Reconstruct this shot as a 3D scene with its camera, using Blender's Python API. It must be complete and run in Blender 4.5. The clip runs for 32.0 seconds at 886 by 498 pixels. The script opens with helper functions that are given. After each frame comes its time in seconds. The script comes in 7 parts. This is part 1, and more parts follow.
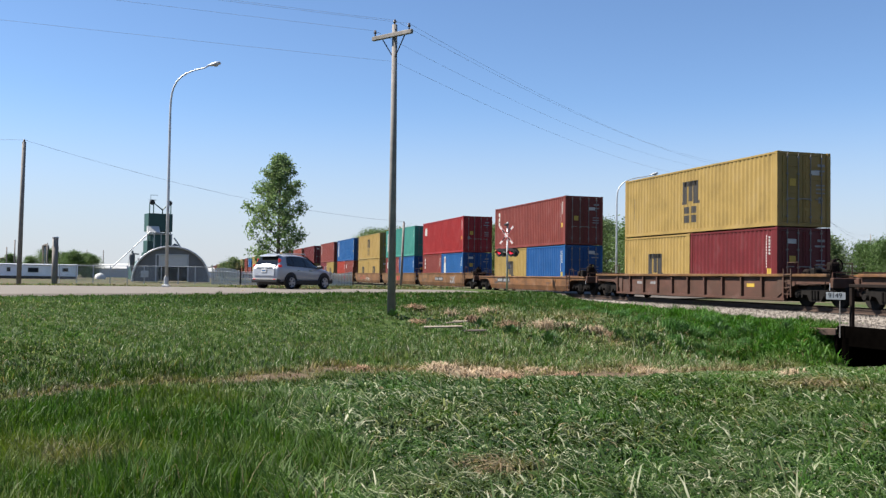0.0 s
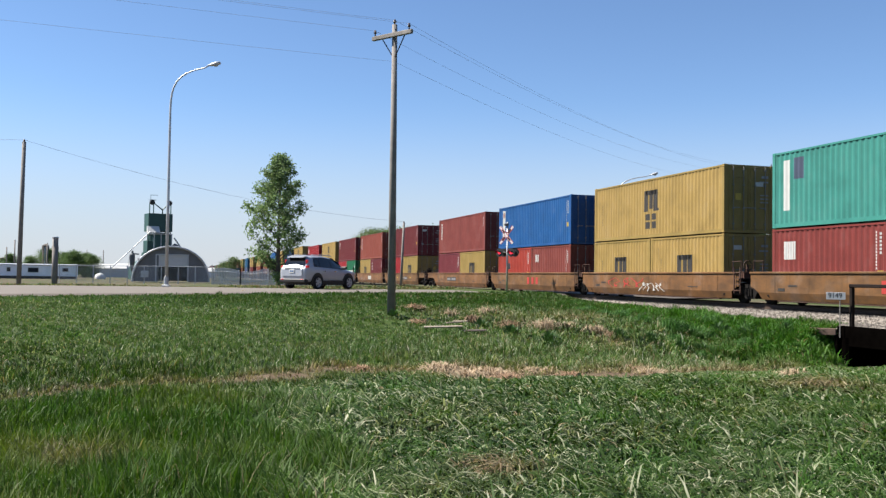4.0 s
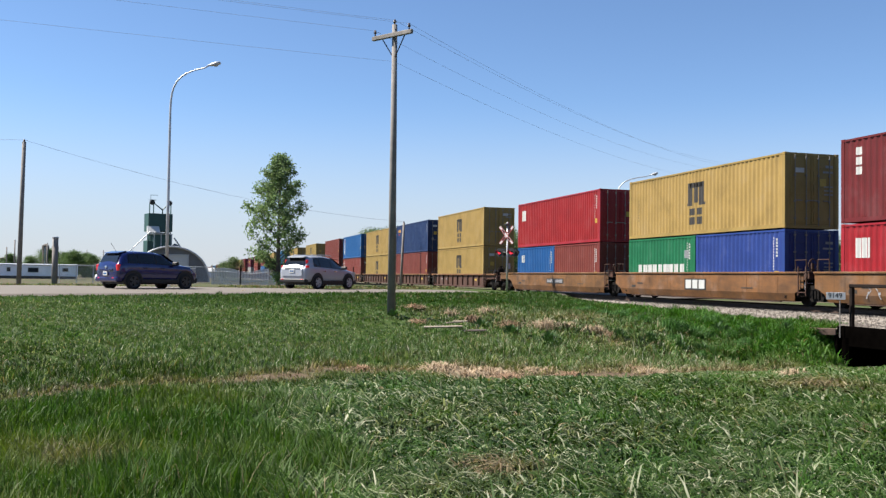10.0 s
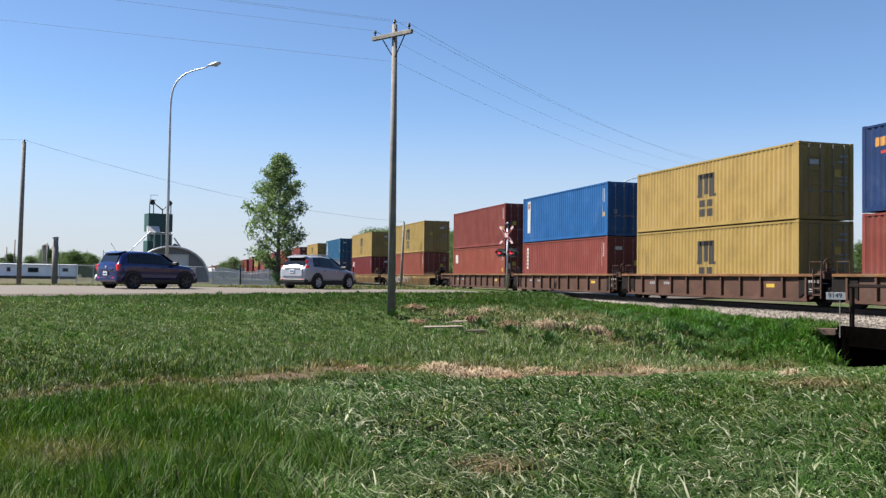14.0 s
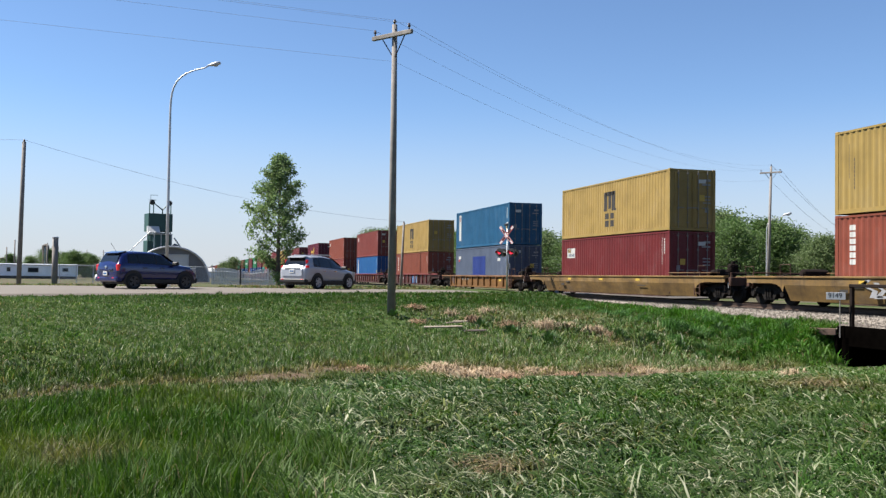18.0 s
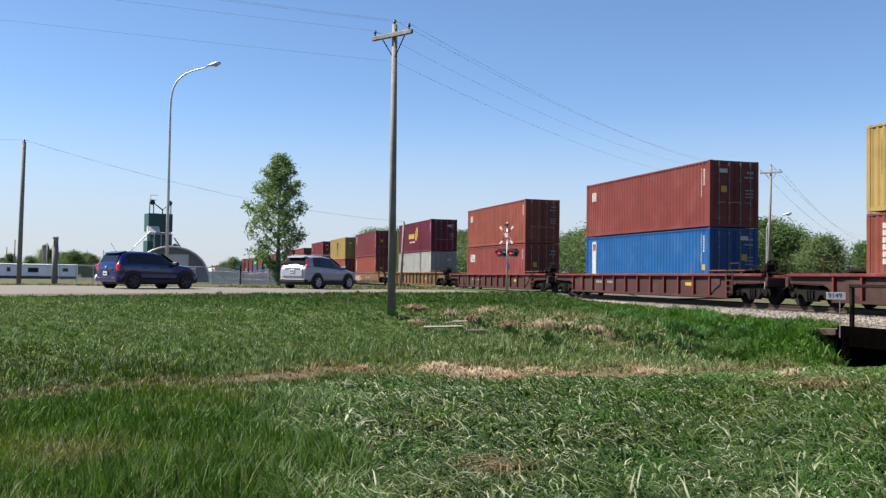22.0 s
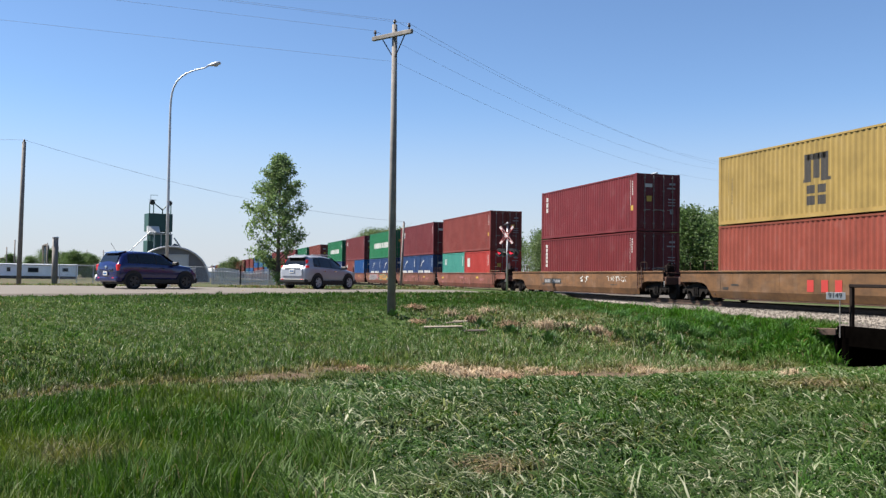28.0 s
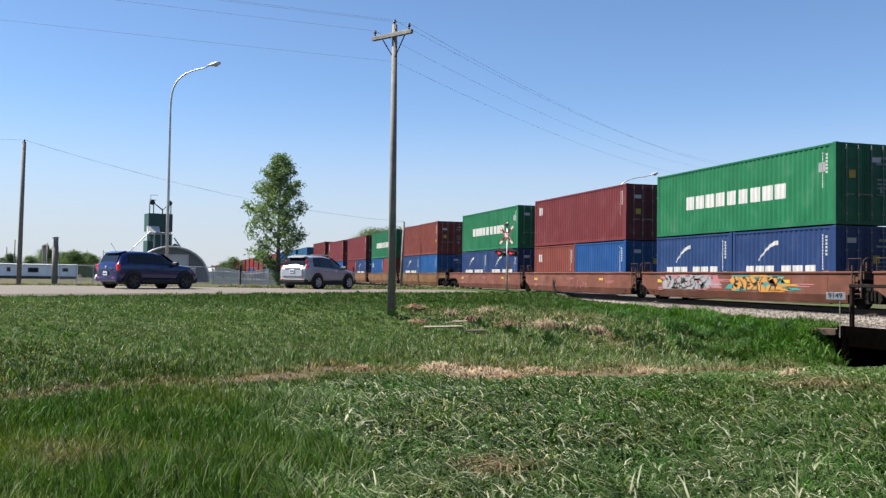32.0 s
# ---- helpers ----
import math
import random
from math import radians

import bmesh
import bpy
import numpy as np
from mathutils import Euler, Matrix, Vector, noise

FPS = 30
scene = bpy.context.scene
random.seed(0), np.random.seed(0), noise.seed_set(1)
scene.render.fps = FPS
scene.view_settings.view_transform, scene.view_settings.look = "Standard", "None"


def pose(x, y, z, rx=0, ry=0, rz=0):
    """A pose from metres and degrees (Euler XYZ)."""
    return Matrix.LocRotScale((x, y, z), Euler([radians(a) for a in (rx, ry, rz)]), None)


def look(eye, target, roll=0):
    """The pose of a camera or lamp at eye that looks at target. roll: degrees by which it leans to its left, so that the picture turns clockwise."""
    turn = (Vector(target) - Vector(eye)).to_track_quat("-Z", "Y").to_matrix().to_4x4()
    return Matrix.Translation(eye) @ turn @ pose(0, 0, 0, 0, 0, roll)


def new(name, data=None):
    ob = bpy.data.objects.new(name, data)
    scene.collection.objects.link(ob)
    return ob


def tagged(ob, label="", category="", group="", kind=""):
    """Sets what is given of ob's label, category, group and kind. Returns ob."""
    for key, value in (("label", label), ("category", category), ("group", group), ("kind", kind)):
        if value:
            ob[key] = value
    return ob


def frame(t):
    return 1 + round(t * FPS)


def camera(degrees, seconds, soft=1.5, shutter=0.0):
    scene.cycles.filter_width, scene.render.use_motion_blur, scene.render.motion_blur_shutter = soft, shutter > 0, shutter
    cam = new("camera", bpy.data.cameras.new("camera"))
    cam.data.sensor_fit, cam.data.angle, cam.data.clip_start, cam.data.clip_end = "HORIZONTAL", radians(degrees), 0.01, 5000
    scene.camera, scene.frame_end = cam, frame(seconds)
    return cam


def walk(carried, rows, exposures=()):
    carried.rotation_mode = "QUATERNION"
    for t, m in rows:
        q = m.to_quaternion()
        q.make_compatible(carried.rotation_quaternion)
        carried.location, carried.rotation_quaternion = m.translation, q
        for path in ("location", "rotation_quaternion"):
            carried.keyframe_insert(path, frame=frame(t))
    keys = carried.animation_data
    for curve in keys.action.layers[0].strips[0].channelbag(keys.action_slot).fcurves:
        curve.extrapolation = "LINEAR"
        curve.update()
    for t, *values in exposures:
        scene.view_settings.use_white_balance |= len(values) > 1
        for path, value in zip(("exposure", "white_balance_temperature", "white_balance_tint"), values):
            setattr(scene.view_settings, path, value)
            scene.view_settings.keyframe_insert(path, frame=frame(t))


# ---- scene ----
EYE = (0.0, -23.27, 0.89)
YAW, PITCH = radians(16.5), radians(1.795)
cam = camera(52.15, 32.0, soft=1.35)
AIM = (EYE[0] - 100 * math.cos(YAW), EYE[1] + 100 * math.sin(YAW), EYE[2] + 100 * math.tan(PITCH))
walk(cam, [(0.0, look(EYE, AIM, 0.8)), (32.0, look(EYE, AIM, 0.8))])

# ---- world, sun, exposure ----
SUN_TO = Vector((-0.26, -0.64, 0.84)).normalized()
world = bpy.data.worlds.new("sky")
scene.world = world
world.use_nodes = True
wn = world.node_tree.nodes
wl = world.node_tree.links
sky = wn.new("ShaderNodeTexSky")
sky.sky_type = "NISHITA"
sky.sun_disc = False
sky.sun_elevation = math.asin(SUN_TO.z)
sky.sun_rotation = math.atan2(SUN_TO.x, SUN_TO.y)
sky.altitude = 1200
sky.air_density = 1.0
sky.dust_density = 0.0
sky.ozone_density = 2.4
wn["Background"].inputs["Strength"].default_value = 0.056
cool = wn.new("ShaderNodeMixRGB")
cool.blend_type = "MULTIPLY"
cool.inputs[0].default_value = 1.0
cool.inputs[2].default_value = (0.90, 1.0, 1.12, 1.0)
wl.new(sky.outputs[0], cool.inputs[1])
# pale summer haze that fades upwards from the horizon
way = wn.new("ShaderNodeTexCoord")
split = wn.new("ShaderNodeSeparateXYZ")
wl.new(way.outputs["Generated"], split.inputs[0])
thick = wn.new("ShaderNodeMapRange")
thick.interpolation_type = "SMOOTHSTEP"
thick.inputs["From Min"].default_value = 0.0
thick.inputs["From Max"].default_value = 0.2
thick.inputs["To Min"].default_value = 0.85
thick.inputs["To Max"].default_value = 0.0
wl.new(split.outputs[2], thick.inputs["Value"])
haze = wn.new("ShaderNodeMixRGB")
haze.inputs[2].default_value = (4.25, 4.45, 5.0, 1.0)
wl.new(thick.outputs[0], haze.inputs[0])
wl.new(cool.outputs[0], haze.inputs[1])
wl.new(haze.outputs[0], wn["Background"].inputs["Color"])
sun_data = bpy.data.lights.new("sun", "SUN")
sun_data.energy = 5.0
sun_data.angle = radians(0.53)
sun_data.color = (1.0, 0.945, 0.86)
sun = new("sun", sun_data)
sun.matrix_world = look(tuple(SUN_TO * 60), (0, 0, 0))
scene.view_settings.exposure = 1.36


# ---- mesh tools ----
class Shape:
    """Collects faces for one mesh."""

    def __init__(self):
        self.v, self.f = [], []

    def add(self, verts, faces):
        n = len(self.v)
        self.v += [tuple(p) for p in verts]
        self.f += [tuple(n + i for i in q) for q in faces]
        return self

    def box(self, x0, x1, y0, y1, z0, z1):
        return self.add(
            [(x0, y0, z0), (x1, y0, z0), (x1, y1, z0), (x0, y1, z0), (x0, y0, z1), (x1, y0, z1), (x1, y1, z1), (x0, y1, z1)],
            [(0, 3, 2, 1), (4, 5, 6, 7), (0, 1, 5, 4), (1, 2, 6, 5), (2, 3, 7, 6), (3, 0, 4, 7)])

    def cbox(self, x0, x1, y0, y1, z0, z1, c=0.02):
        """A box with chamfered edges."""
        lo, hi = (x0, y0, z0), (x1, y1, z1)
        verts, ids = [], {}
        for i in range(8):
            s = [(i >> k) & 1 for k in range(3)]
            p = [hi[k] if s[k] else lo[k] for k in range(3)]
            for a in range(3):
                q = [p[k] if k == a else p[k] + (-c if s[k] else c) for k in range(3)]
                ids[i, a] = len(verts)
                verts.append(q)
        faces = []
        for a in range(3):
            b, d = (a + 1) % 3, (a + 2) % 3
            for s in (0, 1):
                o = s << a
                loop = [ids[o, a], ids[o | 1 << b, a], ids[o | 1 << b | 1 << d, a], ids[o | 1 << d, a]]
                faces.append(tuple(loop if s else loop[::-1]))
            for s in range(4):
                o = (s & 1) << b | (s >> 1) << d
                e = o | 1 << a
                q = (ids[o, b], ids[e, b], ids[e, d], ids[o, d])
                faces.append(q if (s & 1) == (s >> 1) else q[::-1])
        for i in range(8):
            q = (ids[i, 0], ids[i, 1], ids[i, 2])
            faces.append(q if bin(i).count("1") % 2 else q[::-1])
        return self.add(verts, faces)

    def prism(self, outline, y0, y1):
        """An outline in x and z, drawn out along y."""
        n = len(outline)
        verts = [(x, y0, z) for x, z in outline] + [(x, y1, z) for x, z in outline]
        faces = [tuple(range(n)), tuple(range(2 * n - 1, n - 1, -1))]
        faces += [(i, n + i, n + (i + 1) % n, (i + 1) % n) for i in range(n)]
        return self.add(verts, faces)

    def tube(self, path, radii, n=8, caps=True):
        path = [Vector(p) for p in path]
        if not hasattr(radii, "__len__"):
            radii = [radii] * len(path)
        verts, faces = [], []
        side = None
        for i, p in enumerate(path):
            d = (path[min(i + 1, len(path) - 1)] - path[max(i - 1, 0)]).normalized()
            if side is None:
                side = d.orthogonal().normalized()
            side = (side - d * side.dot(d)).normalized()
            up = d.cross(side)
            for k in range(n):
                a = 2 * math.pi * k / n
                verts.append(p + (side * math.cos(a) + up * math.sin(a)) * radii[i])
        for i in range(len(path) - 1):
            for k in range(n):
                faces.append((i * n + k, i * n + (k + 1) % n, (i + 1) * n + (k + 1) % n, (i + 1) * n + k))
        if caps:
            faces.append(tuple(range(n - 1, -1, -1)))
            faces.append(tuple(range((len(path) - 1) * n, len(path) * n)))
        return self.add(verts, faces)

    def lathe(self, profile, axis="y", n=20, centre=(0, 0, 0)):
        """A profile of (radius, position along the axis), turned about it."""
        verts, faces = [], []
        for r, h in profile:
            for k in range(n):
                a = 2 * math.pi * k / n
                c, s = r * math.cos(a), r * math.sin(a)
                p = (c, h, s) if axis == "y" else (c, s, h) if axis == "z" else (h, c, s)
                verts.append(tuple(p[j] + centre[j] for j in range(3)))
        for i in range(len(profile) - 1):
            for k in range(n):
                faces.append((i * n + k, i * n + (k + 1) % n, (i + 1) * n + (k + 1) % n, (i + 1) * n + k))
        return self.add(verts, faces)

    def mesh(self, name, material=None, smooth=False):
        m = bpy.data.meshes.new(name)
        m.from_pydata(self.v, [], self.f)
        m.update()
        if smooth:
            m.polygons.foreach_set("use_smooth", [True] * len(m.polygons))
        if material:
            m.materials.append(material)
        return m


def empty(name, m=None):
    ob = new(name)
    ob.empty_display_size = 0.3
    if m is not None:
        ob.matrix_world = m
    return ob


def part(name, shape, material, parent=None, label="", smooth=False, at=None):
    """One mesh object under a thing or a part; shape is a Shape or a ready mesh."""
    m = shape.mesh(name, material, smooth) if isinstance(shape, Shape) else shape
    ob = new(name, m)
    if parent is not None:
        ob.parent = parent
    if at is not None:
        ob.matrix_basis = at
    if label:
        ob["label"] = label
    return ob


# ---- materials ----
def mat(name, rough=0.7, metal=0.0):
    m = bpy.data.materials.new(name)
    m.use_nodes = True
    b = m.node_tree.nodes["Principled BSDF"]
    b.inputs["Roughness"].default_value = rough
    b.inputs["Metallic"].default_value = metal
    return m, m.node_tree.nodes, m.node_tree.links, b


def noise_of(nt, scale, detail=4.0, rough=0.55, stretch=None, coords="Object"):
    tc = nt.new("ShaderNodeTexCoord")
    mp = nt.new("ShaderNodeMapping")
    tex = nt.new("ShaderNodeTexNoise")
    tex.inputs["Scale"].default_value = scale
    tex.inputs["Detail"].default_value = detail
    tex.inputs["Roughness"].default_value = rough
    if stretch:
        mp.inputs["Scale"].default_value = stretch
    links = nt.id_data.links
    links.new(tc.outputs[coords], mp.inputs[0])
    links.new(mp.outputs[0], tex.inputs["Vector"])
    return tex.outputs[0]


def ramp(nt, value, stops):
    r = nt.new("ShaderNodeValToRGB")
    nt.id_data.links.new(value, r.inputs[0])
    els = r.color_ramp.elements
    while len(els) < len(stops):
        els.new(0.5)
    for e, (p, c) in zip(els, stops):
        e.position = p
        e.color = (*c, 1.0) if len(c) == 3 else c
    return r.outputs[0]


def mixed(nt, fac, a, b, kind="MIX"):
    n = nt.new("ShaderNodeMixRGB")
    n.blend_type = kind
    for sock, val in zip(n.inputs, (fac, a, b)):
        if isinstance(val, bpy.types.NodeSocket):
            nt.id_data.links.new(val, sock)
        elif isinstance(val, (int, float)):
            sock.default_value = val
        else:
            sock.default_value = (*val, 1.0)
    return n.outputs[0]


def bumped(nt, b, value, strength=0.3, distance=0.01):
    n = nt.new("ShaderNodeBump")
    n.inputs["Strength"].default_value = strength
    n.inputs["Distance"].default_value = distance
    nt.id_data.links.new(value, n.inputs["Height"])
    nt.id_data.links.new(n.outputs[0], b.inputs["Normal"])


def plain(name, color, rough=0.6, metal=0.0, vary=0.15, scale=6.0, bump=0.0):
    """One colour with soft blotches and grain."""
    m, nt, ln, b = mat(name, rough, metal)
    big = noise_of(nt, scale)
    fine = noise_of(nt, scale * 9, 3.0)
    if metal < 0.5:
        color = tuple(c * 0.64 for c in color)
    dark = tuple(c * (1 - vary) for c in color)
    light = tuple(min(1, c * (1 + vary)) for c in color)
    c1 = ramp(nt, big, [(0.3, dark), (0.7, light)])
    c2 = mixed(nt, 0.25, c1, ramp(nt, fine, [(0.35, dark), (0.65, light)]))
    ln.new(c2, b.inputs["Base Color"])
    if bump:
        bumped(nt, b, fine, bump, 0.01)
    return m


def worn_paint(name, color, rough=0.5, rust=0.5, fade=0.12, grime=0.0):
    """Painted steel: faded blotches, streaks that run down, rust specks."""
    color = tuple(c * 0.365 for c in color)
    m, nt, ln, b = mat(name, rough)
    b.inputs["Specular IOR Level"].default_value = 0.25
    info = nt.new("ShaderNodeObjectInfo")
    big = noise_of(nt, 0.9, 5.0)
    streak = noise_of(nt, 3.0, 4.0, 0.6, (1.0, 1.0, 0.09))
    spots = noise_of(nt, 5.5, 6.0, 0.7)
    pale = tuple(c + (0.26 - c) * fade for c in color)
    dark = tuple(c * 0.78 for c in color)
    c = ramp(nt, big, [(0.3, dark), (0.55, color), (0.8, pale)])
    c = mixed(nt, ramp(nt, streak, [(0.5, (0, 0, 0)), (0.8, (0.35, 0.35, 0.35))]), c, tuple(v * 0.55 + 0.02 for v in color))
    c = mixed(nt, ramp(nt, spots, [(0.66 - 0.06 * rust, (0, 0, 0)), (0.76, (0.75 * min(1, rust), ) * 3)]), c, (0.13, 0.055, 0.03))
    if grime:
        smear = noise_of(nt, 1.1, 6.0, 0.68, (0.7, 1.0, 1.5))
        drip = noise_of(nt, 4.0, 5.0, 0.65, (1.6, 1.0, 0.18))
        c = mixed(nt, ramp(nt, smear, [(0.42, (0, 0, 0)), (0.66, (grime,) * 3)]), c, (0.030, 0.019, 0.012))
        c = mixed(nt, ramp(nt, drip, [(0.52, (0, 0, 0)), (0.72, (grime * 0.8,) * 3)]), c, (0.042, 0.025, 0.015))
    hsv = nt.new("ShaderNodeHueSaturation")
    mr = nt.new("ShaderNodeMapRange")
    mr.inputs["To Min"].default_value = 0.88
    mr.inputs["To Max"].default_value = 1.1
    ln.new(info.outputs["Random"], mr.inputs["Value"])
    ln.new(mr.outputs[0], hsv.inputs["Value"])
    shift = nt.new("ShaderNodeMapRange")
    shift.inputs["To Min"].default_value = 0.504
    shift.inputs["To Max"].default_value = 0.496
    ln.new(info.outputs["Random"], shift.inputs["Value"])
    ln.new(shift.outputs[0], hsv.inputs["Hue"])
    ln.new(c, hsv.inputs["Color"])
    ln.new(hsv.outputs[0], b.inputs["Base Color"])
    bumped(nt, b, spots, 0.12, 0.01)
    return m


PAINT = {
    "yellow": worn_paint("container_yellow", (0.64, 0.435, 0.13), 0.55, 0.45),
    "brown": worn_paint("container_brown", (0.345, 0.066, 0.05), 0.55, 0.4),
    "maroon": worn_paint("container_maroon", (0.28, 0.042, 0.05), 0.5, 0.3),
    "darkred": worn_paint("container_dark_red", (0.27, 0.03, 0.035), 0.5, 0.3),
    "orange": worn_paint("container_orange_brown", (0.42, 0.10, 0.058), 0.55, 0.4),
    "brick": worn_paint("container_brick", (0.365, 0.08, 0.06), 0.55, 0.4),
    "red": worn_paint("container_red", (0.55, 0.025, 0.03), 0.45, 0.2, 0.12),
    "brightred": worn_paint("container_bright_red", (0.62, 0.07, 0.045), 0.5, 0.3),
    "blue": worn_paint("container_blue", (0.016, 0.15, 0.48), 0.5, 0.35),
    "steelblue": worn_paint("container_steel_blue", (0.02, 0.17, 0.36), 0.5, 0.4),
    "royal": worn_paint("container_royal_blue", (0.04, 0.09, 0.42), 0.5, 0.3),
    "navy": worn_paint("container_navy", (0.02, 0.058, 0.20), 0.5, 0.3),
    "deepblue": worn_paint("container_deep_blue", (0.03, 0.09, 0.28), 0.5, 0.3),
    "greyblue": worn_paint("container_grey_blue", (0.14, 0.18, 0.28), 0.6, 0.5),
    "green": worn_paint("container_green", (0.018, 0.27, 0.11), 0.5, 0.3, 0.15),
    "teal": worn_paint("container_teal", (0.10, 0.50, 0.41), 0.5, 0.35),
    "white": worn_paint("container_white", (0.62, 0.62, 0.58), 0.55, 0.3),
    "wine": worn_paint("container_wine", (0.23, 0.012, 0.05), 0.45, 0.15, 0.1),
}
WORDS = {
    "yellow": "yellow", "brown": "red-brown", "maroon": "maroon", "darkred": "dark red", "orange": "orange-brown", "brick": "brick-red", "red": "red",
    "brightred": "bright red", "blue": "blue", "steelblue": "steel-blue", "royal": "royal blue", "navy": "navy blue", "deepblue": "deep blue",
    "greyblue": "faded grey-blue", "green": "green", "teal": "teal", "white": "off-white", "wine": "wine-red"}
WAGON_PAINT = {
    "amber": worn_paint("wagon_yellow", (0.40, 0.185, 0.065), 0.65, 1.1, 0.3, 0.6),
    "ochre": worn_paint("wagon_grimy_yellow", (0.44, 0.26, 0.085), 0.7, 1.3, 0.2, 0.6),
    "bronze": worn_paint("wagon_dusty_brown", (0.36, 0.175, 0.075), 0.7, 0.9, 0.25, 0.6),
    "rust": worn_paint("wagon_rust_brown", (0.19, 0.09, 0.062), 0.7, 0.9, 0.15, 0.6),
    "ribyellow": worn_paint("wagon_ribbed_yellow", (0.42, 0.19, 0.05), 0.6, 0.8, 0.15, 0.45),
    "ribtan": worn_paint("wagon_ribbed_tan", (0.30, 0.16, 0.06), 0.65, 0.9, 0.15, 0.6),
    "dark": worn_paint("wagon_dark_red", (0.13, 0.045, 0.045), 0.65, 0.7, 0.15, 0.6),
    "redbrown": worn_paint("wagon_red_brown", (0.38, 0.13, 0.085), 0.6, 0.5, 0.25, 0.45),
}
CHORD = {"rust": WAGON_PAINT["amber"], "ribyellow": WAGON_PAINT["amber"], "ribtan": WAGON_PAINT["amber"], "dark": worn_paint("wagon_red_chord", (0.30, 0.05, 0.045), 0.6, 0.6, 0.2)}
STEEL = plain("dark_steel", (0.014, 0.012, 0.011), 0.85, 0.0, 0.4, 5.0, 0.2)
RUSTY = plain("rusted_cast_steel", (0.019, 0.013, 0.011), 0.9, 0.0, 0.4, 4.0, 0.3)
WHEEL_STEEL = plain("wheel_steel", (0.022, 0.018, 0.016), 0.8, 0.0, 0.35, 5.0)
for dull in (STEEL, RUSTY, WHEEL_STEEL):
    dull.node_tree.nodes["Principled BSDF"].inputs["Specular IOR Level"].default_value = 0.12
GALV = plain("galvanised_steel", (0.42, 0.43, 0.44), 0.5, 0.6, 0.15, 4.0)
RODS = plain("locking_bar_steel", (0.24, 0.22, 0.20), 0.7, 0.0, 0.3, 8.0)
MARK_WHITE = plain("marking_white", (0.562, 0.562, 0.54), 0.6, 0, 0.08, 3.0)
MARK_BLACK = plain("marking_black", (0.03, 0.025, 0.02), 0.6, 0, 0.2, 3.0)
MARK_YELLOW = plain("marking_yellow", (0.54, 0.36, 0.043), 0.6, 0, 0.1, 3.0)
MARK_RED = plain("marking_red", (0.432, 0.029, 0.022), 0.6, 0, 0.1, 3.0)
MARK_BLUE = plain("marking_blue", (0.036, 0.144, 0.36), 0.6, 0, 0.1, 3.0)
MARK_GREY = plain("marking_grey", (0.288, 0.288, 0.302), 0.6, 0, 0.2, 3.0)
MARK_PINK = plain("marking_pink", (0.396, 0.144, 0.158), 0.6, 0, 0.2, 3.0)
MARK_TEAL = plain("marking_teal", (0.036, 0.252, 0.238), 0.6, 0, 0.15, 3.0)
MARK_ORANGE = plain("marking_orange", (0.504, 0.238, 0.043), 0.6, 0, 0.15, 3.0)


# ---- ground ----
LANE = Vector((-43.0, -16.87))          # the stopped car's lane
HEAD = Vector((-0.552, 0.834))          # the road's way towards the crossing
WOB = Vector((0.834, 0.552))            # across the road, to the field


def lerp_table(x, xs, ys):
    return np.interp(x, xs, ys)


def ditch_w(y):
    """How far from the car's lane the middle of the ditch runs, along y."""
    return np.interp(y, [-60, -25.7, -22.3, -19.5, -17.1, -13.3, -7.1, -4.6, 4], [19.2, 18.9, 18.6, 19.3, 20.2, 22.0, 23.7, 24.1, 25.0])


def ground_z(x, y):
    """Height of the ground sheet; takes numbers or arrays."""
    x, y = np.asarray(x, float), np.asarray(y, float)
    w = (x - LANE.x) * WOB.x + (y - LANE.y) * WOB.y
    v = w - (ditch_w(y) - 20.0) * np.clip((w - 6) / 8, 0, 1)
    field = lerp_table(v, [-400, -90, -30, -7, 4.2, 8, 13.4, 16.6, 19.3, 20.8, 28, 33, 60, 300],
                       [-0.45, -0.4, 0.0, 0.1, 0.08, 0.03, -0.14, -0.52, -1.0, -1.0, -0.74, -0.70, -0.7, -0.6])
    deep = np.interp(y, [-25, -17, -13.3, -7, -4.6], [0.05, -0.08, -0.22, -0.58, -0.72])
    field = field + deep * np.exp(-((v - 20.0) / 2.2) ** 2)
    rough = np.clip((w - 5) / 6, 0, 1)
    field = field + (0.05 * np.sin(x * 0.9 + 1.3 * np.sin(y * 0.7)) + 0.03 * np.sin(y * 2.1 + x * 1.7)) * rough
    # the field falls to the foot of the ballast
    fall = np.clip((y + 11.5) / 6.0, 0, 1) * np.clip((w - 5.0) / 3.0, 0, 1)
    field = field * (1 - fall) + np.minimum(field, np.interp(x, [-46, -31], [-0.14, -0.46])) * fall
    # bed of the track
    off = np.abs(y)
    bank = lerp_table(off, [3.0, 5.6, 7.6, 9.5, 40], [-0.46, -0.56, -1.15, -2.0, -3.0])
    z = np.where(y > 0, lerp_table(off, [3, 6, 2000], [-0.5, -0.45, -0.45]), np.maximum(field, bank))
    z = np.where((y <= 0) & (off < 3.0), -0.5, z)
    # the ditch that passes under the track
    far = np.clip((-4.85 - y) / 1.2, 0, 1)
    by_bridge = -1.85 + np.clip(np.abs(x + 17.7) - 4.3, 0, 50) * 3.0
    in_field = np.where(x < -18.5, -1.6, -1.85) + np.clip(np.abs(x + 18.5) - 1.2, 0, 50) * np.where(x < -18.5, 0.42, 0.7) + np.clip(-5.5 - y, 0, 9) * 0.10
    cut = np.minimum(by_bridge, -0.3) * (1 - far) + in_field * far
    cut = np.where((far <= 0) & (by_bridge > -0.3), 50.0, cut)
    return np.where((y > -13) & (y < 12), np.minimum(z, cut), z)


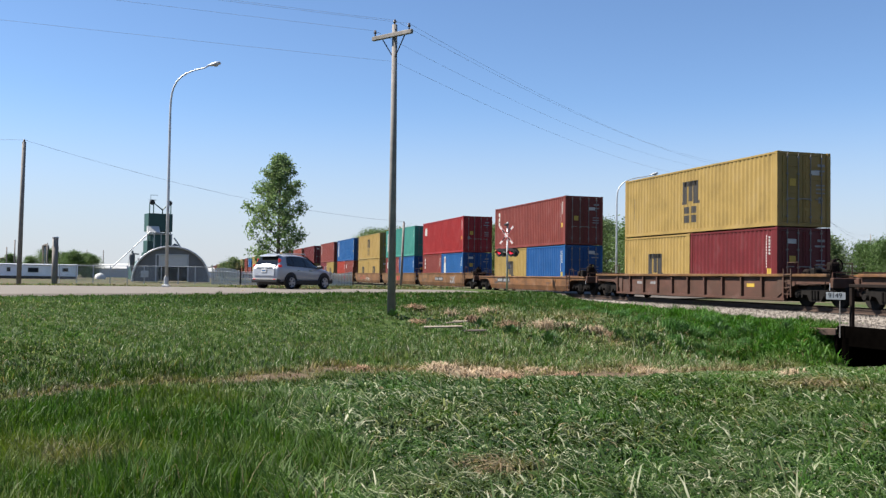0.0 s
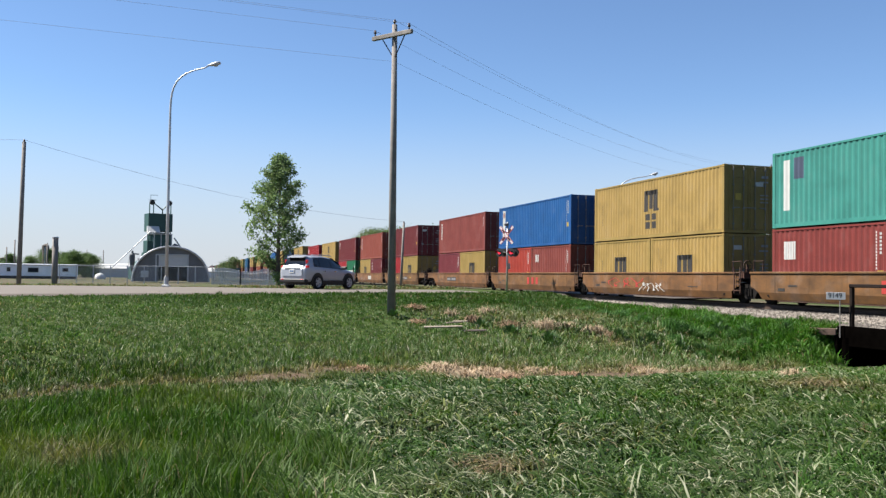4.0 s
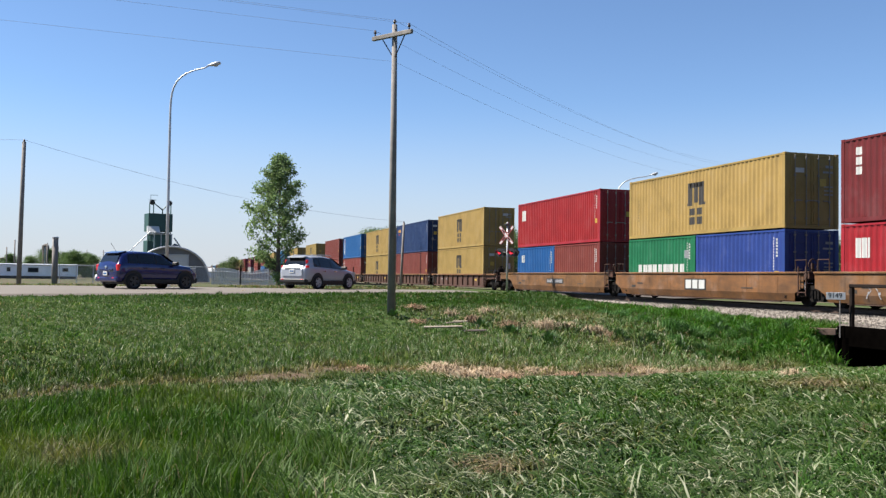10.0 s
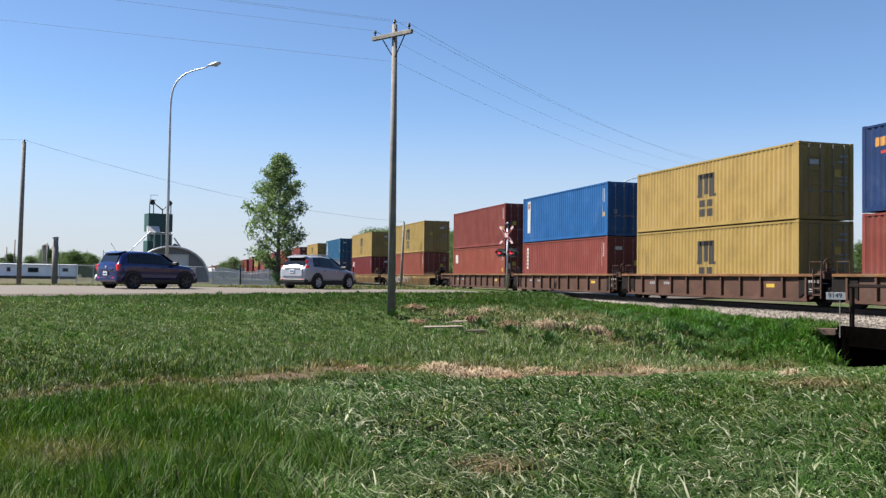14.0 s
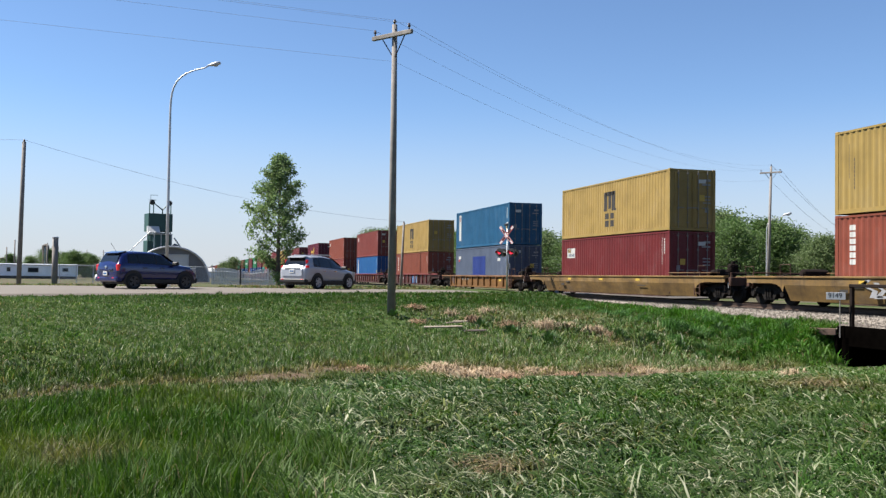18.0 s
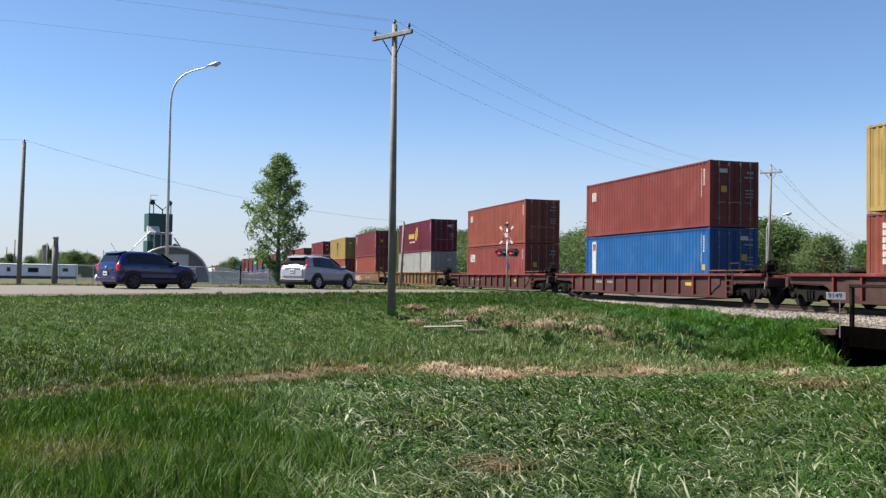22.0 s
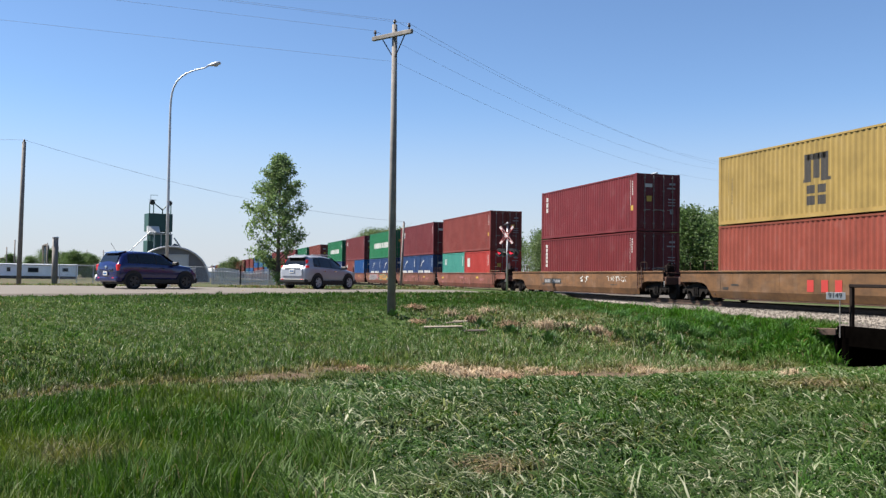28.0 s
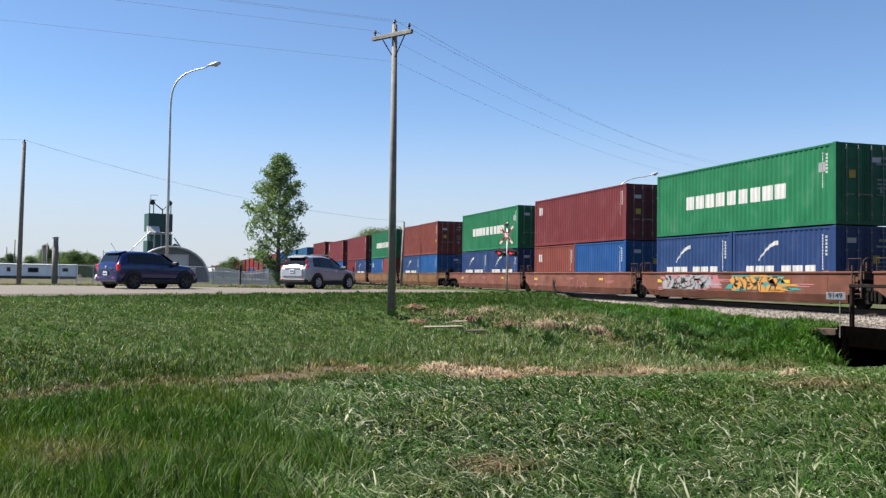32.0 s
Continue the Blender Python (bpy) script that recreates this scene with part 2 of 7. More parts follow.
DRY_SPOTS = ((-16.4, -17.6, 0.8, 1.0), (-7.1, -20.6, 0.28, 0.85), (-11.8, -13.6, 0.8, 0.6), (-8.5, -24.1, 0.5, 0.5), (-25.4, -11.8, 1.0, 0.4), (-25.2, -13.8, 0.9, 0.42), (-22.1, -12.0, 0.7, 0.4), (-26.5, -15.5, 0.9, 0.3), (-28.0, -10.5, 1.0, 0.3))


def strip_off(y):
    """How far the worn strip lies from the middle of the ditch, towards the viewing bank."""
    return np.interp(y, [-20, -15.8, -11.4, -8], [0.3, 0.7, 1.0, 1.0])


def dryness(x, y):
    """How dry the grass is, 0 to 1: the worn strip along the ditch and scattered patches."""
    x, y = np.asarray(x, float), np.asarray(y, float)
    w = (x - LANE.x) * WOB.x + (y - LANE.y) * WOB.y
    wave = 0.18 * np.sin(y * 1.7 + 1.0) + 0.12 * np.sin(y * 4.1)
    strip = np.interp(y, [-8.8, -7.2], [1.0, 0.2]) * np.exp(-((w - ditch_w(y) - strip_off(y) - 1.6 * wave) / np.interp(y, [-22, -15, -12], [0.5, 0.65, 0.9])) ** 2) * (y < -6) * np.clip(np.interp(y, [-26.5, -25, -20, -16], [0.4, 1.0, 1.05, 1.15]) + 0.4 * np.sin(y * 0.9 + 0.4) * np.sin(y * 2.7), 0, 1)
    ragged = 0.6 + 0.4 * np.sin(x * 3.1 + 2 * np.sin(y * 2.3)) * np.sin(y * 3.7 + x)
    patch = sum(k * np.exp(-(((x - a) ** 2 + (y - b) ** 2) / r ** 2)) for a, b, r, k in DRY_SPOTS) * (0.5 + ragged)
    p = np.sin(x * 0.63 + 2 * np.sin(y * 0.41)) * np.sin(y * 0.77 + 1.6 * np.sin(x * 0.53 + 1)) + 0.5 * np.sin(x * 2.3 + y * 1.9)
    loose = np.clip((p - 0.75) * 1.2, 0, 1) * np.where(w < 18, 0.5, 0.15)
    return np.clip(strip + patch + loose, 0, 1)


def grown(a, b, first):
    out, step = [], first
    while a < b:
        out.append(a)
        step *= 1.35
        a += step
    return out + [b]


def ground_sheet():
    xs = [-v for v in grown(75, 4000, 1.0)[::-1]] + list(np.arange(-74.5, 6, 0.5)) + grown(6, 1500, 1.0)
    ys = [-v for v in grown(46, 3000, 1.0)[::-1]] + list(np.arange(-45.5, 10, 0.5)) + grown(10, 3000, 1.0)
    X, Y = np.meshgrid(xs, ys)
    Z = ground_z(X, Y)
    n, k = len(xs), len(ys)
    verts = np.stack([X, Y, Z], -1).reshape(-1, 3)
    idx = np.arange(n * k).reshape(k, n)
    faces = np.stack([idx[:-1, :-1], idx[:-1, 1:], idx[1:, 1:], idx[1:, :-1]], -1).reshape(-1, 4)
    m = bpy.data.meshes.new("ground")
    m.from_pydata(verts.tolist(), [], faces.tolist())
    m.polygons.foreach_set("use_smooth", [True] * len(m.polygons))
    a = m.attributes.new("dry", "FLOAT", "POINT")
    a.data.foreach_set("value", dryness(X, Y).reshape(-1).astype(np.float32))
    a = m.attributes.new("yard", "FLOAT", "POINT")
    W = (X - LANE.x) * WOB.x + (Y - LANE.y) * WOB.y
    a.data.foreach_set("value", (np.clip((-5.0 - W) / 2.0, 0, 1) * np.clip((-6.0 - Y) / 6.0, 0.35, 1) + 0.8 * (Y > 2.5)).clip(0, 1).reshape(-1).astype(np.float32))
    mt, nt, ln, b = mat("field_soil_and_grass", 0.95)
    at = nt.new("ShaderNodeAttribute")
    at.attribute_name = "dry"
    n1 = noise_of(nt, 0.35, 6.0)
    n2 = noise_of(nt, 7.0, 6.0, 0.7)
    green = ramp(nt, n1, [(0.3, (0.026, 0.055, 0.009)), (0.7, (0.043, 0.075, 0.017))])
    green = mixed(nt, ramp(nt, n2, [(0.4, (0, 0, 0)), (0.7, (0.8, 0.8, 0.8))]), green, (0.065, 0.075, 0.028))
    straw = ramp(nt, n2, [(0.3, (0.075, 0.047, 0.033)), (0.7, (0.15, 0.108, 0.078))])
    b.inputs["Specular IOR Level"].default_value = 0.1
    yd = nt.new("ShaderNodeAttribute")
    yd.attribute_name = "yard"
    dirt = ramp(nt, n2, [(0.3, (0.065, 0.05, 0.036)), (0.7, (0.125, 0.10, 0.075))])
    weeds = noise_of(nt, 0.22, 6.0, 0.65)
    c = mixed(nt, at.outputs["Fac"], green, straw)
    patchy = mixed(nt, ramp(nt, weeds, [(0.46, (0, 0, 0)), (0.6, (1, 1, 1))]), dirt, c)
    ln.new(mixed(nt, yd.outputs["Fac"], c, patchy), b.inputs["Base Color"])
    bumped(nt, b, n2, 0.8, 0.06)
    m.materials.append(mt)
    return tagged(new("ground", m), "uneven grass field with dry straw patches and a shallow ditch", "ground", kind="structure")


ground_sheet()


def road_point(along, across, z):
    p = LANE + HEAD * along + WOB * across
    return (p.x, p.y, z)


def asphalt():
    m, nt, ln, b = mat("dusty_asphalt", 0.9)
    n1 = noise_of(nt, 0.5, 5.0)
    n2 = noise_of(nt, 30.0, 4.0, 0.7)
    c = ramp(nt, n1, [(0.3, (0.105, 0.088, 0.07)), (0.7, (0.145, 0.122, 0.098))])
    c = mixed(nt, 0.35, c, ramp(nt, n2, [(0.3, (0.05, 0.044, 0.04)), (0.7, (0.155, 0.136, 0.115))]))
    ln.new(c, b.inputs["Base Color"])
    bumped(nt, b, n2, 0.4, 0.01)
    return m


ASPHALT = asphalt()


def road():
    s = Shape()
    z_at = lambda a: float(np.interp(a, [-60, 0, 12, 20, 60], [0.2, 0.2, 0.1, 0.0, 0.0]))
    stations = list(np.arange(-120, 60, 2.0))
    for i, a in enumerate(stations):
        far = float(np.interp(a, [-120, -18, -6, 4, 60], [-16, -16, -14.5, -6.8, -6.8]))
        for across, dz in ((4.1, -0.35), (3.4, -0.02), (0, 0.0), (-3.4, 0.03), (far, -0.02), (far - 0.6, -0.35)):
            s.v.append(road_point(a, across, z_at(a) + dz))
    for i in range(len(stations) - 1):
        for k in range(5):
            s.f.append((i * 6 + k, i * 6 + k + 1, (i + 1) * 6 + k + 1, (i + 1) * 6 + k))
    tagged(part("road", s, ASPHALT), "dusty grey-tan asphalt road that crosses the tracks", "road", kind="structure")


road()

# ---- track ----
BALLAST = plain("ballast_stone", (0.27, 0.235, 0.20), 0.95, 0, 0.35, 14.0, 0.9)
# darker stone for a strip along the middle of the bed
DARK_BALLAST = plain("dark_ballast_stone", (0.035, 0.03, 0.027), 0.9, 0, 0.4, 9.0, 0.9)
TIE_WOOD = plain("creosoted_timber", (0.022, 0.018, 0.016), 0.9, 0, 0.4, 6.0, 0.4)
RAIL_STEEL = plain("rusted_rail", (0.06, 0.038, 0.028), 0.6, 0.5, 0.3, 6.0)


def shoulder_z(x, y):
    """Top of the ballast heaped over the near edge of the bridge."""
    return float(np.interp(-y, [2.6, 3.2, 4.2, 4.5], [-0.44, -0.34, -0.36, -0.46])) + 0.035 * math.sin(x * 2.1) + 0.025 * math.sin(x * 5.3 + y * 3)


def track():
    bed = Shape()
    for x0, x1 in ((-1500, 400),):
        prof = [(-2.9, -0.52), (-1.75, -0.2), (1.75, -0.2), (2.9, -0.52)]
        bed.add([(x0, y, z) for y, z in prof] + [(x1, y, z) for y, z in prof], [(0, 1, 5, 4), (1, 2, 6, 5), (2, 3, 7, 6), (4, 5, 6, 7), (3, 2, 1, 0)])
    bed_ob = tagged(part("ballast_bed", bed, BALLAST), "pale crushed stone ballast under the rails", "ballast", kind="structure")
    part("stained_ballast", Shape().box(-1500, 400, -1.62, 1.62, -0.3, -0.19), DARK_BALLAST, bed_ob, "dark ballast between the rails")
    for y in (-0.755, 0.755):
        r = Shape()
        prof = [(-0.07, -0.17), (0.07, -0.17), (0.07, -0.155), (0.012, -0.13), (0.012, -0.045), (0.037, -0.035), (0.037, 0.0), (-0.037, 0.0), (-0.037, -0.035), (-0.012, -0.045), (-0.012, -0.13), (-0.07, -0.155)]
        n = len(prof)
        r.add([(-1500, y + a, z) for a, z in prof] + [(400, y + a, z) for a, z in prof], [(i, (i + 1) % n, n + (i + 1) % n, n + i) for i in range(n)])
        tagged(part("rail", r, RAIL_STEEL), "rusted steel rail with a worn head", "rail", "rails", "structure")
    tie = Shape().cbox(-0.115, 0.115, -1.3, 1.3, -0.34, -0.172, 0.012).mesh("tie", TIE_WOOD)
    for i in range(150):
        ob = part("tie", tie, None, bed_ob, at=pose(-78 + i * 0.55, 0, 0, 0, 0, random.uniform(-0.8, 0.8)))
    far = Shape()
    for i in range(600):
        x = -78.5 - i * 0.55
        far.box(x - 0.115, x + 0.115, -1.3, 1.3, -0.34, -0.172)
    tagged(part("tie_rest", far, TIE_WOOD, bed_ob), kind="stuff")
    stones = Shape()
    rnd = random.Random(3)
    for i in range(9000):
        x = rnd.uniform(-40, -8) if i < 6500 else rnd.uniform(-75, -40)
        y = -rnd.uniform(1.6, 3.5)
        z = float(np.interp(-y, [1.25, 1.75, 2.9, 3.3], [-0.2, -0.2, -0.52, -0.54]))
        r = rnd.uniform(0.025, 0.06)
        a, b, c = (rnd.uniform(0.7, 1.3) * r for _ in range(3))
        t = rnd.uniform(0, 3)
        p = [(a * math.cos(t + k * 2.1), b * math.sin(t + k * 2.1), rnd.uniform(-0.5, 0.5) * c) for k in range(3)]
        stones.add([(x + q[0], y + q[1], z + q[2]) for q in p] + [(x, y, z + c), (x, y, z - c)], [(0, 1, 3), (1, 2, 3), (2, 0, 3), (1, 0, 4), (2, 1, 4), (0, 2, 4)])
    for i in range(1900):
        x, y = rnd.uniform(-22.6, -13.2), -rnd.uniform(2.7, 4.45)
        z = shoulder_z(x, y)
        q = rnd.uniform(0.025, 0.06)
        stones.add([(x - q, y, z), (x + q * 0.6, y - q, z), (x + q * 0.5, y + q, z), (x, y, z + q * 0.8)], [(0, 1, 3), (1, 2, 3), (2, 0, 3)])
    tagged(part("ballast_stones", stones, BALLAST, bed_ob), kind="stuff")
    edge = Shape()
    for i in range(38):
        for k in range(8):
            x, y = -22.6 + i * 0.26, -2.6 - k * 0.27
            edge.v.append((x, y, shoulder_z(x, y)))
    for i in range(37):
        for k in range(7):
            edge.f.append((i * 8 + k, i * 8 + k + 1, i * 8 + k + 9, i * 8 + k + 8))
    part("ballast_shoulder", edge, BALLAST, bed_ob, "heaped pale ballast over the bridge edge")


track()

# ---- containers ----
SPEED = 16.625
MOVING = []
MESHES = {}


def cached(key, make):
    if key not in MESHES:
        MESHES[key] = make()
    return MESHES[key]


def wall_profile(length, pitch=0.278, depth=0.036):
    """Corrugation along x: (x, how far the sheet lies back)."""
    pts, x = [(0.0, 0.0)], 0.06
    while x < length - pitch:
        pts += [(x, 0.0), (x + 0.068, depth), (x + 0.138, depth), (x + 0.206, 0.0)]
        x += pitch
    return pts + [(length, 0.0)]


def side_mesh(length, height, paint):
    def make():
        s = Shape()
        prof = wall_profile(length - 0.30)
        z0, z1 = 0.16, height - 0.085
        for x, d in prof:
            s.v += [(0.15 + x, -1.2 + d, z0), (0.15 + x, -1.2 + d, z1)]
        for i in range(len(prof) - 1):
            s.f.append((2 * i, 2 * i + 2, 2 * i + 3, 2 * i + 1))
        s.box(0.15, length - 0.15, -1.14, -1.13, z0, z1)
        return s.mesh("side_panel", PAINT[paint])
    return cached(("side", length, height, paint), make)


def frame_mesh(length, height, paint):
    def make():
        s = Shape()
        for x0 in (0.0, length - 0.16):
            for y0 in (-1.219, 1.219 - 0.16):
                s.box(x0, x0 + 0.16, y0, y0 + 0.16, 0.118, height - 0.118)
        for y0 in (-1.219, 1.219 - 0.06):
            s.box(0.15, length - 0.15, y0 + (0.008 if y0 < 0 else -0.008), y0 + 0.052, height - 0.09, height - 0.02)
            s.box(0.15, length - 0.15, y0 + (0.008 if y0 < 0 else -0.008), y0 + 0.052, 0.02, 0.17)
        for x0 in (0.03, length - 0.13):
            s.box(x0, x0 + 0.1, -1.06, 1.06, height - 0.13, height - 0.01)
            s.box(x0, x0 + 0.1, -1.06, 1.06, 0.01, 0.16)
        return s.mesh("frame", PAINT[paint])
    return cached(("frame", length, height, paint), make)


def casting_mesh(paint):
    """A steel corner block."""
    return cached(("cast", paint), lambda: Shape().cbox(0, 0.178, 0, 0.166, 0, 0.118, 0.012).mesh("corner_casting", PAINT[paint]))


def roof_mesh(length, height, paint):
    def make():
        s = Shape()
        prof = wall_profile(length - 0.2, 0.36, 0.02)
        for x, d in prof:
            s.v += [(0.1 + x, -1.18, height - 0.022 - d), (0.1 + x, 1.18, height - 0.022 - d)]
        for i in range(len(prof) - 1):
            s.f.append((2 * i, 2 * i + 2, 2 * i + 3, 2 * i + 1))
        s.box(0.1, length - 0.1, -1.15, 1.15, 0.12, 0.15)
        return s.mesh("roof_and_floor", PAINT[paint])
    return cached(("roof", length, height, paint), make)


def end_mesh(height, paint):
    def make():
        s = Shape()
        prof = wall_profile(2.12, 0.25, 0.045)
        for y, d in prof:
            s.v += [(0.04 + d, -1.06 + y, 0.15), (0.04 + d, -1.06 + y, height - 0.12)]
        for i in range(len(prof) - 1):
            s.f.append((2 * i, 2 * i + 1, 2 * i + 3, 2 * i + 2))
        return s.mesh("end_wall", PAINT[paint])
    return cached(("end", height, paint), make)


def door_mesh(height, paint):
    def make():
        s = Shape()
        z0, z1 = 0.17, height - 0.14
        s.box(-0.05, -0.012, 0.01, 1.05, z0, z1)
        n = 5
        step = (z1 - z0) / n
        for k in range(n):
            s.box(-0.012, 0.012, 0.09, 0.97, z0 + k * step + 0.09, z0 + (k + 1) * step - 0.04)
        for y in (0.012, 1.0):
            s.box(-0.012, 0.004, y, y + 0.045, z0, z1)
        return s.mesh("door", PAINT[paint])
    return cached(("door", height, paint), make)


def bar_mesh(height):
    def make():
        s = Shape().tube([(0.045, 0, 0.1), (0.045, 0, height - 0.07)], 0.017, 6)
        for z in (0.35, 1.0, height - 0.9, height - 0.25):
            s.box(0.0, 0.065, -0.045, 0.045, z, z + 0.06)
        s.box(0.04, 0.075, -0.3, 0.0, 1.05, 1.09)
        return s.mesh("locking_bar", RODS)
    return cached(("bar", height), make)


def rects(name, boxes, y=-1.226, thick=0.006):
    s = Shape()
    for x0, x1, z0, z1 in boxes:
        s.box(x0, x1, y, y + thick, z0, z1)
    return s


def painted(boxes, length):
    """Marks painted on a corrugated side: each follows the folds of the sheet."""
    prof = [(0.0, -0.019)] + [(0.15 + x, d) for x, d in wall_profile(length - 0.30)] + [(length, -0.019)]
    xs, ds = [p[0] for p in prof], [p[1] for p in prof]
    s = Shape()
    for x0, x1, z0, z1 in boxes:
        cuts = [x0] + [x for x in xs if x0 + 0.002 < x < x1 - 0.002] + [x1]
        row = []
        for x in cuts:
            y = -1.2045 + float(np.interp(x, xs, ds))
            row += [(x, y, z0), (x, y, z1)]
        s.add(row, [(2 * i, 2 * i + 2, 2 * i + 3, 2 * i + 1) for i in range(len(cuts) - 1)])
    return s


def letter_row(x0, x1, z0, z1, count, gap=0.25):
    step = (x1 - x0) / count
    return [(x0 + i * step, x0 + (i + 1 - gap) * step, z0, z1) for i in range(count)]


def letter_column(x0, x1, z0, z1, count, gap=0.35):
    step = (z1 - z0) / count
    return [(x0, x1, z1 - (i + 1 - gap) * step, z1 - i * step) for i in range(count)]


def marks_of(kind, length, height):
    """Painted marks on the long side: (name, material, boxes)."""
    L, H = length, height
    out = []
    if kind == "crest":        # dark two-line crest in the middle of the side
        c, top = L / 2 - 0.05, H - 0.58
        if H < 2.7 or L < 7:
            top = H - 0.85
        m = [(c - 0.62, c - 0.27, top - 0.9, top), (c - 0.18, c + 0.17, top - 0.9, top), (c + 0.26, c + 0.61, top - 0.9, top), (c - 0.52, c + 0.55, top - 0.22, top),
             (c - 0.72, c - 0.27, top - 1.02, top - 0.9), (c + 0.26, c + 0.78, top - 1.02, top - 0.9)]
        b = top - 1.86
        m += [(c - 0.52, c - 0.06, b + 0.42, b + 0.72), (c - 0.52, c - 0.06, b, b + 0.33), (c + 0.06, c + 0.52, b + 0.42, b + 0.72), (c + 0.06, c + 0.52, b, b + 0.33)]
        out.append(("logo", MARK_BLACK, m))
        out.append(("code_column", MARK_BLACK, letter_column(0.62, 0.69, H - 1.7, H - 0.5, 11) + letter_column(0.86, 0.92, H - 2.1, H - 1.0, 8)))
    if kind in ("threebar", "sixbar", "pstripe", "hstripe"):
        if kind == "pstripe":
            out.append(("logo_panel", MARK_WHITE, [(0.75, 1.15, H - 2.3, H - 0.25)]))
            out.append(("logo_accent", MARK_RED, [(0.80, 1.1, H - 0.75, H - 0.4)]))
        elif kind == "hstripe":
            out.append(("logo_panel", MARK_WHITE, [(0.6, 1.0, H - 2.25, H - 0.35)]))
            out.append(("patch", PAINT["greyblue"], [(1.2, 1.75, H - 1.1, H - 0.3)]))
        else:
            n = 3 if kind == "threebar" else 6
            z = H - 1.35 if kind == "threebar" else H - 1.75
            out.append(("logo", MARK_WHITE, letter_column(0.7, 0.98, z, H - 0.35, n, 0.22)))
    if kind in ("blocklogo", "smalllogo"):
        s = 0.62 if kind == "blocklogo" else 0.42
        out.append(("logo", MARK_WHITE, [(0.65, 0.65 + s * 0.4, H - 0.55 - s, H - 0.5), (0.65 + s * 0.5, 0.65 + s * 0.85, H - 0.55 - s, H - 0.5), (0.65 + s * 0.95, 0.65 + s * 1.1, H - 0.55 - s, H - 0.5)]))
    if kind == "tag":
        out.append(("logo_panel", MARK_WHITE, [(0.75, 1.75, H - 1.1, H - 0.55)]))
        out.append(("logo_accent", MARK_YELLOW, [(0.8, 1.25, H - 0.8, H - 0.58)]))
        out.append(("logo_text", MARK_BLUE, letter_row(0.85, 1.7, H - 1.02, H - 0.86, 5)))
    if kind == "words":        # one large white word
        z = H - 1.78 if H > 2.7 else 0.75
        x0, x1 = (2.5, 9.6) if L > 7 else (0.9, 5.2)
        rows = []
        step = (x1 - x0) / 9
        for i in range(9):
            a = x0 + i * step
            b2 = a + step * 0.8
            rows += [(a, b2, z, z + 0.58)]
        out.append(("lettering", MARK_WHITE, rows))
        out.append(("logo", MARK_GREY, [(L - 0.9, L - 0.55, H - 1.0, H - 0.65)]))
    if kind == "swoosh":       # white strokes and two words low on the side
        n = letter_row(0.85, 2.75, 0.62, 1.2, 3, 0.18) + letter_row(3.05, 5.1, 0.62, 1.2, 3, 0.18)
        out.append(("lettering", MARK_WHITE, n))
        out.append(("swoosh", MARK_WHITE, [(1.65 + 0.05 * i, 1.70 + 0.05 * i, 1.40 + 0.68 * math.sin(i * 0.065) - 0.004 * i, 1.46 + 0.70 * math.sin(i * 0.065)) for i in range(24)]))
    if kind == "seal":         # a word and a round sign in yellow
        out.append(("lettering", MARK_YELLOW, letter_row(4.0, 6.2, H - 1.55, H - 1.1, 4, 0.2)))
        out.append(("logo", MARK_YELLOW, [(6.45, 7.05, H - 1.75, H - 0.85), (6.7, 7.4, H - 1.45, H - 0.55)]))
        out.append(("line", MARK_WHITE, letter_row(4.2, 6.6, H - 1.95, H - 1.82, 12, 0.3)))
    if kind == "patched":
        out.append(("repaint_patch", PAINT["royal"], [(4.3, 7.2, 0.35, H - 0.7)]))
        out.append(("logo", MARK_WHITE, [(0.7, 1.15, H - 0.85, H - 0.62)]))
        out.append(("logo_accent", MARK_RED, [(0.7, 1.0, H - 1.05, H - 0.87)]))
        out.append(("label", MARK_WHITE, [(L - 2.3, L - 1.85, H - 1.1, H - 0.9)]))
    if kind == "redword":
        out.append(("lettering", MARK_RED, letter_row(0.95, 2.35, H - 1.25, H - 0.85, 4, 0.2)))
    if kind == "amberword":
        out.append(("lettering", MARK_ORANGE, letter_row(0.55, 1.75, H - 0.75, H - 0.45, 5, 0.12)))
        out.append(("line", MARK_RED, [(0.8, 1.6, H - 1.0, H - 0.9)]))
    if kind != "crest":
        x = L - 0.75
        out.append(("code_column", MARK_WHITE, letter_column(x, x + 0.07, H - 1.6, H - 0.3, 12) + letter_column(x + 0.2, x + 0.27, H - 1.1, H - 0.35, 6)))
        if kind in ("threebar", "blocklogo", "pstripe", "plaincode", "swoosh"):
            out.append(("warning_label", MARK_YELLOW, [(x + 0.12, x + 0.34, H - 1.85, H - 1.6)]))
    return out


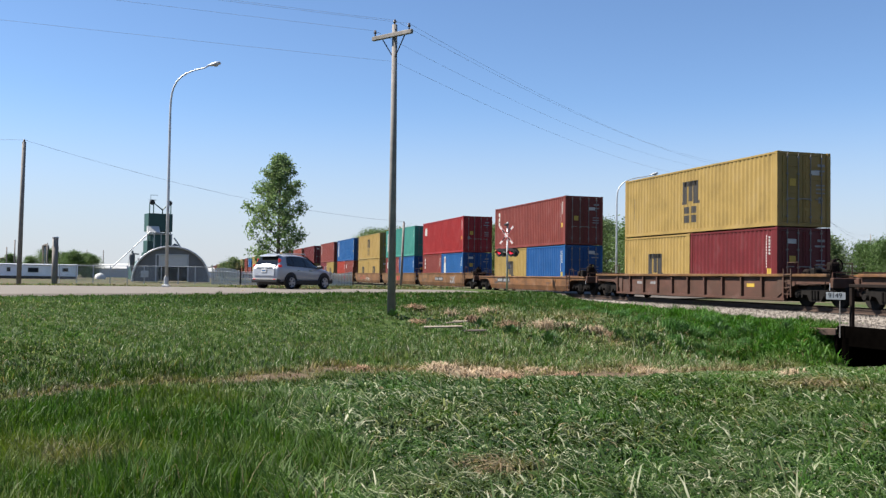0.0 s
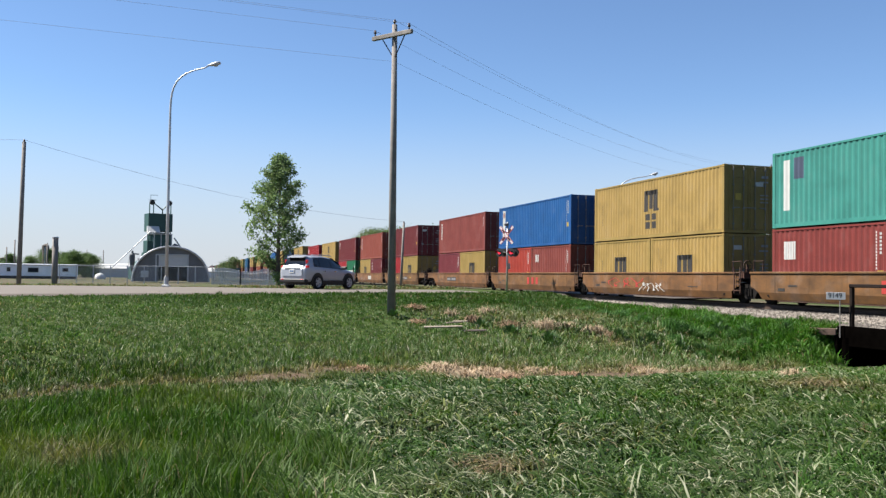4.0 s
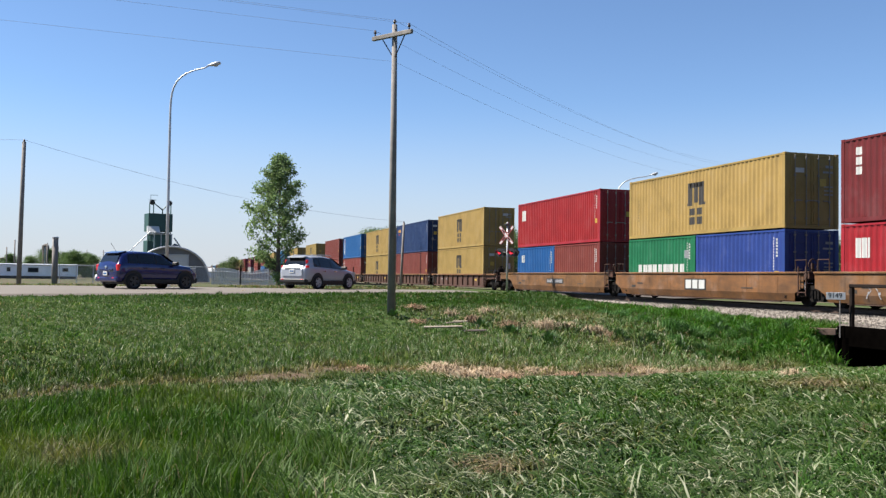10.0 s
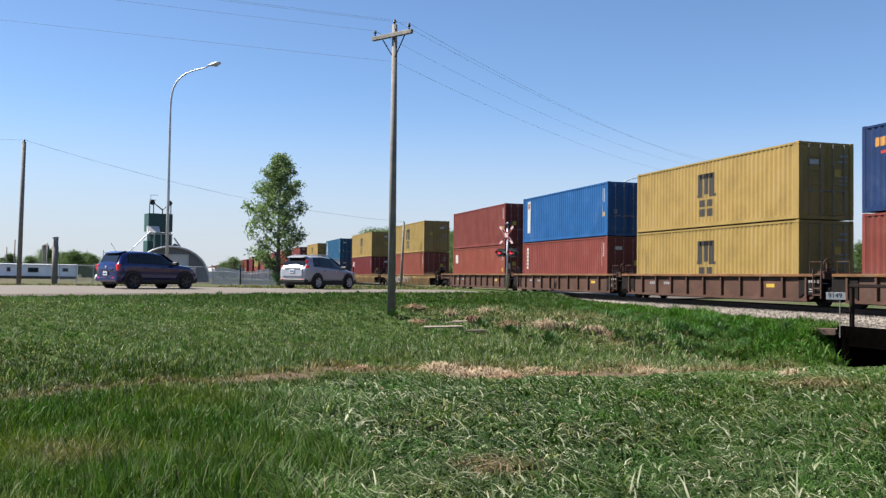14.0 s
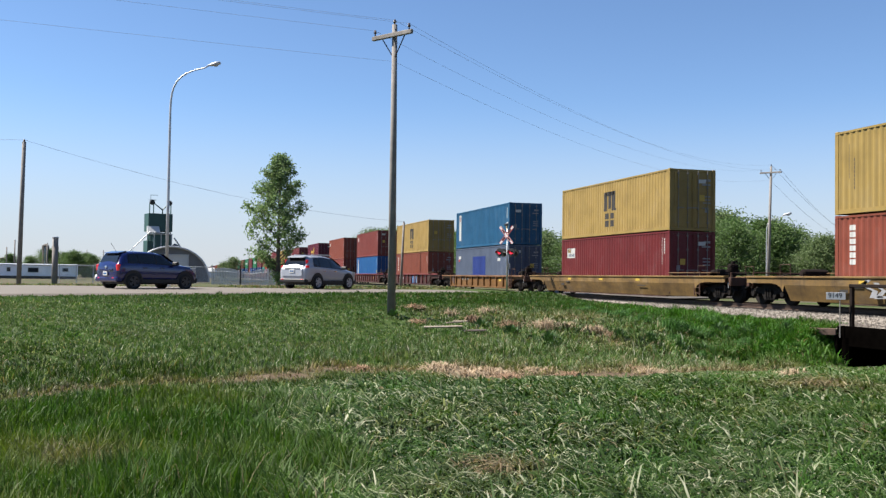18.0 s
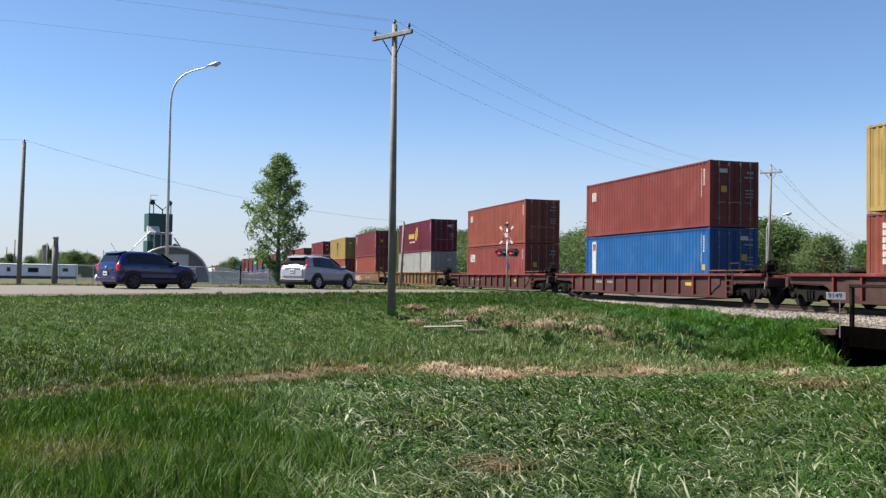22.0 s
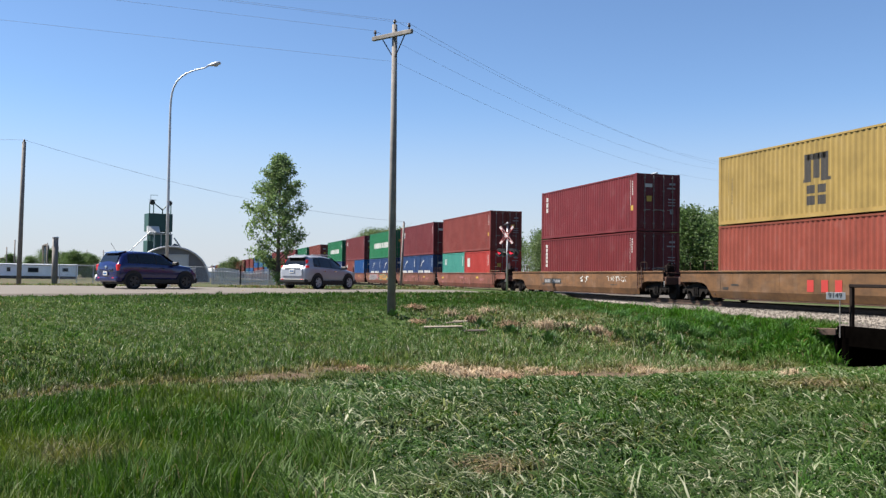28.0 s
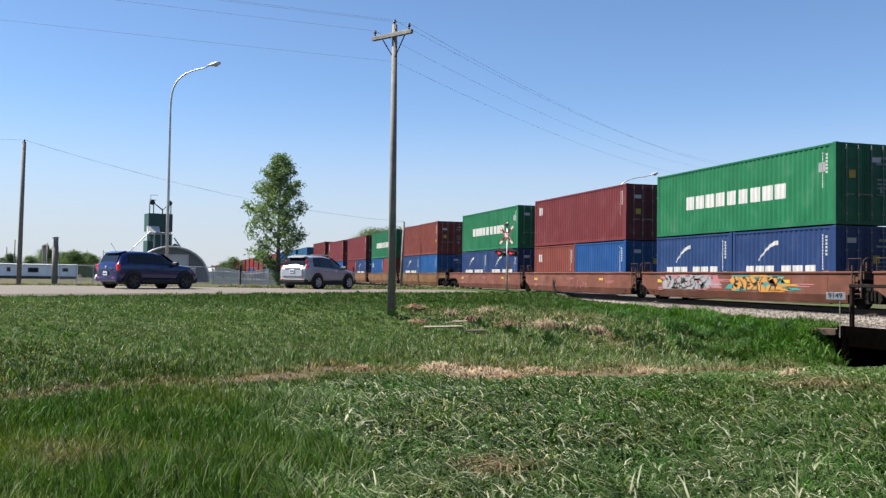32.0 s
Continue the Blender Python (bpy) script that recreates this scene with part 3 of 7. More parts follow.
def container(x, z, length, height, paint, kind, near=True, group="containers on the train", extra=""):
    name = "shipping_container"
    ob = empty(name)
    lab = "%s corrugated %s-foot container%s" % (WORDS[paint], "forty" if length > 7 else "twenty", extra or {
        "crest": " with a dark two-line crest", "words": " with white lettering", "swoosh": " with a white swoosh", "seal": " with a yellow round sign",
        "pstripe": " with a white logo panel", "redword": " with a red word"}.get(kind, " riding on a well wagon"))
    tagged(ob, lab, "container", group)
    part("frame", frame_mesh(length, height, paint), None, ob)
    side = side_mesh(length, height, paint)
    a = part("side_panel", side, None, ob)
    part("side_panel", side, None, ob, at=pose(length, 0, 0, 0, 0, 180))
    part("roof", roof_mesh(length, height, paint), None, ob)
    if near:
        for cx, cy, cz in ((a1, b1, c1) for a1 in (-0.004, length - 0.174) for b1 in (-1.223, 1.057) for c1 in (0.0, height - 0.118)):
            part("corner_casting", casting_mesh(paint), None, ob, at=pose(cx, cy, cz))
        part("end_wall", end_mesh(height, paint), None, ob)
        for s in (1, -1):
            d = part("door", door_mesh(height, paint), None, ob, at=pose(length - 0.02, 0, 0) @ Matrix.Diagonal((1, s, 1, 1)))
            for y in (0.28, 0.78):
                part("locking_bar", bar_mesh(height), None, d, at=pose(0, y, 0))
        rs = random.Random(int(-x * 10) + int(z * 7))
        label_mesh = cached("placard", lambda: Shape().box(0, 0.005, -0.14, 0.14, -0.14, 0.14).mesh("placard", MARK_YELLOW))
        if rs.random() < 0.7:
            part("placard", label_mesh, None, ob, at=pose(length - 0.004, rs.choice((-0.52, 0.5)), height * rs.uniform(0.5, 0.62)))
        if rs.random() < 0.6:
            wm = cached("white_placard", lambda: Shape().box(0, 0.005, -0.2, 0.2, -0.09, 0.09).mesh("placard", MARK_WHITE))
            part("placard", wm, None, ob, at=pose(length - 0.004, rs.choice((-0.55, 0.5)), height * rs.uniform(0.72, 0.85)))
        if rs.random() < 0.4:
            wm = cached("small_placard", lambda: Shape().box(0, 0.005, -0.09, 0.09, -0.12, 0.12).mesh("placard", MARK_GREY))
            part("placard", wm, None, ob, at=pose(length - 0.004, rs.choice((-0.75, 0.75)), height * rs.uniform(0.3, 0.45)))
        part("door_markings", cached(("doormark", height), lambda: Shape().box(0, 0.004, 0.62, 0.95, height - 0.55, height - 0.45).box(0, 0.004, 0.5, 0.95, height - 0.75, height - 0.68)
                                     .box(0, 0.004, 0.55, 0.95, height - 1.3, height - 1.25).box(0, 0.004, 0.55, 0.95, height - 1.45, height - 1.4).box(0, 0.004, 0.55, 0.95, height - 1.6, height - 1.55)
                                     .mesh("door_markings", MARK_GREY)), None, ob, at=pose(length - 0.006, 0, 0))["kind"] = "stuff"
        for nm, m, boxes in marks_of(kind, length, height):
            mesh = cached(("mark", kind, nm, length, height), lambda: painted(boxes, length).mesh(nm, m))
            mk = part(nm, mesh, None, ob)
            if nm in ("code_column", "line"):
                mk["kind"] = "stuff"
    else:
        part("end_wall", end_mesh(height, paint), None, ob)
        part("door", cached(("fardoor", height, paint), lambda: Shape().box(-0.05, 0.0, -1.06, 1.06, 0.15, height - 0.12).mesh("door", PAINT[paint])), None, ob, at=pose(length - 0.02, 0, 0))
        for nm, m, boxes in marks_of(kind, length, height):
            if nm in ("logo", "lettering", "logo_panel"):
                mesh = cached(("mark", kind, nm, length, height), lambda: painted(boxes, length).mesh(nm, m))
                part(nm, mesh, None, ob)
    MOVING.append((ob, x, z))
    return ob


# ---- well wagons ----
WELL = 12.19


def truck_meshes():
    wheel = Shape().lathe([(0.0, -0.07), (0.12, -0.075), (0.3, -0.035), (0.38, -0.055), (0.42, -0.055), (0.42, 0.05), (0.45, 0.06), (0.45, 0.08), (0.37, 0.08), (0.3, 0.03), (0.1, 0.05), (0.0, 0.05)], "y", 24).mesh("wheel", WHEEL_STEEL, True)
    side = Shape()
    side.prism([(-1.15, 0.50), (-1.05, 0.62), (-0.55, 0.66), (-0.3, 0.78), (0.3, 0.78), (0.55, 0.66), (1.05, 0.62), (1.15, 0.50), (1.05, 0.32), (0.72, 0.32), (0.66, 0.46), (0.45, 0.42), (0.3, 0.2), (-0.3, 0.2), (-0.45, 0.42), (-0.66, 0.46), (-0.72, 0.32), (-1.05, 0.32)], -0.1, 0.08)
    for k in range(3):
        side.tube([(-0.15 + 0.15 * k, -0.12, 0.3), (-0.15 + 0.15 * k, -0.12, 0.6)], 0.06, 8)
    for x in (-0.89, 0.89):
        side.lathe([(0.0, -0.2), (0.10, -0.2), (0.12, -0.14), (0.12, 0.05)], "y", 10, (x, 0, 0.42))
    sidem = side.mesh("side_frame", STEEL)
    bol = Shape().cbox(-0.2, 0.2, -0.95, 0.95, 0.5, 0.82, 0.03).tube([(-0.89, -0.8, 0.42), (-0.89, 0.8, 0.42)], 0.08, 8).tube([(0.89, -0.8, 0.42), (0.89, 0.8, 0.42)], 0.08, 8)
    return wheel, sidem, bol.mesh("bolster", STEEL)


def truck(parent, x):
    wheel, side, bol = cached("truck", truck_meshes)
    t = part("truck", bol, None, parent, "cast steel wheel truck", at=pose(x, 0, 0))
    part("side_frame", side, None, t, at=pose(0, -1.0, 0))
    part("side_frame", side, None, t, at=pose(0, 1.0, 0, 0, 0, 180))
    for dx in (-0.89, 0.89):
        part("wheel", wheel, None, t, at=pose(dx, -0.74, 0.42))
        part("wheel", wheel, None, t, at=pose(dx, 0.74, 0.42, 0, 0, 180))


def end_outline(art, e, bottom, top):
    """One end of a wagon side from the foot up: (distance beyond the well, height), cut out over the wheels."""
    if art:
        return [(0.72, bottom), (1.02, bottom + 0.16), (1.2, bottom + 0.2), (1.2, top)]
    c = e - 1.7
    return [(c - 1.34, bottom), (c - 1.27, 0.52), (c - 1.12, 0.70), (c - 0.85, 0.81), (c - 0.5, 0.845), (e - 0.75, 0.845), (e - 0.75, top)]


def side_outline(left_art, right_art, e_left, e_right, bottom, top):
    left = [(-u, z) for u, z in end_outline(left_art, e_left, bottom, top)]
    right = [(WELL + u, z) for u, z in end_outline(right_art, e_right, bottom, top)]
    return left[::-1] + right


def smooth_side(left_art, right_art, e_left, e_right, top, fold):
    """A plated side: upright above, folded inwards below, with a rolled top edge."""
    inset = (fold - 0.2) * 0.36
    y = -1.23 - inset
    s = Shape().prism(side_outline(left_art, right_art, e_left, e_right, fold, top - 0.06), y, y + 0.015)
    x0 = -(0.72 if left_art else e_left - 3.04)
    x1 = WELL + (0.72 if right_art else e_right - 3.04)
    s.add([(x0, y, fold), (x1, y, fold), (x1 - 0.12, y + inset, 0.2), (x0 + 0.12, y + inset, 0.2),
           (x0, y + 0.02, fold), (x1, y + 0.02, fold), (x1 - 0.12, y + inset + 0.02, 0.2), (x0 + 0.12, y + inset + 0.02, 0.2)],
          [(3, 2, 1, 0), (4, 5, 6, 7), (2, 3, 7, 6), (0, 4, 7, 3), (1, 2, 6, 5)])
    t0 = -(1.22 if left_art else e_left - 0.73)
    t1 = WELL + (1.22 if right_art else e_right - 0.73)
    s.cbox(t0, t1, y - 0.055, -1.25, top - 0.08, top, 0.015)
    # welded seams between the plates
    for k in range(7):
        x = 0.3 + k * (WELL - 0.6) / 6
        s.box(x - 0.02, x + 0.02, y - 0.006, y + 0.001, fold + 0.01, top - 0.09)
    return s


def wagon(x, style, left_art, right_art, near=True, tint="", e_left=3.7, e_right=3.7, lift=0.0, fold=0.48):
    smooth = style in ("amber", "ochre", "bronze", "redbrown")
    ob = empty("well_wagon")
    words = {"amber": "weathered orange-yellow smooth-sided", "ochre": "grimy yellow smooth-sided", "bronze": "dusty brown-yellow smooth-sided", "redbrown": "faded red-brown smooth-sided", "rust": "rusty brown ribbed", "ribyellow": "yellow ribbed", "ribtan": "tan ribbed", "dark": "dark red ribbed"}[style]
    tagged(ob, "%s double-stack well wagon on steel rails%s" % (words, tint), "train wagon", "wagons of the train")
    paint = WAGON_PAINT[style]
    top = 1.12 + lift
    both = ((pose(0, 0, 0), left_art, right_art, e_left, e_right), (pose(WELL, 0, 0, 0, 0, 180), right_art, left_art, e_right, e_left))
    for turn, la, ra, el, er in both:
        key = (style, la, ra, el, er, top, fold)
        if smooth:
            part("side_sill", cached(("wside",) + key, lambda: smooth_side(la, ra, el, er, top, fold).mesh("side_sill", paint)), None, ob, at=turn)
            part("bottom_flange", cached("flange", lambda: Shape().cbox(0.3, WELL - 0.3, -1.22, -1.08, 0.14, 0.19, 0.01).mesh("bottom_flange", WAGON_PAINT["rust"])), None, ob, at=turn)
            continue
        b0, b1 = 0.1 - (0.72 if la else el - 3.0), WELL - 0.1 + (0.72 if ra else er - 3.0)
        c0, c1 = -(1.25 if la else el - 0.75), WELL + (1.25 if ra else er - 0.75)

        def sheet():
            return Shape().prism(side_outline(la, ra, el, er, 0.28, top - 0.1), -1.26, -1.25).box(b0, b1, -1.36, -1.24, 0.2, 0.3).mesh("side_sheet", paint)

        def chord():
            return Shape().cbox(c0, c1, -1.40, -1.24, top - 0.11, top, 0.015).mesh("top_chord", CHORD[style])

        def rib():
            return Shape().prism([(-0.05, 0.3), (0.05, 0.3), (0.045, top - 0.13), (-0.045, top - 0.13)], -1.37, -1.26).mesh("rib", CHORD[style] if style == "dark" else paint)

        a = part("side_sheet", cached(("sheet",) + key, sheet), None, ob, at=turn)
        part("top_chord", cached(("chord",) + key, chord), None, ob, at=turn)
        if near or turn.translation.x == 0:
            n = max(11, round((b1 - b0) / 1.2))
            for k in range(n):
                part("rib", cached(("rib", style, top), rib), None, a, at=pose(b0 + 0.06 + k * (b1 - b0 - 0.12) / (n - 1), 0, 0))
    # floor and end decks
    part("well_floor", cached(("floor", style), lambda: Shape().box(-0.3, WELL + 0.3, -1.19, 1.19, 0.17, 0.3).mesh("well_floor", STEEL)), None, ob)
    for end, art in ((0, left_art), (1, right_art)):
        e = e_right if end else e_left
        reach = 1.55 if art else e - 0.4
        du = 0.0 if art else e - 3.7

        def deck():
            s = Shape().cbox(0.15, reach, -0.45, 0.45, 0.72, 1.0, 0.03)
            s.prism([(0.1, 0.3), (0.1, 1.1), (0.5, 1.1), (0.9, 1.02), (0.9, 0.75), (0.5, 0.55)], -1.3, 1.3)
            s.cbox(0.85, reach - 0.25, -1.2, 1.2, 0.96, 1.03, 0.015)
            s.cbox(0.3, reach - 0.1, -0.3, 0.3, 0.4, 0.74, 0.03)
            if not art:
                for y0 in (-1.3, 1.22):
                    s.prism([(du + 0.7, 1.0), (du + 0.7, 0.62), (du + 1.0, 0.78), (reach - 0.35, 0.82), (reach - 0.35, 1.0)], y0 + (0.06 if y0 < 0 else -0.06), y0 + (0.12 if y0 < 0 else 0.02))
                s.cbox(reach - 0.3, reach - 0.12, -1.3, 1.3, 0.7, 1.06, 0.02)
            return s.mesh("end_deck", WAGON_PAINT["dark" if style in ("dark", "redbrown") else "rust"] if not art else STEEL)

        at = pose(WELL, 0, 0) if end else pose(0, 0, 0, 0, 0, 180)
        d = part("end_deck", cached(("deck", style if not art else "", art, reach), deck), None, ob, at=at)
        if not art:
            part("draft_gear", cached("draft", lambda: Shape().cbox(0.5, 2.8, -0.55, 0.55, 0.24, 0.72, 0.05).tube([(0.9, -0.95, 0.5), (2.6, -0.95, 0.5)], 0.07, 8).mesh("draft_gear", STEEL)), None, d, at=pose(du, 0, 0))
            if e > 4.0:
                part("walkway", cached(("walkway", style, e, top), lambda: Shape().cbox(0.12, e - 1.9, -1.36, -0.75, top + 0.10, top + 0.15, 0.012).box(0.3, 0.36, -1.32, -1.26, top - 0.01, top + 0.1).box(e - 2.2, e - 2.14, -1.32, -1.26, top - 0.01, top + 0.1).mesh("walkway", WAGON_PAINT["ribtan"])), None, d, "grating walkway over the end of the well")
        if near:
            def rails():
                s = Shape()
                return s.tube([(reach - 0.35, -1.15, 0.7), (reach - 0.35, -1.15, 1.25), (reach - 0.35, 1.15, 1.25), (reach - 0.35, 1.15, 0.7)], 0.02, 6).mesh("grab_rail", WAGON_PAINT["rust"])
            part("grab_rail", cached(("grab", art, reach), rails), None, d)
            part("air_hose", cached(("hose", art, reach), lambda: Shape().tube([(reach - 0.9, -0.7, 0.95), (reach - 0.6, -0.85, 0.62), (reach - 0.2, -0.8, 0.5), (reach + 0.2, -0.6, 0.72)], 0.03, 6).mesh("air_hose", STEEL)), None, d)
            part("release_rod", cached(("rod", art, reach), lambda: Shape().tube([(reach - 0.3, -1.3, 0.62), (reach - 0.3, -1.3, 0.86), (reach - 0.28, -0.3, 0.86)], 0.015, 5).mesh("release_rod", GALV)), None, d)
            part("step", cached(("step", art, reach), lambda: Shape().tube([(reach - 0.5, -1.32, 0.95), (reach - 0.5, -1.34, 0.38), (reach - 0.1, -1.34, 0.38), (reach - 0.1, -1.32, 0.95)], 0.016, 5).mesh("step", RUSTY)), None, d)
            part("brake_cylinder", cached("cylinder", lambda: Shape().lathe([(0.0, -0.35), (0.13, -0.33), (0.15, -0.1), (0.15, 0.25), (0.08, 0.33), (0.0, 0.34)], "x", 10, (1.0, -0.85, 0.83)).tube([(0.6, -0.85, 0.83), (1.5, -0.85, 0.83)], 0.03, 5).mesh("brake_cylinder", RUSTY)), None, d, at=pose(du, 0, 0))
            loop = cached("hoop", lambda: Shape().tube([(0.6, 0, 1.05), (0.6, 0, 1.55), (1.2, 0, 1.55), (1.2, 0, 1.05)], 0.02, 6).mesh("grab_rail", WAGON_PAINT["rust"]))
            for y in (-1.2, 1.2):
                part("grab_rail", loop, None, d, at=pose(du, y, lift))

            def ladder():
                s = Shape()
                for xx in (0.0, 0.42):
                    s.box(xx, xx + 0.04, -1.4, -1.36, 0.25, 1.3)
                for k in range(4):
                    s.box(0, 0.46, -1.4, -1.375, 0.35 + 0.24 * k, 0.385 + 0.24 * k)
                return s.mesh("ladder", WAGON_PAINT["rust"])
            if art and not smooth:
                plate = cached("end_panel", lambda: Shape().cbox(0.58, 1.35, -1.32, -1.25, 0.42, 1.08, 0.02).box(0.72, 0.95, -1.326, -1.32, 0.86, 0.95).mesh("end_panel", STEEL))
                part("end_panel", plate, None, d)
                part("end_panel", plate, None, d, at=Matrix.Diagonal((1, -1, 1, 1)))
                tagged(part("panel_stencil", cached("stencil", lambda: rects("s", letter_row(0.68, 1.05, 0.88, 0.97, 3) + letter_row(1.15, 1.25, 0.88, 0.97, 1) + [(0.7, 0.95, 0.55, 0.59), (0.7, 0.9, 0.63, 0.67)], -1.332, 0.005).mesh("panel_stencil", MARK_GREY)), None, d), kind="stuff")
            part("ladder", cached("ladder", ladder), None, d, at=pose(du + 0.62 if not art else 1.0, -0.03, lift))
            if not art:
                part("air_reservoir", cached("tank", lambda: Shape().lathe([(0.0, -0.62), (0.12, -0.6), (0.17, -0.52), (0.17, 0.52), (0.12, 0.6), (0.0, 0.62)], "y", 12, (1.15, -0.3, 1.22)).box(1.05, 1.25, -0.7, -0.62, 1.0, 1.1).box(1.05, 1.25, 0.1, 0.18, 1.0, 1.1).mesh("air_reservoir", RUSTY)), None, d, at=pose(du, 0, 0))
                part("control_valve", cached("valve", lambda: Shape().cbox(1.5, 1.8, -0.95, -0.6, 1.0, 1.42, 0.05).tube([(1.65, -0.6, 1.2), (1.65, 0.5, 1.2), (2.2, 0.7, 1.05)], 0.03, 6).mesh("control_valve", STEEL)), None, d, at=pose(du, 0, 0))

                def stand():
                    s = Shape().cbox(2.5, 2.62, -0.85, -0.7, 1.0, 1.72, 0.02).cbox(2.42, 2.7, -0.98, -0.58, 1.3, 1.62, 0.04)
                    rim = [(2.74, -0.78 + 0.24 * math.cos(i * 0.4488), 1.5 + 0.24 * math.sin(i * 0.4488)) for i in range(15)]
                    s.tube(rim, 0.022, 6)
                    for i in (0, 4, 7, 11):
                        s.tube([(2.7, -0.78, 1.5), rim[i]], 0.016, 5)
                    return s.tube([(2.9, -1.2, 0.75), (2.9, -1.2, 1.5), (2.1, -1.2, 1.5), (2.1, -1.2, 1.0)], 0.02, 6).mesh("brake_stand", RUSTY)
                if end:
                    part("brake_stand", cached("stand", stand), None, d, at=pose(du, 0, 0))
                part("coupler", cached("coupler", lambda: Shape().cbox(0, 0.45, -0.12, 0.12, 0.72, 0.98, 0.03).cbox(0.35, 0.62, -0.2, 0.14, 0.68, 1.02, 0.05).tube([(0.1, -0.5, 0.75), (0.3, -0.5, 0.45), (0.6, -0.35, 0.5)], 0.03, 6).mesh("coupler", RUSTY)), None, d, at=pose(reach, 0, 0))
            else:
                def brake():
                    ring_pts = [(1.0, -0.75 + 0.2 * math.cos(i * 0.4488), 1.55 + 0.2 * math.sin(i * 0.4488)) for i in range(15)]
                    s = Shape().tube(ring_pts, 0.02, 6)
                    for i in (0, 5, 10):
                        s.tube([(1.0, -0.75, 1.55), ring_pts[i]], 0.014, 5)
                    s.box(0.94, 1.0, -0.8, -0.7, 1.0, 1.6).box(0.75, 1.1, -1.0, -0.5, 1.03, 1.3)
                    return s.mesh("brake_gear", WAGON_PAINT["rust"])
                if end:
                    part("brake_gear", cached("brake", brake), None, d)
    if right_art:
        truck(ob, WELL + 1.63)
    else:
        truck(ob, WELL + e_right - 1.7)
    if not left_art:
        truck(ob, 1.7 - e_left)
    MOVING.append((ob, x, 0.0))
    return ob


def scrawl(x0, x1, z0, z1, strokes, width, seed, y):
    """Loose painted strokes on a flat side."""
    r = random.Random(seed)
    s = Shape()
    for i in range(strokes):
        cx = x0 + (x1 - x0) * (i + 0.5) / strokes
        pts = [(cx + r.uniform(-0.5, 0.5) * (x1 - x0) / strokes * 1.3, z0 + (z1 - z0) * t) for t in (r.uniform(0, 0.15), r.uniform(0.3, 0.5), r.uniform(0.55, 0.75), r.uniform(0.85, 1))]
        for (xa, za), (xb, zb) in zip(pts, pts[1:]):
            w = width * r.uniform(0.6, 1.3)
            s.add([(xa - w, y, za), (xa + w, y, za), (xb + w, y, zb), (xb - w, y, zb)], [(0, 1, 2, 3)])
        xa, za = pts[r.randrange(4)]
        s.add([(xa, y - 0.001, za), (xa + width * 5, y - 0.001, za + 0.02), (xa + width * 4, y - 0.001, min(z1, za + 0.1)), (xa, y - 0.001, min(z1, za + 0.09))], [(0, 1, 2, 3)])
    return s


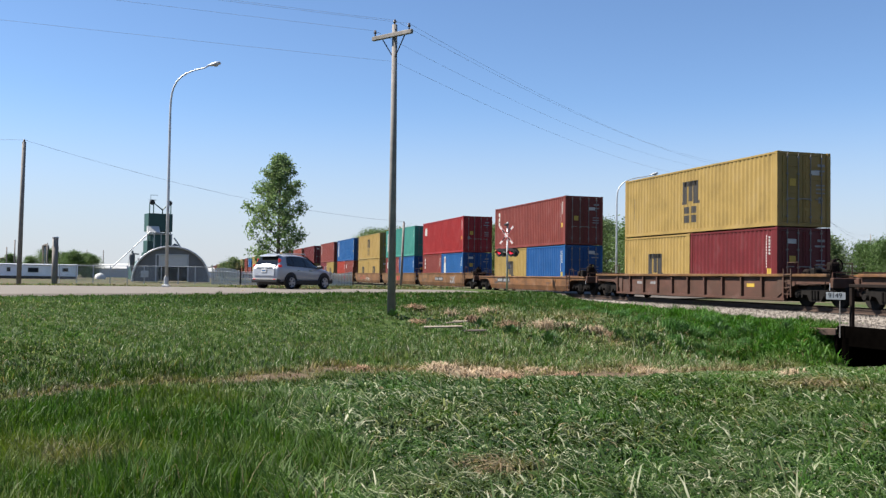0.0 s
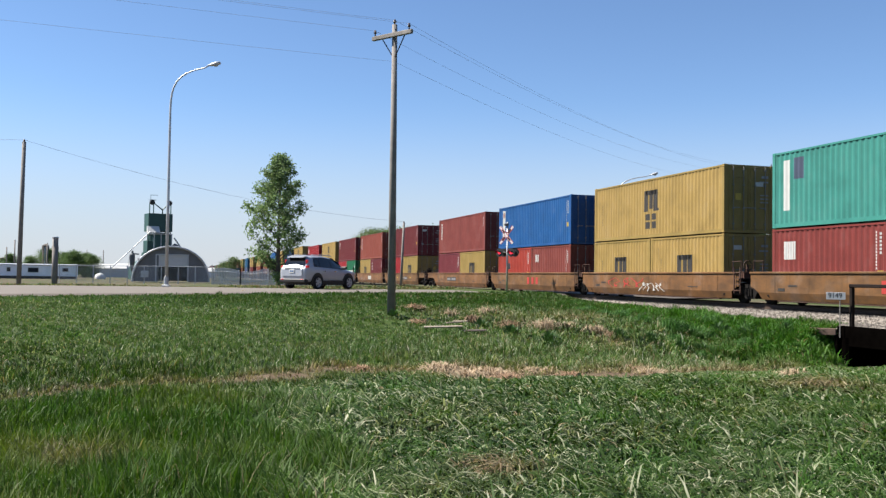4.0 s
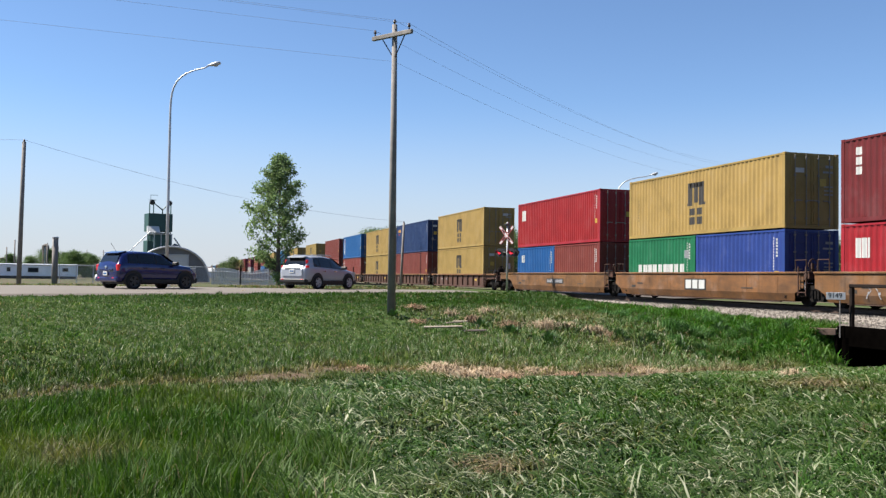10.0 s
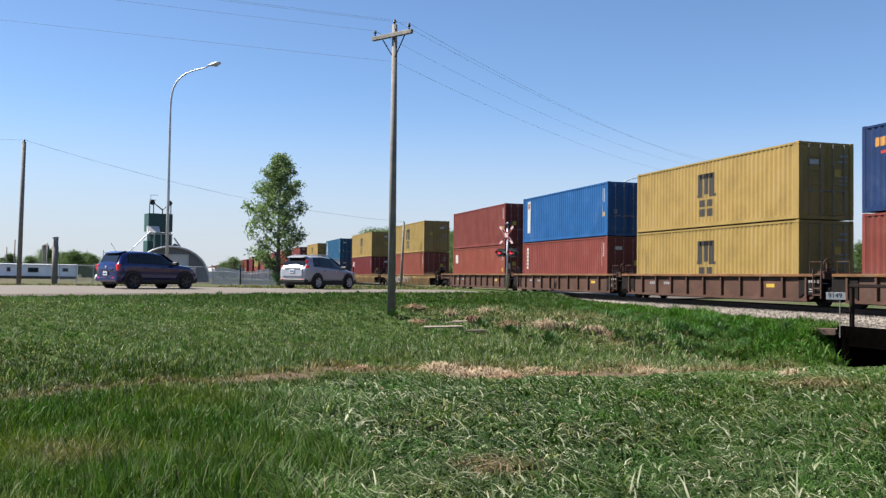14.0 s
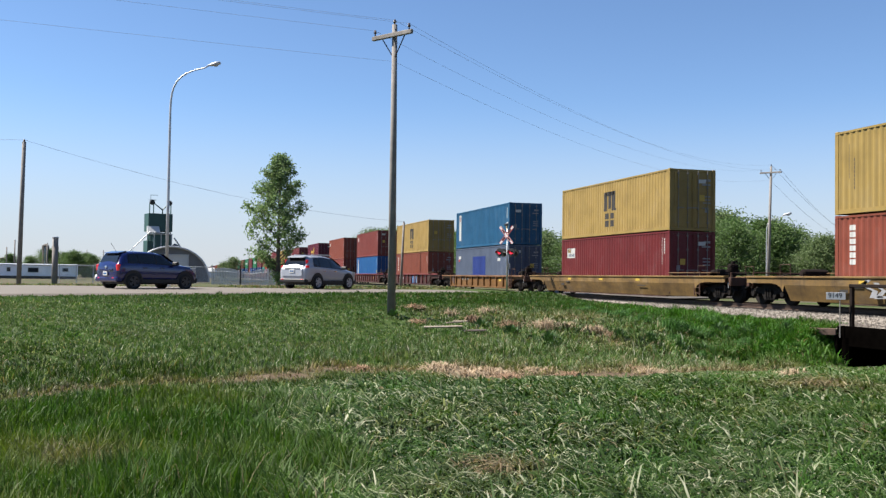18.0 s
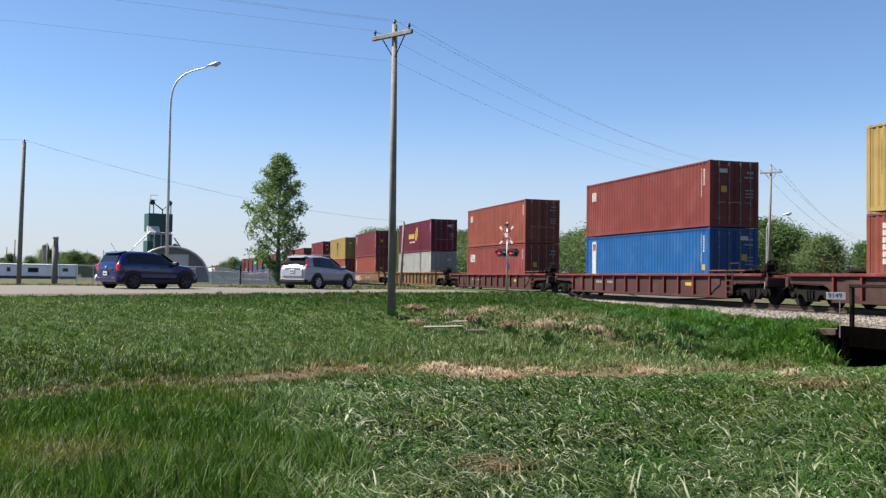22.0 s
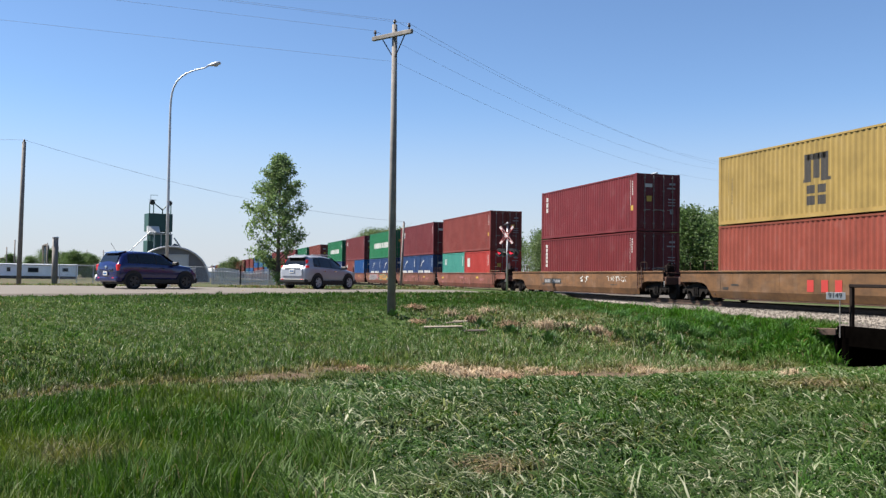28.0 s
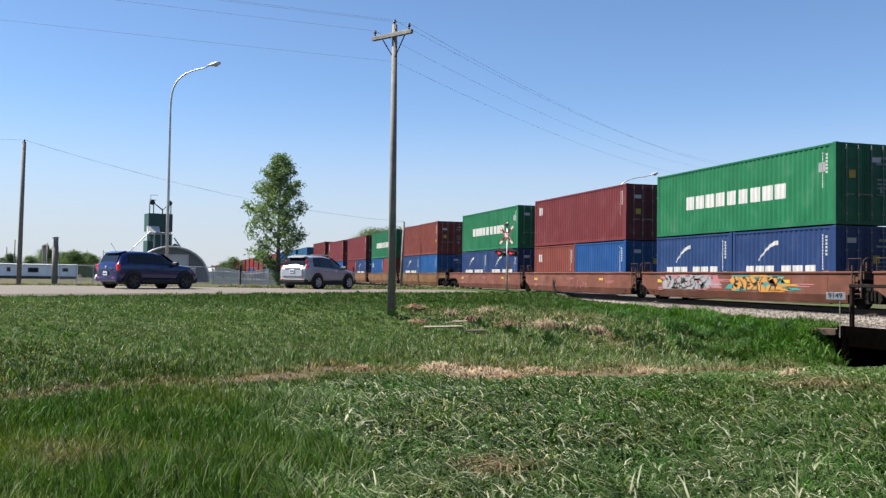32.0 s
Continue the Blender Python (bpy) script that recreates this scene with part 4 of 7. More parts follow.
def wagon_marks(ob, x, style):
    """Number boards, painted signs and graffiti on the near side of a wagon."""
    smooth = style in ("amber", "ochre", "bronze", "redbrown")
    y = (-1.45 if style == "ochre" else -1.342) if smooth else -1.268
    put = lambda name, m, boxes: part(name, rects(name, boxes, y, 0.004), m, ob)
    k = int(-x)
    if style in ("amber", "ochre", "bronze"):
        bx = {61: 0.9, 81: 4.6, 142: 3.0, 161: 6.3, 223: 5.2, 479: 7.3, 518: 0.8}.get(k)
        if bx:
            put("number_board", MARK_BLACK, [(bx, bx + 2.5, 0.62, 0.92)])
            nb = part("number_bars", rects("number_bars", letter_row(bx + 0.12, bx + 1.0, 0.68, 0.86, 4) + letter_row(bx + 1.3, bx + 2.4, 0.68, 0.86, 6), y - 0.004, 0.004), MARK_GREY, ob)
            nb["kind"] = "stuff"
        if k in (176, 192, 207):
            put("sign_board", MARK_BLACK, [(5.4, 7.1, 0.50, 0.99)])
            for bar in ((5.5, 5.95, 0.56, 0.94), (6.05, 6.45, 0.56, 0.94), (6.55, 7.0, 0.56, 0.94)):
                part("sign_bar", rects("sign_bar", [bar], y - 0.004, 0.004), MARK_WHITE, ob)
        if k in (96, 127, 498):
            put("faded_sign", MARK_RED, [(5.75, 6.1, 0.55, 0.98), (6.5, 6.85, 0.55, 0.98), (7.2, 7.55, 0.55, 0.98)])
        if k == 161:
            for i in range(4):
                put("reflector", MARK_YELLOW, [(2.0 + i * 2.6, 2.4 + i * 2.6, 0.78, 0.87)])
        if k in (325, 348):
            for i in range(3):
                put("reflector", MARK_YELLOW, [(1.4 + i * 4.0, 1.8 + i * 4.0, 0.86, 0.97)])
        if k == 111:
            part("graffiti", scrawl(2.0, 5.5, 0.5, 1.0, 6, 0.05, 3, y), MARK_RED, ob)
            part("graffiti", scrawl(5.2, 7.6, 0.35, 0.8, 6, 0.035, 4, y), MARK_WHITE, ob)
        if k == 81:
            part("graffiti", scrawl(9.2, 10.4, 0.4, 0.98, 6, 0.05, 9, y), MARK_GREY, ob)
        if k == 325:
            part("graffiti", scrawl(1.6, 4.2, 0.35, 1.0, 5, 0.10, 5, y), MARK_GREY, ob)
            part("graffiti", scrawl(5.4, 7.4, 0.3, 1.0, 5, 0.05, 6, y - 0.001), MARK_GREY, ob)
        if k == 518:
            part("graffiti", scrawl(9.3, 11.3, 0.78, 1.08, 7, 0.03, 23, y), MARK_WHITE, ob)
            part("graffiti", scrawl(6.0, 6.8, 0.72, 1.08, 2, 0.06, 24, y), MARK_WHITE, ob)
        if k == 479:
            part("graffiti", scrawl(1.0, 4.2, 0.35, 1.0, 9, 0.07, 7, y), MARK_WHITE, ob)
        if k in (176, 192, 161):
            part("graffiti", scrawl(1.2, 4.4, 0.35, 0.8, 7, 0.018, k, y), MARK_GREY, ob)
        put("small_stencil", MARK_BLACK, [(0.5, 0.9, 0.55, 0.66), (1.1, 1.6, 0.72, 0.78), (9.6, 10.4, 0.62, 0.66)])
    elif style == "redbrown":
        put("reflector", MARK_YELLOW, [(0.3, 0.8, 0.8, 0.95)])
        put("reflector", MARK_YELLOW, [(9.4, 9.9, 0.85, 0.98)])
        put("stencil", MARK_PINK, [(0.35, 0.8, 0.45, 0.5), (0.35, 0.75, 0.54, 0.59), (10.2, 11.2, 0.8, 0.84), (10.2, 11.0, 0.72, 0.76), (5.3, 6.3, 0.94, 0.98), (5.3, 6.1, 0.88, 0.91)])
        if k == 555:
            part("graffiti", scrawl(2.2, 5.0, 0.35, 1.0, 7, 0.022, 12, y), MARK_PINK, ob)
            part("graffiti", scrawl(6.6, 9.2, 0.35, 1.0, 7, 0.022, 13, y), MARK_PINK, ob)
        if k == 570:
            part("graffiti", scrawl(0.7, 5.2, 0.5, 1.16, 8, 0.34, 18, y), MARK_PINK, ob)
            part("graffiti", scrawl(0.9, 4.8, 0.5, 1.14, 8, 0.27, 14, y - 0.002), MARK_GREY, ob)
            part("graffiti", scrawl(1.0, 4.6, 0.52, 1.12, 9, 0.035, 19, y - 0.004), MARK_BLACK, ob)
            part("graffiti", scrawl(6.0, 9.6, 0.5, 1.15, 7, 0.32, 20, y), MARK_TEAL, ob)
            part("graffiti", scrawl(6.2, 9.3, 0.5, 1.15, 7, 0.25, 16, y - 0.002), MARK_ORANGE, ob)
            part("graffiti", scrawl(6.3, 9.2, 0.52, 1.1, 8, 0.035, 22, y - 0.004), MARK_BLACK, ob)
        elif k in (540, 585, 601):
            part("graffiti", scrawl(5.4, 8.0, 0.35, 0.95, 6, 0.018, k, y), MARK_PINK, ob)
    else:
        put("stencil", MARK_GREY, letter_row(1.4, 2.2, 0.72, 0.84, 4) + letter_row(2.7, 3.5, 0.72, 0.84, 5))["kind"] = "stuff"
        put("warning_plate", MARK_YELLOW, [(10.35, 10.85, 0.68, 0.82)])
        if k == 390:
            put("blue_patch", MARK_BLUE, [(6.2, 7.2, 0.32, 0.96)])
            put("blue_patch", MARK_BLUE, [(7.4, 8.45, 0.32, 0.96)])
            part("graffiti", scrawl(6.3, 8.4, 0.35, 0.95, 5, 0.03, 21, y - 0.006), MARK_WHITE, ob)


# each wagon: place of its well, kind, joined to the left and right, the upper container, the lower ones
TRAIN = [
    (-22.1, "rust", 0, 0, None, [("brown", "plaincode")]),
    (-41.7, "rust", 0, 0, ("yellow", "crest"), [("yellow", "crest"), ("darkred", "plaincode")]),
    (-61.3, "amber", 0, 0, ("brown", "threebar"), [("yellow", "crest"), ("blue", "plaincode")]),
    (-81.0, "amber", 1, 0, ("red", "blocklogo"), [("brown", "threebar"), ("blue", "pstripe")]),
    (-96.3, "amber", 1, 1, ("teal", "hstripe"), [("brown", "blocklogo"), ("blue", "pstripe")]),
    (-111.7, "amber", 1, 1, ("yellow", "crest"), [("yellow", "crest"), ("yellow", "crest")]),
    (-127.0, "amber", 1, 1, ("blue", "pstripe"), [("brightred", "plaincode"), ("brick", "smalllogo")]),
    (-142.2, "amber", 0, 1, ("brick", "sixbar"), [("maroon", "plaincode"), ("yellow", "crest")]),
    (-161.6, "amber", 1, 0, ("darkred", "plaincode"), [("red", "blocklogo"), ("yellow", "crest")]),
    (-176.9, "amber", 1, 1, ("orange", "sixbar"), [("yellow", "crest"), ("maroon", "threebar")]),
    (-192.3, "amber", 1, 1, ("darkred", "threebar"), [("red", "blocklogo"), ("green", "words")]),
    (-207.5, "amber", 1, 1, ("yellow", "crest"), [("green", "words"), ("royal", "plaincode")]),
    (-223.0, "amber", 0, 1, ("red", "blocklogo"), [("blue", "smalllogo"), ("brown", "plaincode")]),
    (-242.25, "rust", 1, 0, ("yellow", "crest"), [("yellow", "crest")]),
    (-257.8, "rust", 1, 1, ("navy", "amberword"), [("brick", "plaincode")]),
    (-273.2, "rust", 1, 1, ("yellow", "crest"), [("yellow", "crest")]),
    (-288.6, "rust", 1, 1, ("blue", "pstripe"), [("brick", "sixbar")]),
    (-304.2, "rust", 0, 1, ("brown", "plaincode"), [("orange", "blocklogo")]),
    (-325.6, "ochre", 0, 0, ("yellow", "crest"), [("orange", "sixbar")]),
    (-348.8, "ochre", 0, 0, ("yellow", "crest"), [("darkred", "tag")]),
    (-369.9, "ribyellow", 0, 0, ("steelblue", "pstripe"), [("greyblue", "patched")]),
    (-390.6, "dark", 0, 0, ("yellow", "crest"), [("orange", "sixbar")]),
    (-412.0, "dark", 0, 0, ("brown", "smalllogo"), [("blue", "pstripe")]),
    (-433.4, "dark", 0, 0, ("orange", "smalllogo"), [("brick", "tag")]),
    (-456.2, "ribtan", 0, 0, ("wine", "seal"), [("white", "redword")]),
    (-479.5, "bronze", 0, 0, ("maroon", "threebar"), [("orange", "sixbar")]),
    (-498.9, "bronze", 0, 0, ("yellow", "crest"), [("orange", "plaincode")]),
    (-518.2, "bronze", 0, 0, ("darkred", "threebar"), [("darkred", "sixbar")]),
    (-540.0, "redbrown", 1, 0, ("brown", "plaincode"), [("teal", "smalllogo"), ("brightred", "blocklogo")]),
    (-555.2, "redbrown", 1, 1, ("maroon", "tag"), [("deepblue", "swoosh"), ("deepblue", "swoosh")]),
    (-570.5, "redbrown", 1, 1, ("green", "words"), [("deepblue", "swoosh"), ("deepblue", "swoosh")]),
    (-585.8, "redbrown", 1, 1, ("maroon", "smalllogo"), [("brick", "smalllogo"), ("blue", "plaincode")]),
    (-601.0, "redbrown", 0, 1, ("green", "words"), [("deepblue", "swoosh"), ("deepblue", "swoosh")]),
    (-620.4, "amber", 1, 0, ("brown", "plaincode"), [("deepblue", "swoosh"), ("blue", "plaincode")]),
    (-635.8, "amber", 1, 1, ("green", "words"), [("blue", "smalllogo"), ("brick", "plaincode")]),
    (-651.3, "amber", 1, 1, ("maroon", "plaincode"), [("darkred", "plaincode"), ("deepblue", "swoosh")]),
    (-666.8, "amber", 1, 1, ("maroon", "threebar"), [("yellow", "crest"), ("blue", "plaincode")]),
    (-682.3, "amber", 0, 1, ("darkred", "plaincode"), [("brick", "plaincode")]),
]


# how far the longer wagons reach past their containers, left and right
REACH = {-325.6: (5.5, 5.5), -348.8: (5.2, 5.5), -369.9: (4.1, 3.7), -390.6: (4.6, 4.4), -412.0: (4.6, 4.6), -433.4: (5.0, 4.6), -456.2: (6.0, 5.2),
         -479.5: (3.6, 5.5), -498.9: (3.55, 3.6), -518.2: (5.4, 3.55), -540.0: (3.7, 4.2)}
# wells with a higher floor
HIGHER = {-41.7: 0.1, -242.25: 0.06, -518.2: 0.11}
# height of the top edge over the lowest kind
LIFT = {"amber": 0.16, "ochre": 0.0, "bronze": 0.22, "redbrown": 0.17, "rust": 0.08, "ribyellow": -0.03, "ribtan": 0.23, "dark": 0.09}


def build_train():
    for i, (x, style, la, ra, top, low) in enumerate(TRAIN):
        z = 0.32 + HIGHER.get(x, 0.0)
        el, er = REACH.get(x, (3.7, 3.7))
        lift = -0.08 if x == -61.3 else LIFT[style]
        wagon_marks(wagon(x, style, bool(la), bool(ra), True, "", el, er, lift, 0.78 if style == "ochre" else 0.48), x, style)
        if len(low) == 2:
            h = 2.591
            container(x, z, 6.058, h, *low[0])
            container(x + 6.13, z, 6.058, h, *low[1])
        else:
            h = 2.896 if i else 2.591
            container(x, z, WELL, h, *low[0])
        if top:
            container(x, z + h + 0.03, WELL, 2.896, *top)
    # the rest of the train, far off
    rnd = random.Random(11)
    x = -701.9
    tops = ["brown", "maroon", "darkred", "brick", "orange", "yellow", "green", "blue", "brown", "maroon", "red", "yellow", "brick", "steelblue"]
    for k in range(33):
        wagon(x, "amber" if k % 7 < 5 else "rust", k % 5 != 4, k % 5 != 0, near=False)
        container(x, 0.32, WELL, 2.591, rnd.choice(tops), "none", near=False)
        p = rnd.choice(tops)
        container(x, 2.941, WELL, 2.896, p, "crest" if p == "yellow" else "none", near=False)
        x -= 15.45 if k % 5 != 4 else 19.6


build_train()
for ob in bpy.data.objects:
    if ob.name.split(".")[0] in ("graffiti", "stencil", "small_stencil"):
        ob["kind"] = "stuff"


# ---- poles, lamps and wires ----
POLE_WOOD = plain("weathered_pole_wood", (0.26, 0.235, 0.215), 0.85, 0, 0.3, 3.0, 0.4)
INSULATOR = plain("brown_porcelain", (0.10, 0.06, 0.045), 0.3, 0, 0.2)
WIRE = plain("weathered_wire", (0.34, 0.35, 0.38), 0.6, 0.3, 0.1)
WHITE = plain("white_painted_metal", (0.75, 0.75, 0.73), 0.5, 0, 0.06, 3.0)
BLACK = plain("black_painted_metal", (0.015, 0.015, 0.016), 0.5, 0, 0.2)
GLASS_LAMP = plain("lamp_diffuser", (0.5, 0.5, 0.48), 0.25, 0, 0.05)
LINE_WAY = Vector((-0.68, 0.733, 0)).normalized()
ARM_WAY = Vector((0.82, 0.57, 0)).normalized()


def crossarm_pole(base, top, label, arm_z, arm_half, radius, extra=True):
    ob = empty("utility_pole", Matrix.Translation(base))
    tagged(ob, label, "utility pole", "utility poles")
    d = Vector(top) - Vector(base)
    part("pole", Shape().tube([(0, 0, -0.4), d * 0.5, d], [radius, radius * 0.8, radius * 0.6], 14), POLE_WOOD, ob, smooth=True)
    c = Vector((d.x, d.y, 0)) * (arm_z / d.z) + Vector((0, 0, arm_z)) + LINE_WAY * -0.13
    turn = Matrix.Translation(c) @ Matrix.Rotation(math.atan2(ARM_WAY.y, ARM_WAY.x), 4, "Z")
    arm = part("crossarm", Shape().cbox(-arm_half, arm_half, -0.05, 0.05, -0.06, 0.06, 0.012), POLE_WOOD, ob, at=turn)
    for s in (-1, 1):
        part("brace", Shape().tube([(s * 0.42, 0.06, -0.05), (s * 0.03, 0.10, -0.62)], 0.016, 6), STEEL, ob, at=turn)
    pin = Shape().lathe([(0.0, 0.0), (0.02, 0.0), (0.02, 0.08), (0.045, 0.09), (0.05, 0.12), (0.028, 0.135), (0.038, 0.16), (0.02, 0.185), (0.0, 0.19)], "z", 12).mesh("insulator", INSULATOR, True)
    spots = []
    for u in (-arm_half + 0.1, arm_half - 0.12):
        part("insulator", pin, None, ob, at=turn @ pose(u, 0, 0.06))
        spots.append(Vector(base) + turn @ Vector((u, 0, 0.23)))
    part("insulator", pin, None, ob, at=Matrix.Translation(d + Vector((0, 0, -0.03))))
    spots.append(Vector(base) + d + Vector((0, 0, 0.13)))
    if extra:
        part("bracket", Shape().cbox(-0.05, 0.05, -0.2, -0.1, -0.12, 0.12, 0.01), STEEL, ob, at=Matrix.Translation(d * 0.872))
    spots.append(Vector(base) + d * 0.872)
    return spots


near_spots = crossarm_pole((-25.39, -17.27, -0.14), (-25.14, -17.36, 8.12), "tall grey weathered wooden utility pole with one crossarm", 7.93, 0.76, 0.122, False)
back_spots = crossarm_pole((-60.87, 21.35, -0.45), (-60.56, 21.42, 9.95), "wooden utility pole with crossarm behind the tracks", 9.9, 0.85, 0.14, False)
far_spots = crossarm_pole((-140.0, 101.8, -0.45), (-140.0, 101.9, 10.0), "distant wooden utility pole among trees", 9.2, 0.95, 0.14, False)


def wire(a, b, sag, radius=0.0033):
    a, b = Vector(a), Vector(b)
    pts = []
    for i in range(17):
        t = i / 16
        pts.append(a.lerp(b, t) - Vector((0, 0, sag * 4 * t * (1 - t))))
    tagged(part("overhead_wire", Shape().tube(pts, radius, 5), WIRE), "thin sagging overhead wire between wooden poles", "wire", "overhead wires")


span = Vector((6.1, -44.6, 0.1))
for i, p in enumerate(near_spots):
    wire(p, p + span, 0.2)
    wire(p, back_spots[i] if i < 3 else back_spots[3] + Vector((0, 0, 0.3)), 1.3)
for i in range(3):
    wire(back_spots[i], far_spots[i], 2.0, 0.01)


def plain_pole(base, top, radius, label):
    ob = empty("wooden_pole", Matrix.Translation(base))
    tagged(ob, label, "pole", "plain wooden poles")
    d = Vector(top) - Vector(base)
    part("pole", Shape().tube([(0, 0, -0.5), d * 0.5, d], [radius, radius * 0.9, radius * 0.8], 12), POLE_WOOD, ob, smooth=True)
    part("insulator", Shape().lathe([(0, 0), (0.06, 0), (0.07, 0.1), (0.03, 0.16), (0.0, 0.18)], "z", 8), INSULATOR, ob, at=Matrix.Translation(d))
    return Vector(top) + Vector((0, 0, 0.12))


left_top = plain_pole((-63.37, -32.82, 0.05), (-63.03, -32.68, 9.2), 0.15, "tall bare wooden pole beside the road")
mid_top = plain_pole((-82.68, -2.88, -0.3), (-82.44, -2.71, 5.95), 0.13, "short dark wooden pole beside the tracks")
wire(left_top, mid_top, 0.85, 0.009)
wire(left_top, left_top + Vector((6.0, -40, 0.2)), 0.8, 0.009)
for b, h in (((-218.6, -57.2, -0.4), 8.2), ((-229, -60.5, -0.4), 6.8), ((-195.0, -47.6, -0.4), 6.9), ((-320.0, -46, -0.4), 8.6), ((-330.0, -52, -0.4), 8.9)):
    plain_pole(b, (b[0], b[1], b[2] + h), 0.16, "far wooden pole beyond the yard")


def stub_post():
    ob = empty("stub_pole", pose(-62.7, -30.62, 0.0))
    tagged(ob, "short thick grey wooden stub pole with a pale cap", "pole")
    part("pole", Shape().tube([(0, 0, -0.5), (0.03, 0.0, 3.1)], [0.185, 0.175], 14), POLE_WOOD, ob, smooth=True)
    part("cap", Shape().lathe([(0.0, 3.16), (0.2, 3.14), (0.21, 3.09), (0.19, 3.05)], "z", 14, (0.03, 0, 0)), GALV, ob)


stub_post()


def street_lamp(base, turn_z, height, reach, label, stretch=1.0):
    ob = empty("street_lamp", pose(*base, 0, 0, turn_z))
    tagged(ob, label, "street lamp", "curved street lamps")
    part("base_plate", Shape().cbox(-0.2, 0.2, -0.2, 0.2, -0.1, 0.06, 0.02).tube([(0, 0, 0.05), (0, 0, 0.5)], 0.13, 12), GALV, ob)
    straight = height * 0.74
    path, rad = [(0, 0, 0), (0, 0, straight * 0.5), (0, 0, straight)], [0.095 * stretch, 0.08 * stretch, 0.065 * stretch]
    n = 10
    for i in range(1, n + 1):
        a = math.radians(76) * i / n
        path.append((reach * 0.88 * ((1 - math.cos(a)) / (1 - math.cos(math.radians(76)))) ** 1.9, 0, straight + (height - straight - 0.15) * math.sin(a) / math.sin(math.radians(76))))
        rad.append((0.065 - 0.027 * i / n) * stretch)
    path.append((reach, 0, height))
    rad.append(0.04)
    part("mast", Shape().tube(path, rad, 12), GALV, ob, "galvanised curved mast", smooth=True)
    head = part("lamp_head", Shape().lathe([(0.0, -0.05), (0.06, -0.05), (0.12, 0.15), (0.16, 0.4), (0.13, 0.62), (0.0, 0.68)], "x", 12), GALV, ob, at=pose(reach, 0, height, 0, -14, 0) @ Matrix.Diagonal((1, 1, 0.7, 1)), smooth=True)
    part("diffuser", Shape().lathe([(0.0, -0.13), (0.1, -0.1), (0.14, 0.0), (0.12, 0.02)], "z", 12, (0.38, 0, -0.1)), GLASS_LAMP, head, smooth=True)


street_lamp((-52.32, -23.69, 0.2), 73.5, 12.3, 2.1, "tall galvanised street lamp with curved arm beside the road")
street_lamp((-70.5, 13.2, -0.4), 73.5, 10.4, 2.9, "galvanised street lamp with curved arm behind the tracks")
street_lamp((-65.6, 24.7, -0.4), 60, 6.95, 1.35, "pale thin street lamp behind the tracks", 0.62)

# ---- crossing signal ----
RED_LENS = bpy.data.materials.new("red_signal_lens")
RED_LENS.use_nodes = True
rl = RED_LENS.node_tree.nodes["Principled BSDF"]
rl.inputs["Base Color"].default_value = (0.5, 0.01, 0.02, 1)
rl.inputs["Roughness"].default_value = 0.2
rl.inputs["Emission Color"].default_value = (1.0, 0.03, 0.06, 1)
rl.inputs["Emission Strength"].default_value = 1.0
REFLECTIVE_RED = plain("sign_red", (0.5, 0.05, 0.05), 0.5, 0, 0.1)


def crossing_signal():
    ob = empty("crossing_signal", pose(-51.62, -3.9, -0.05, 0, 0, 33.5))
    tagged(ob, "railway crossing signal with white crossbuck and red lamps", "crossing signal")
    part("base", Shape().cbox(-0.25, 0.25, -0.25, 0.25, -0.4, 0.12, 0.03), plain("concrete_base", (0.4, 0.38, 0.35), 0.9, 0, 0.2), ob)
    part("mast", Shape().tube([(0, 0, 0), (0, 0, 4.3)], [0.06, 0.055], 12), GALV, ob, smooth=True)
    part("mast_cap", Shape().lathe([(0.0, 4.38), (0.05, 4.36), (0.07, 4.3), (0.06, 4.26)], "z", 12), GALV, ob)
    for s in (1, -1):
        t = pose(0, -0.1 - 0.03 * (s > 0), 3.56, 0, 47 * s, 0)
        b = part("crossbuck_board", Shape().cbox(-0.7, 0.7, -0.012, 0.012, -0.09, 0.09, 0.004), WHITE, ob, at=t)
        for z in (-0.072, 0.072):
            part("red_border", Shape().box(-0.68, 0.68, -0.0165, -0.0125, z - 0.017, z + 0.017), REFLECTIVE_RED, b)
        part("lettering", Shape().box(-0.46, -0.16, -0.0165, -0.0125, -0.045, 0.045).box(0.16, 0.46, -0.0165, -0.0125, -0.045, 0.045), BLACK, b)
    part("lamp_arm", Shape().tube([(-0.5, 0, 2.52), (0.5, 0, 2.52)], 0.035, 8), BLACK, ob)
    for face, y in ((0, -0.22), (180, 0.22)):
        for x in (-0.44, 0.44):
            z = 2.5
            h = part("lamp_head", Shape().lathe([(0.0, 0.02), (0.26, 0.02), (0.26, 0.0), (0.12, 0.0), (0.12, 0.0)], "y", 20).lathe([(0.11, 0.0), (0.11, 0.12), (0.06, 0.2), (0.0, 0.2)], "y", 14), BLACK, ob, at=pose(x, y, z, 0, 0, face), smooth=False)
            part("hood", Shape().add(
                [(0.12 * math.cos(math.radians(a)), d, 0.12 * math.sin(math.radians(a))) for d in (0.0, -0.26) for a in range(-10, 191, 20)],
                [(i, i + 1, 12 + i, 11 + i) for i in range(10)]), BLACK, h)
            part("lens", Shape().lathe([(0.0, -0.05), (0.06, -0.04), (0.095, -0.015), (0.105, 0.0)], "y", 16), RED_LENS, h, "glowing red lens")
    part("junction_box", Shape().cbox(-0.1, 0.1, 0.06, 0.2, 1.5, 1.85, 0.015), GALV, ob)
    part("bell", Shape().lathe([(0.0, 4.35), (0.14, 4.36), (0.16, 4.42), (0.08, 4.48), (0.0, 4.49)], "z", 14, (0, -0.12, -0.22)), BLACK, ob)


crossing_signal()

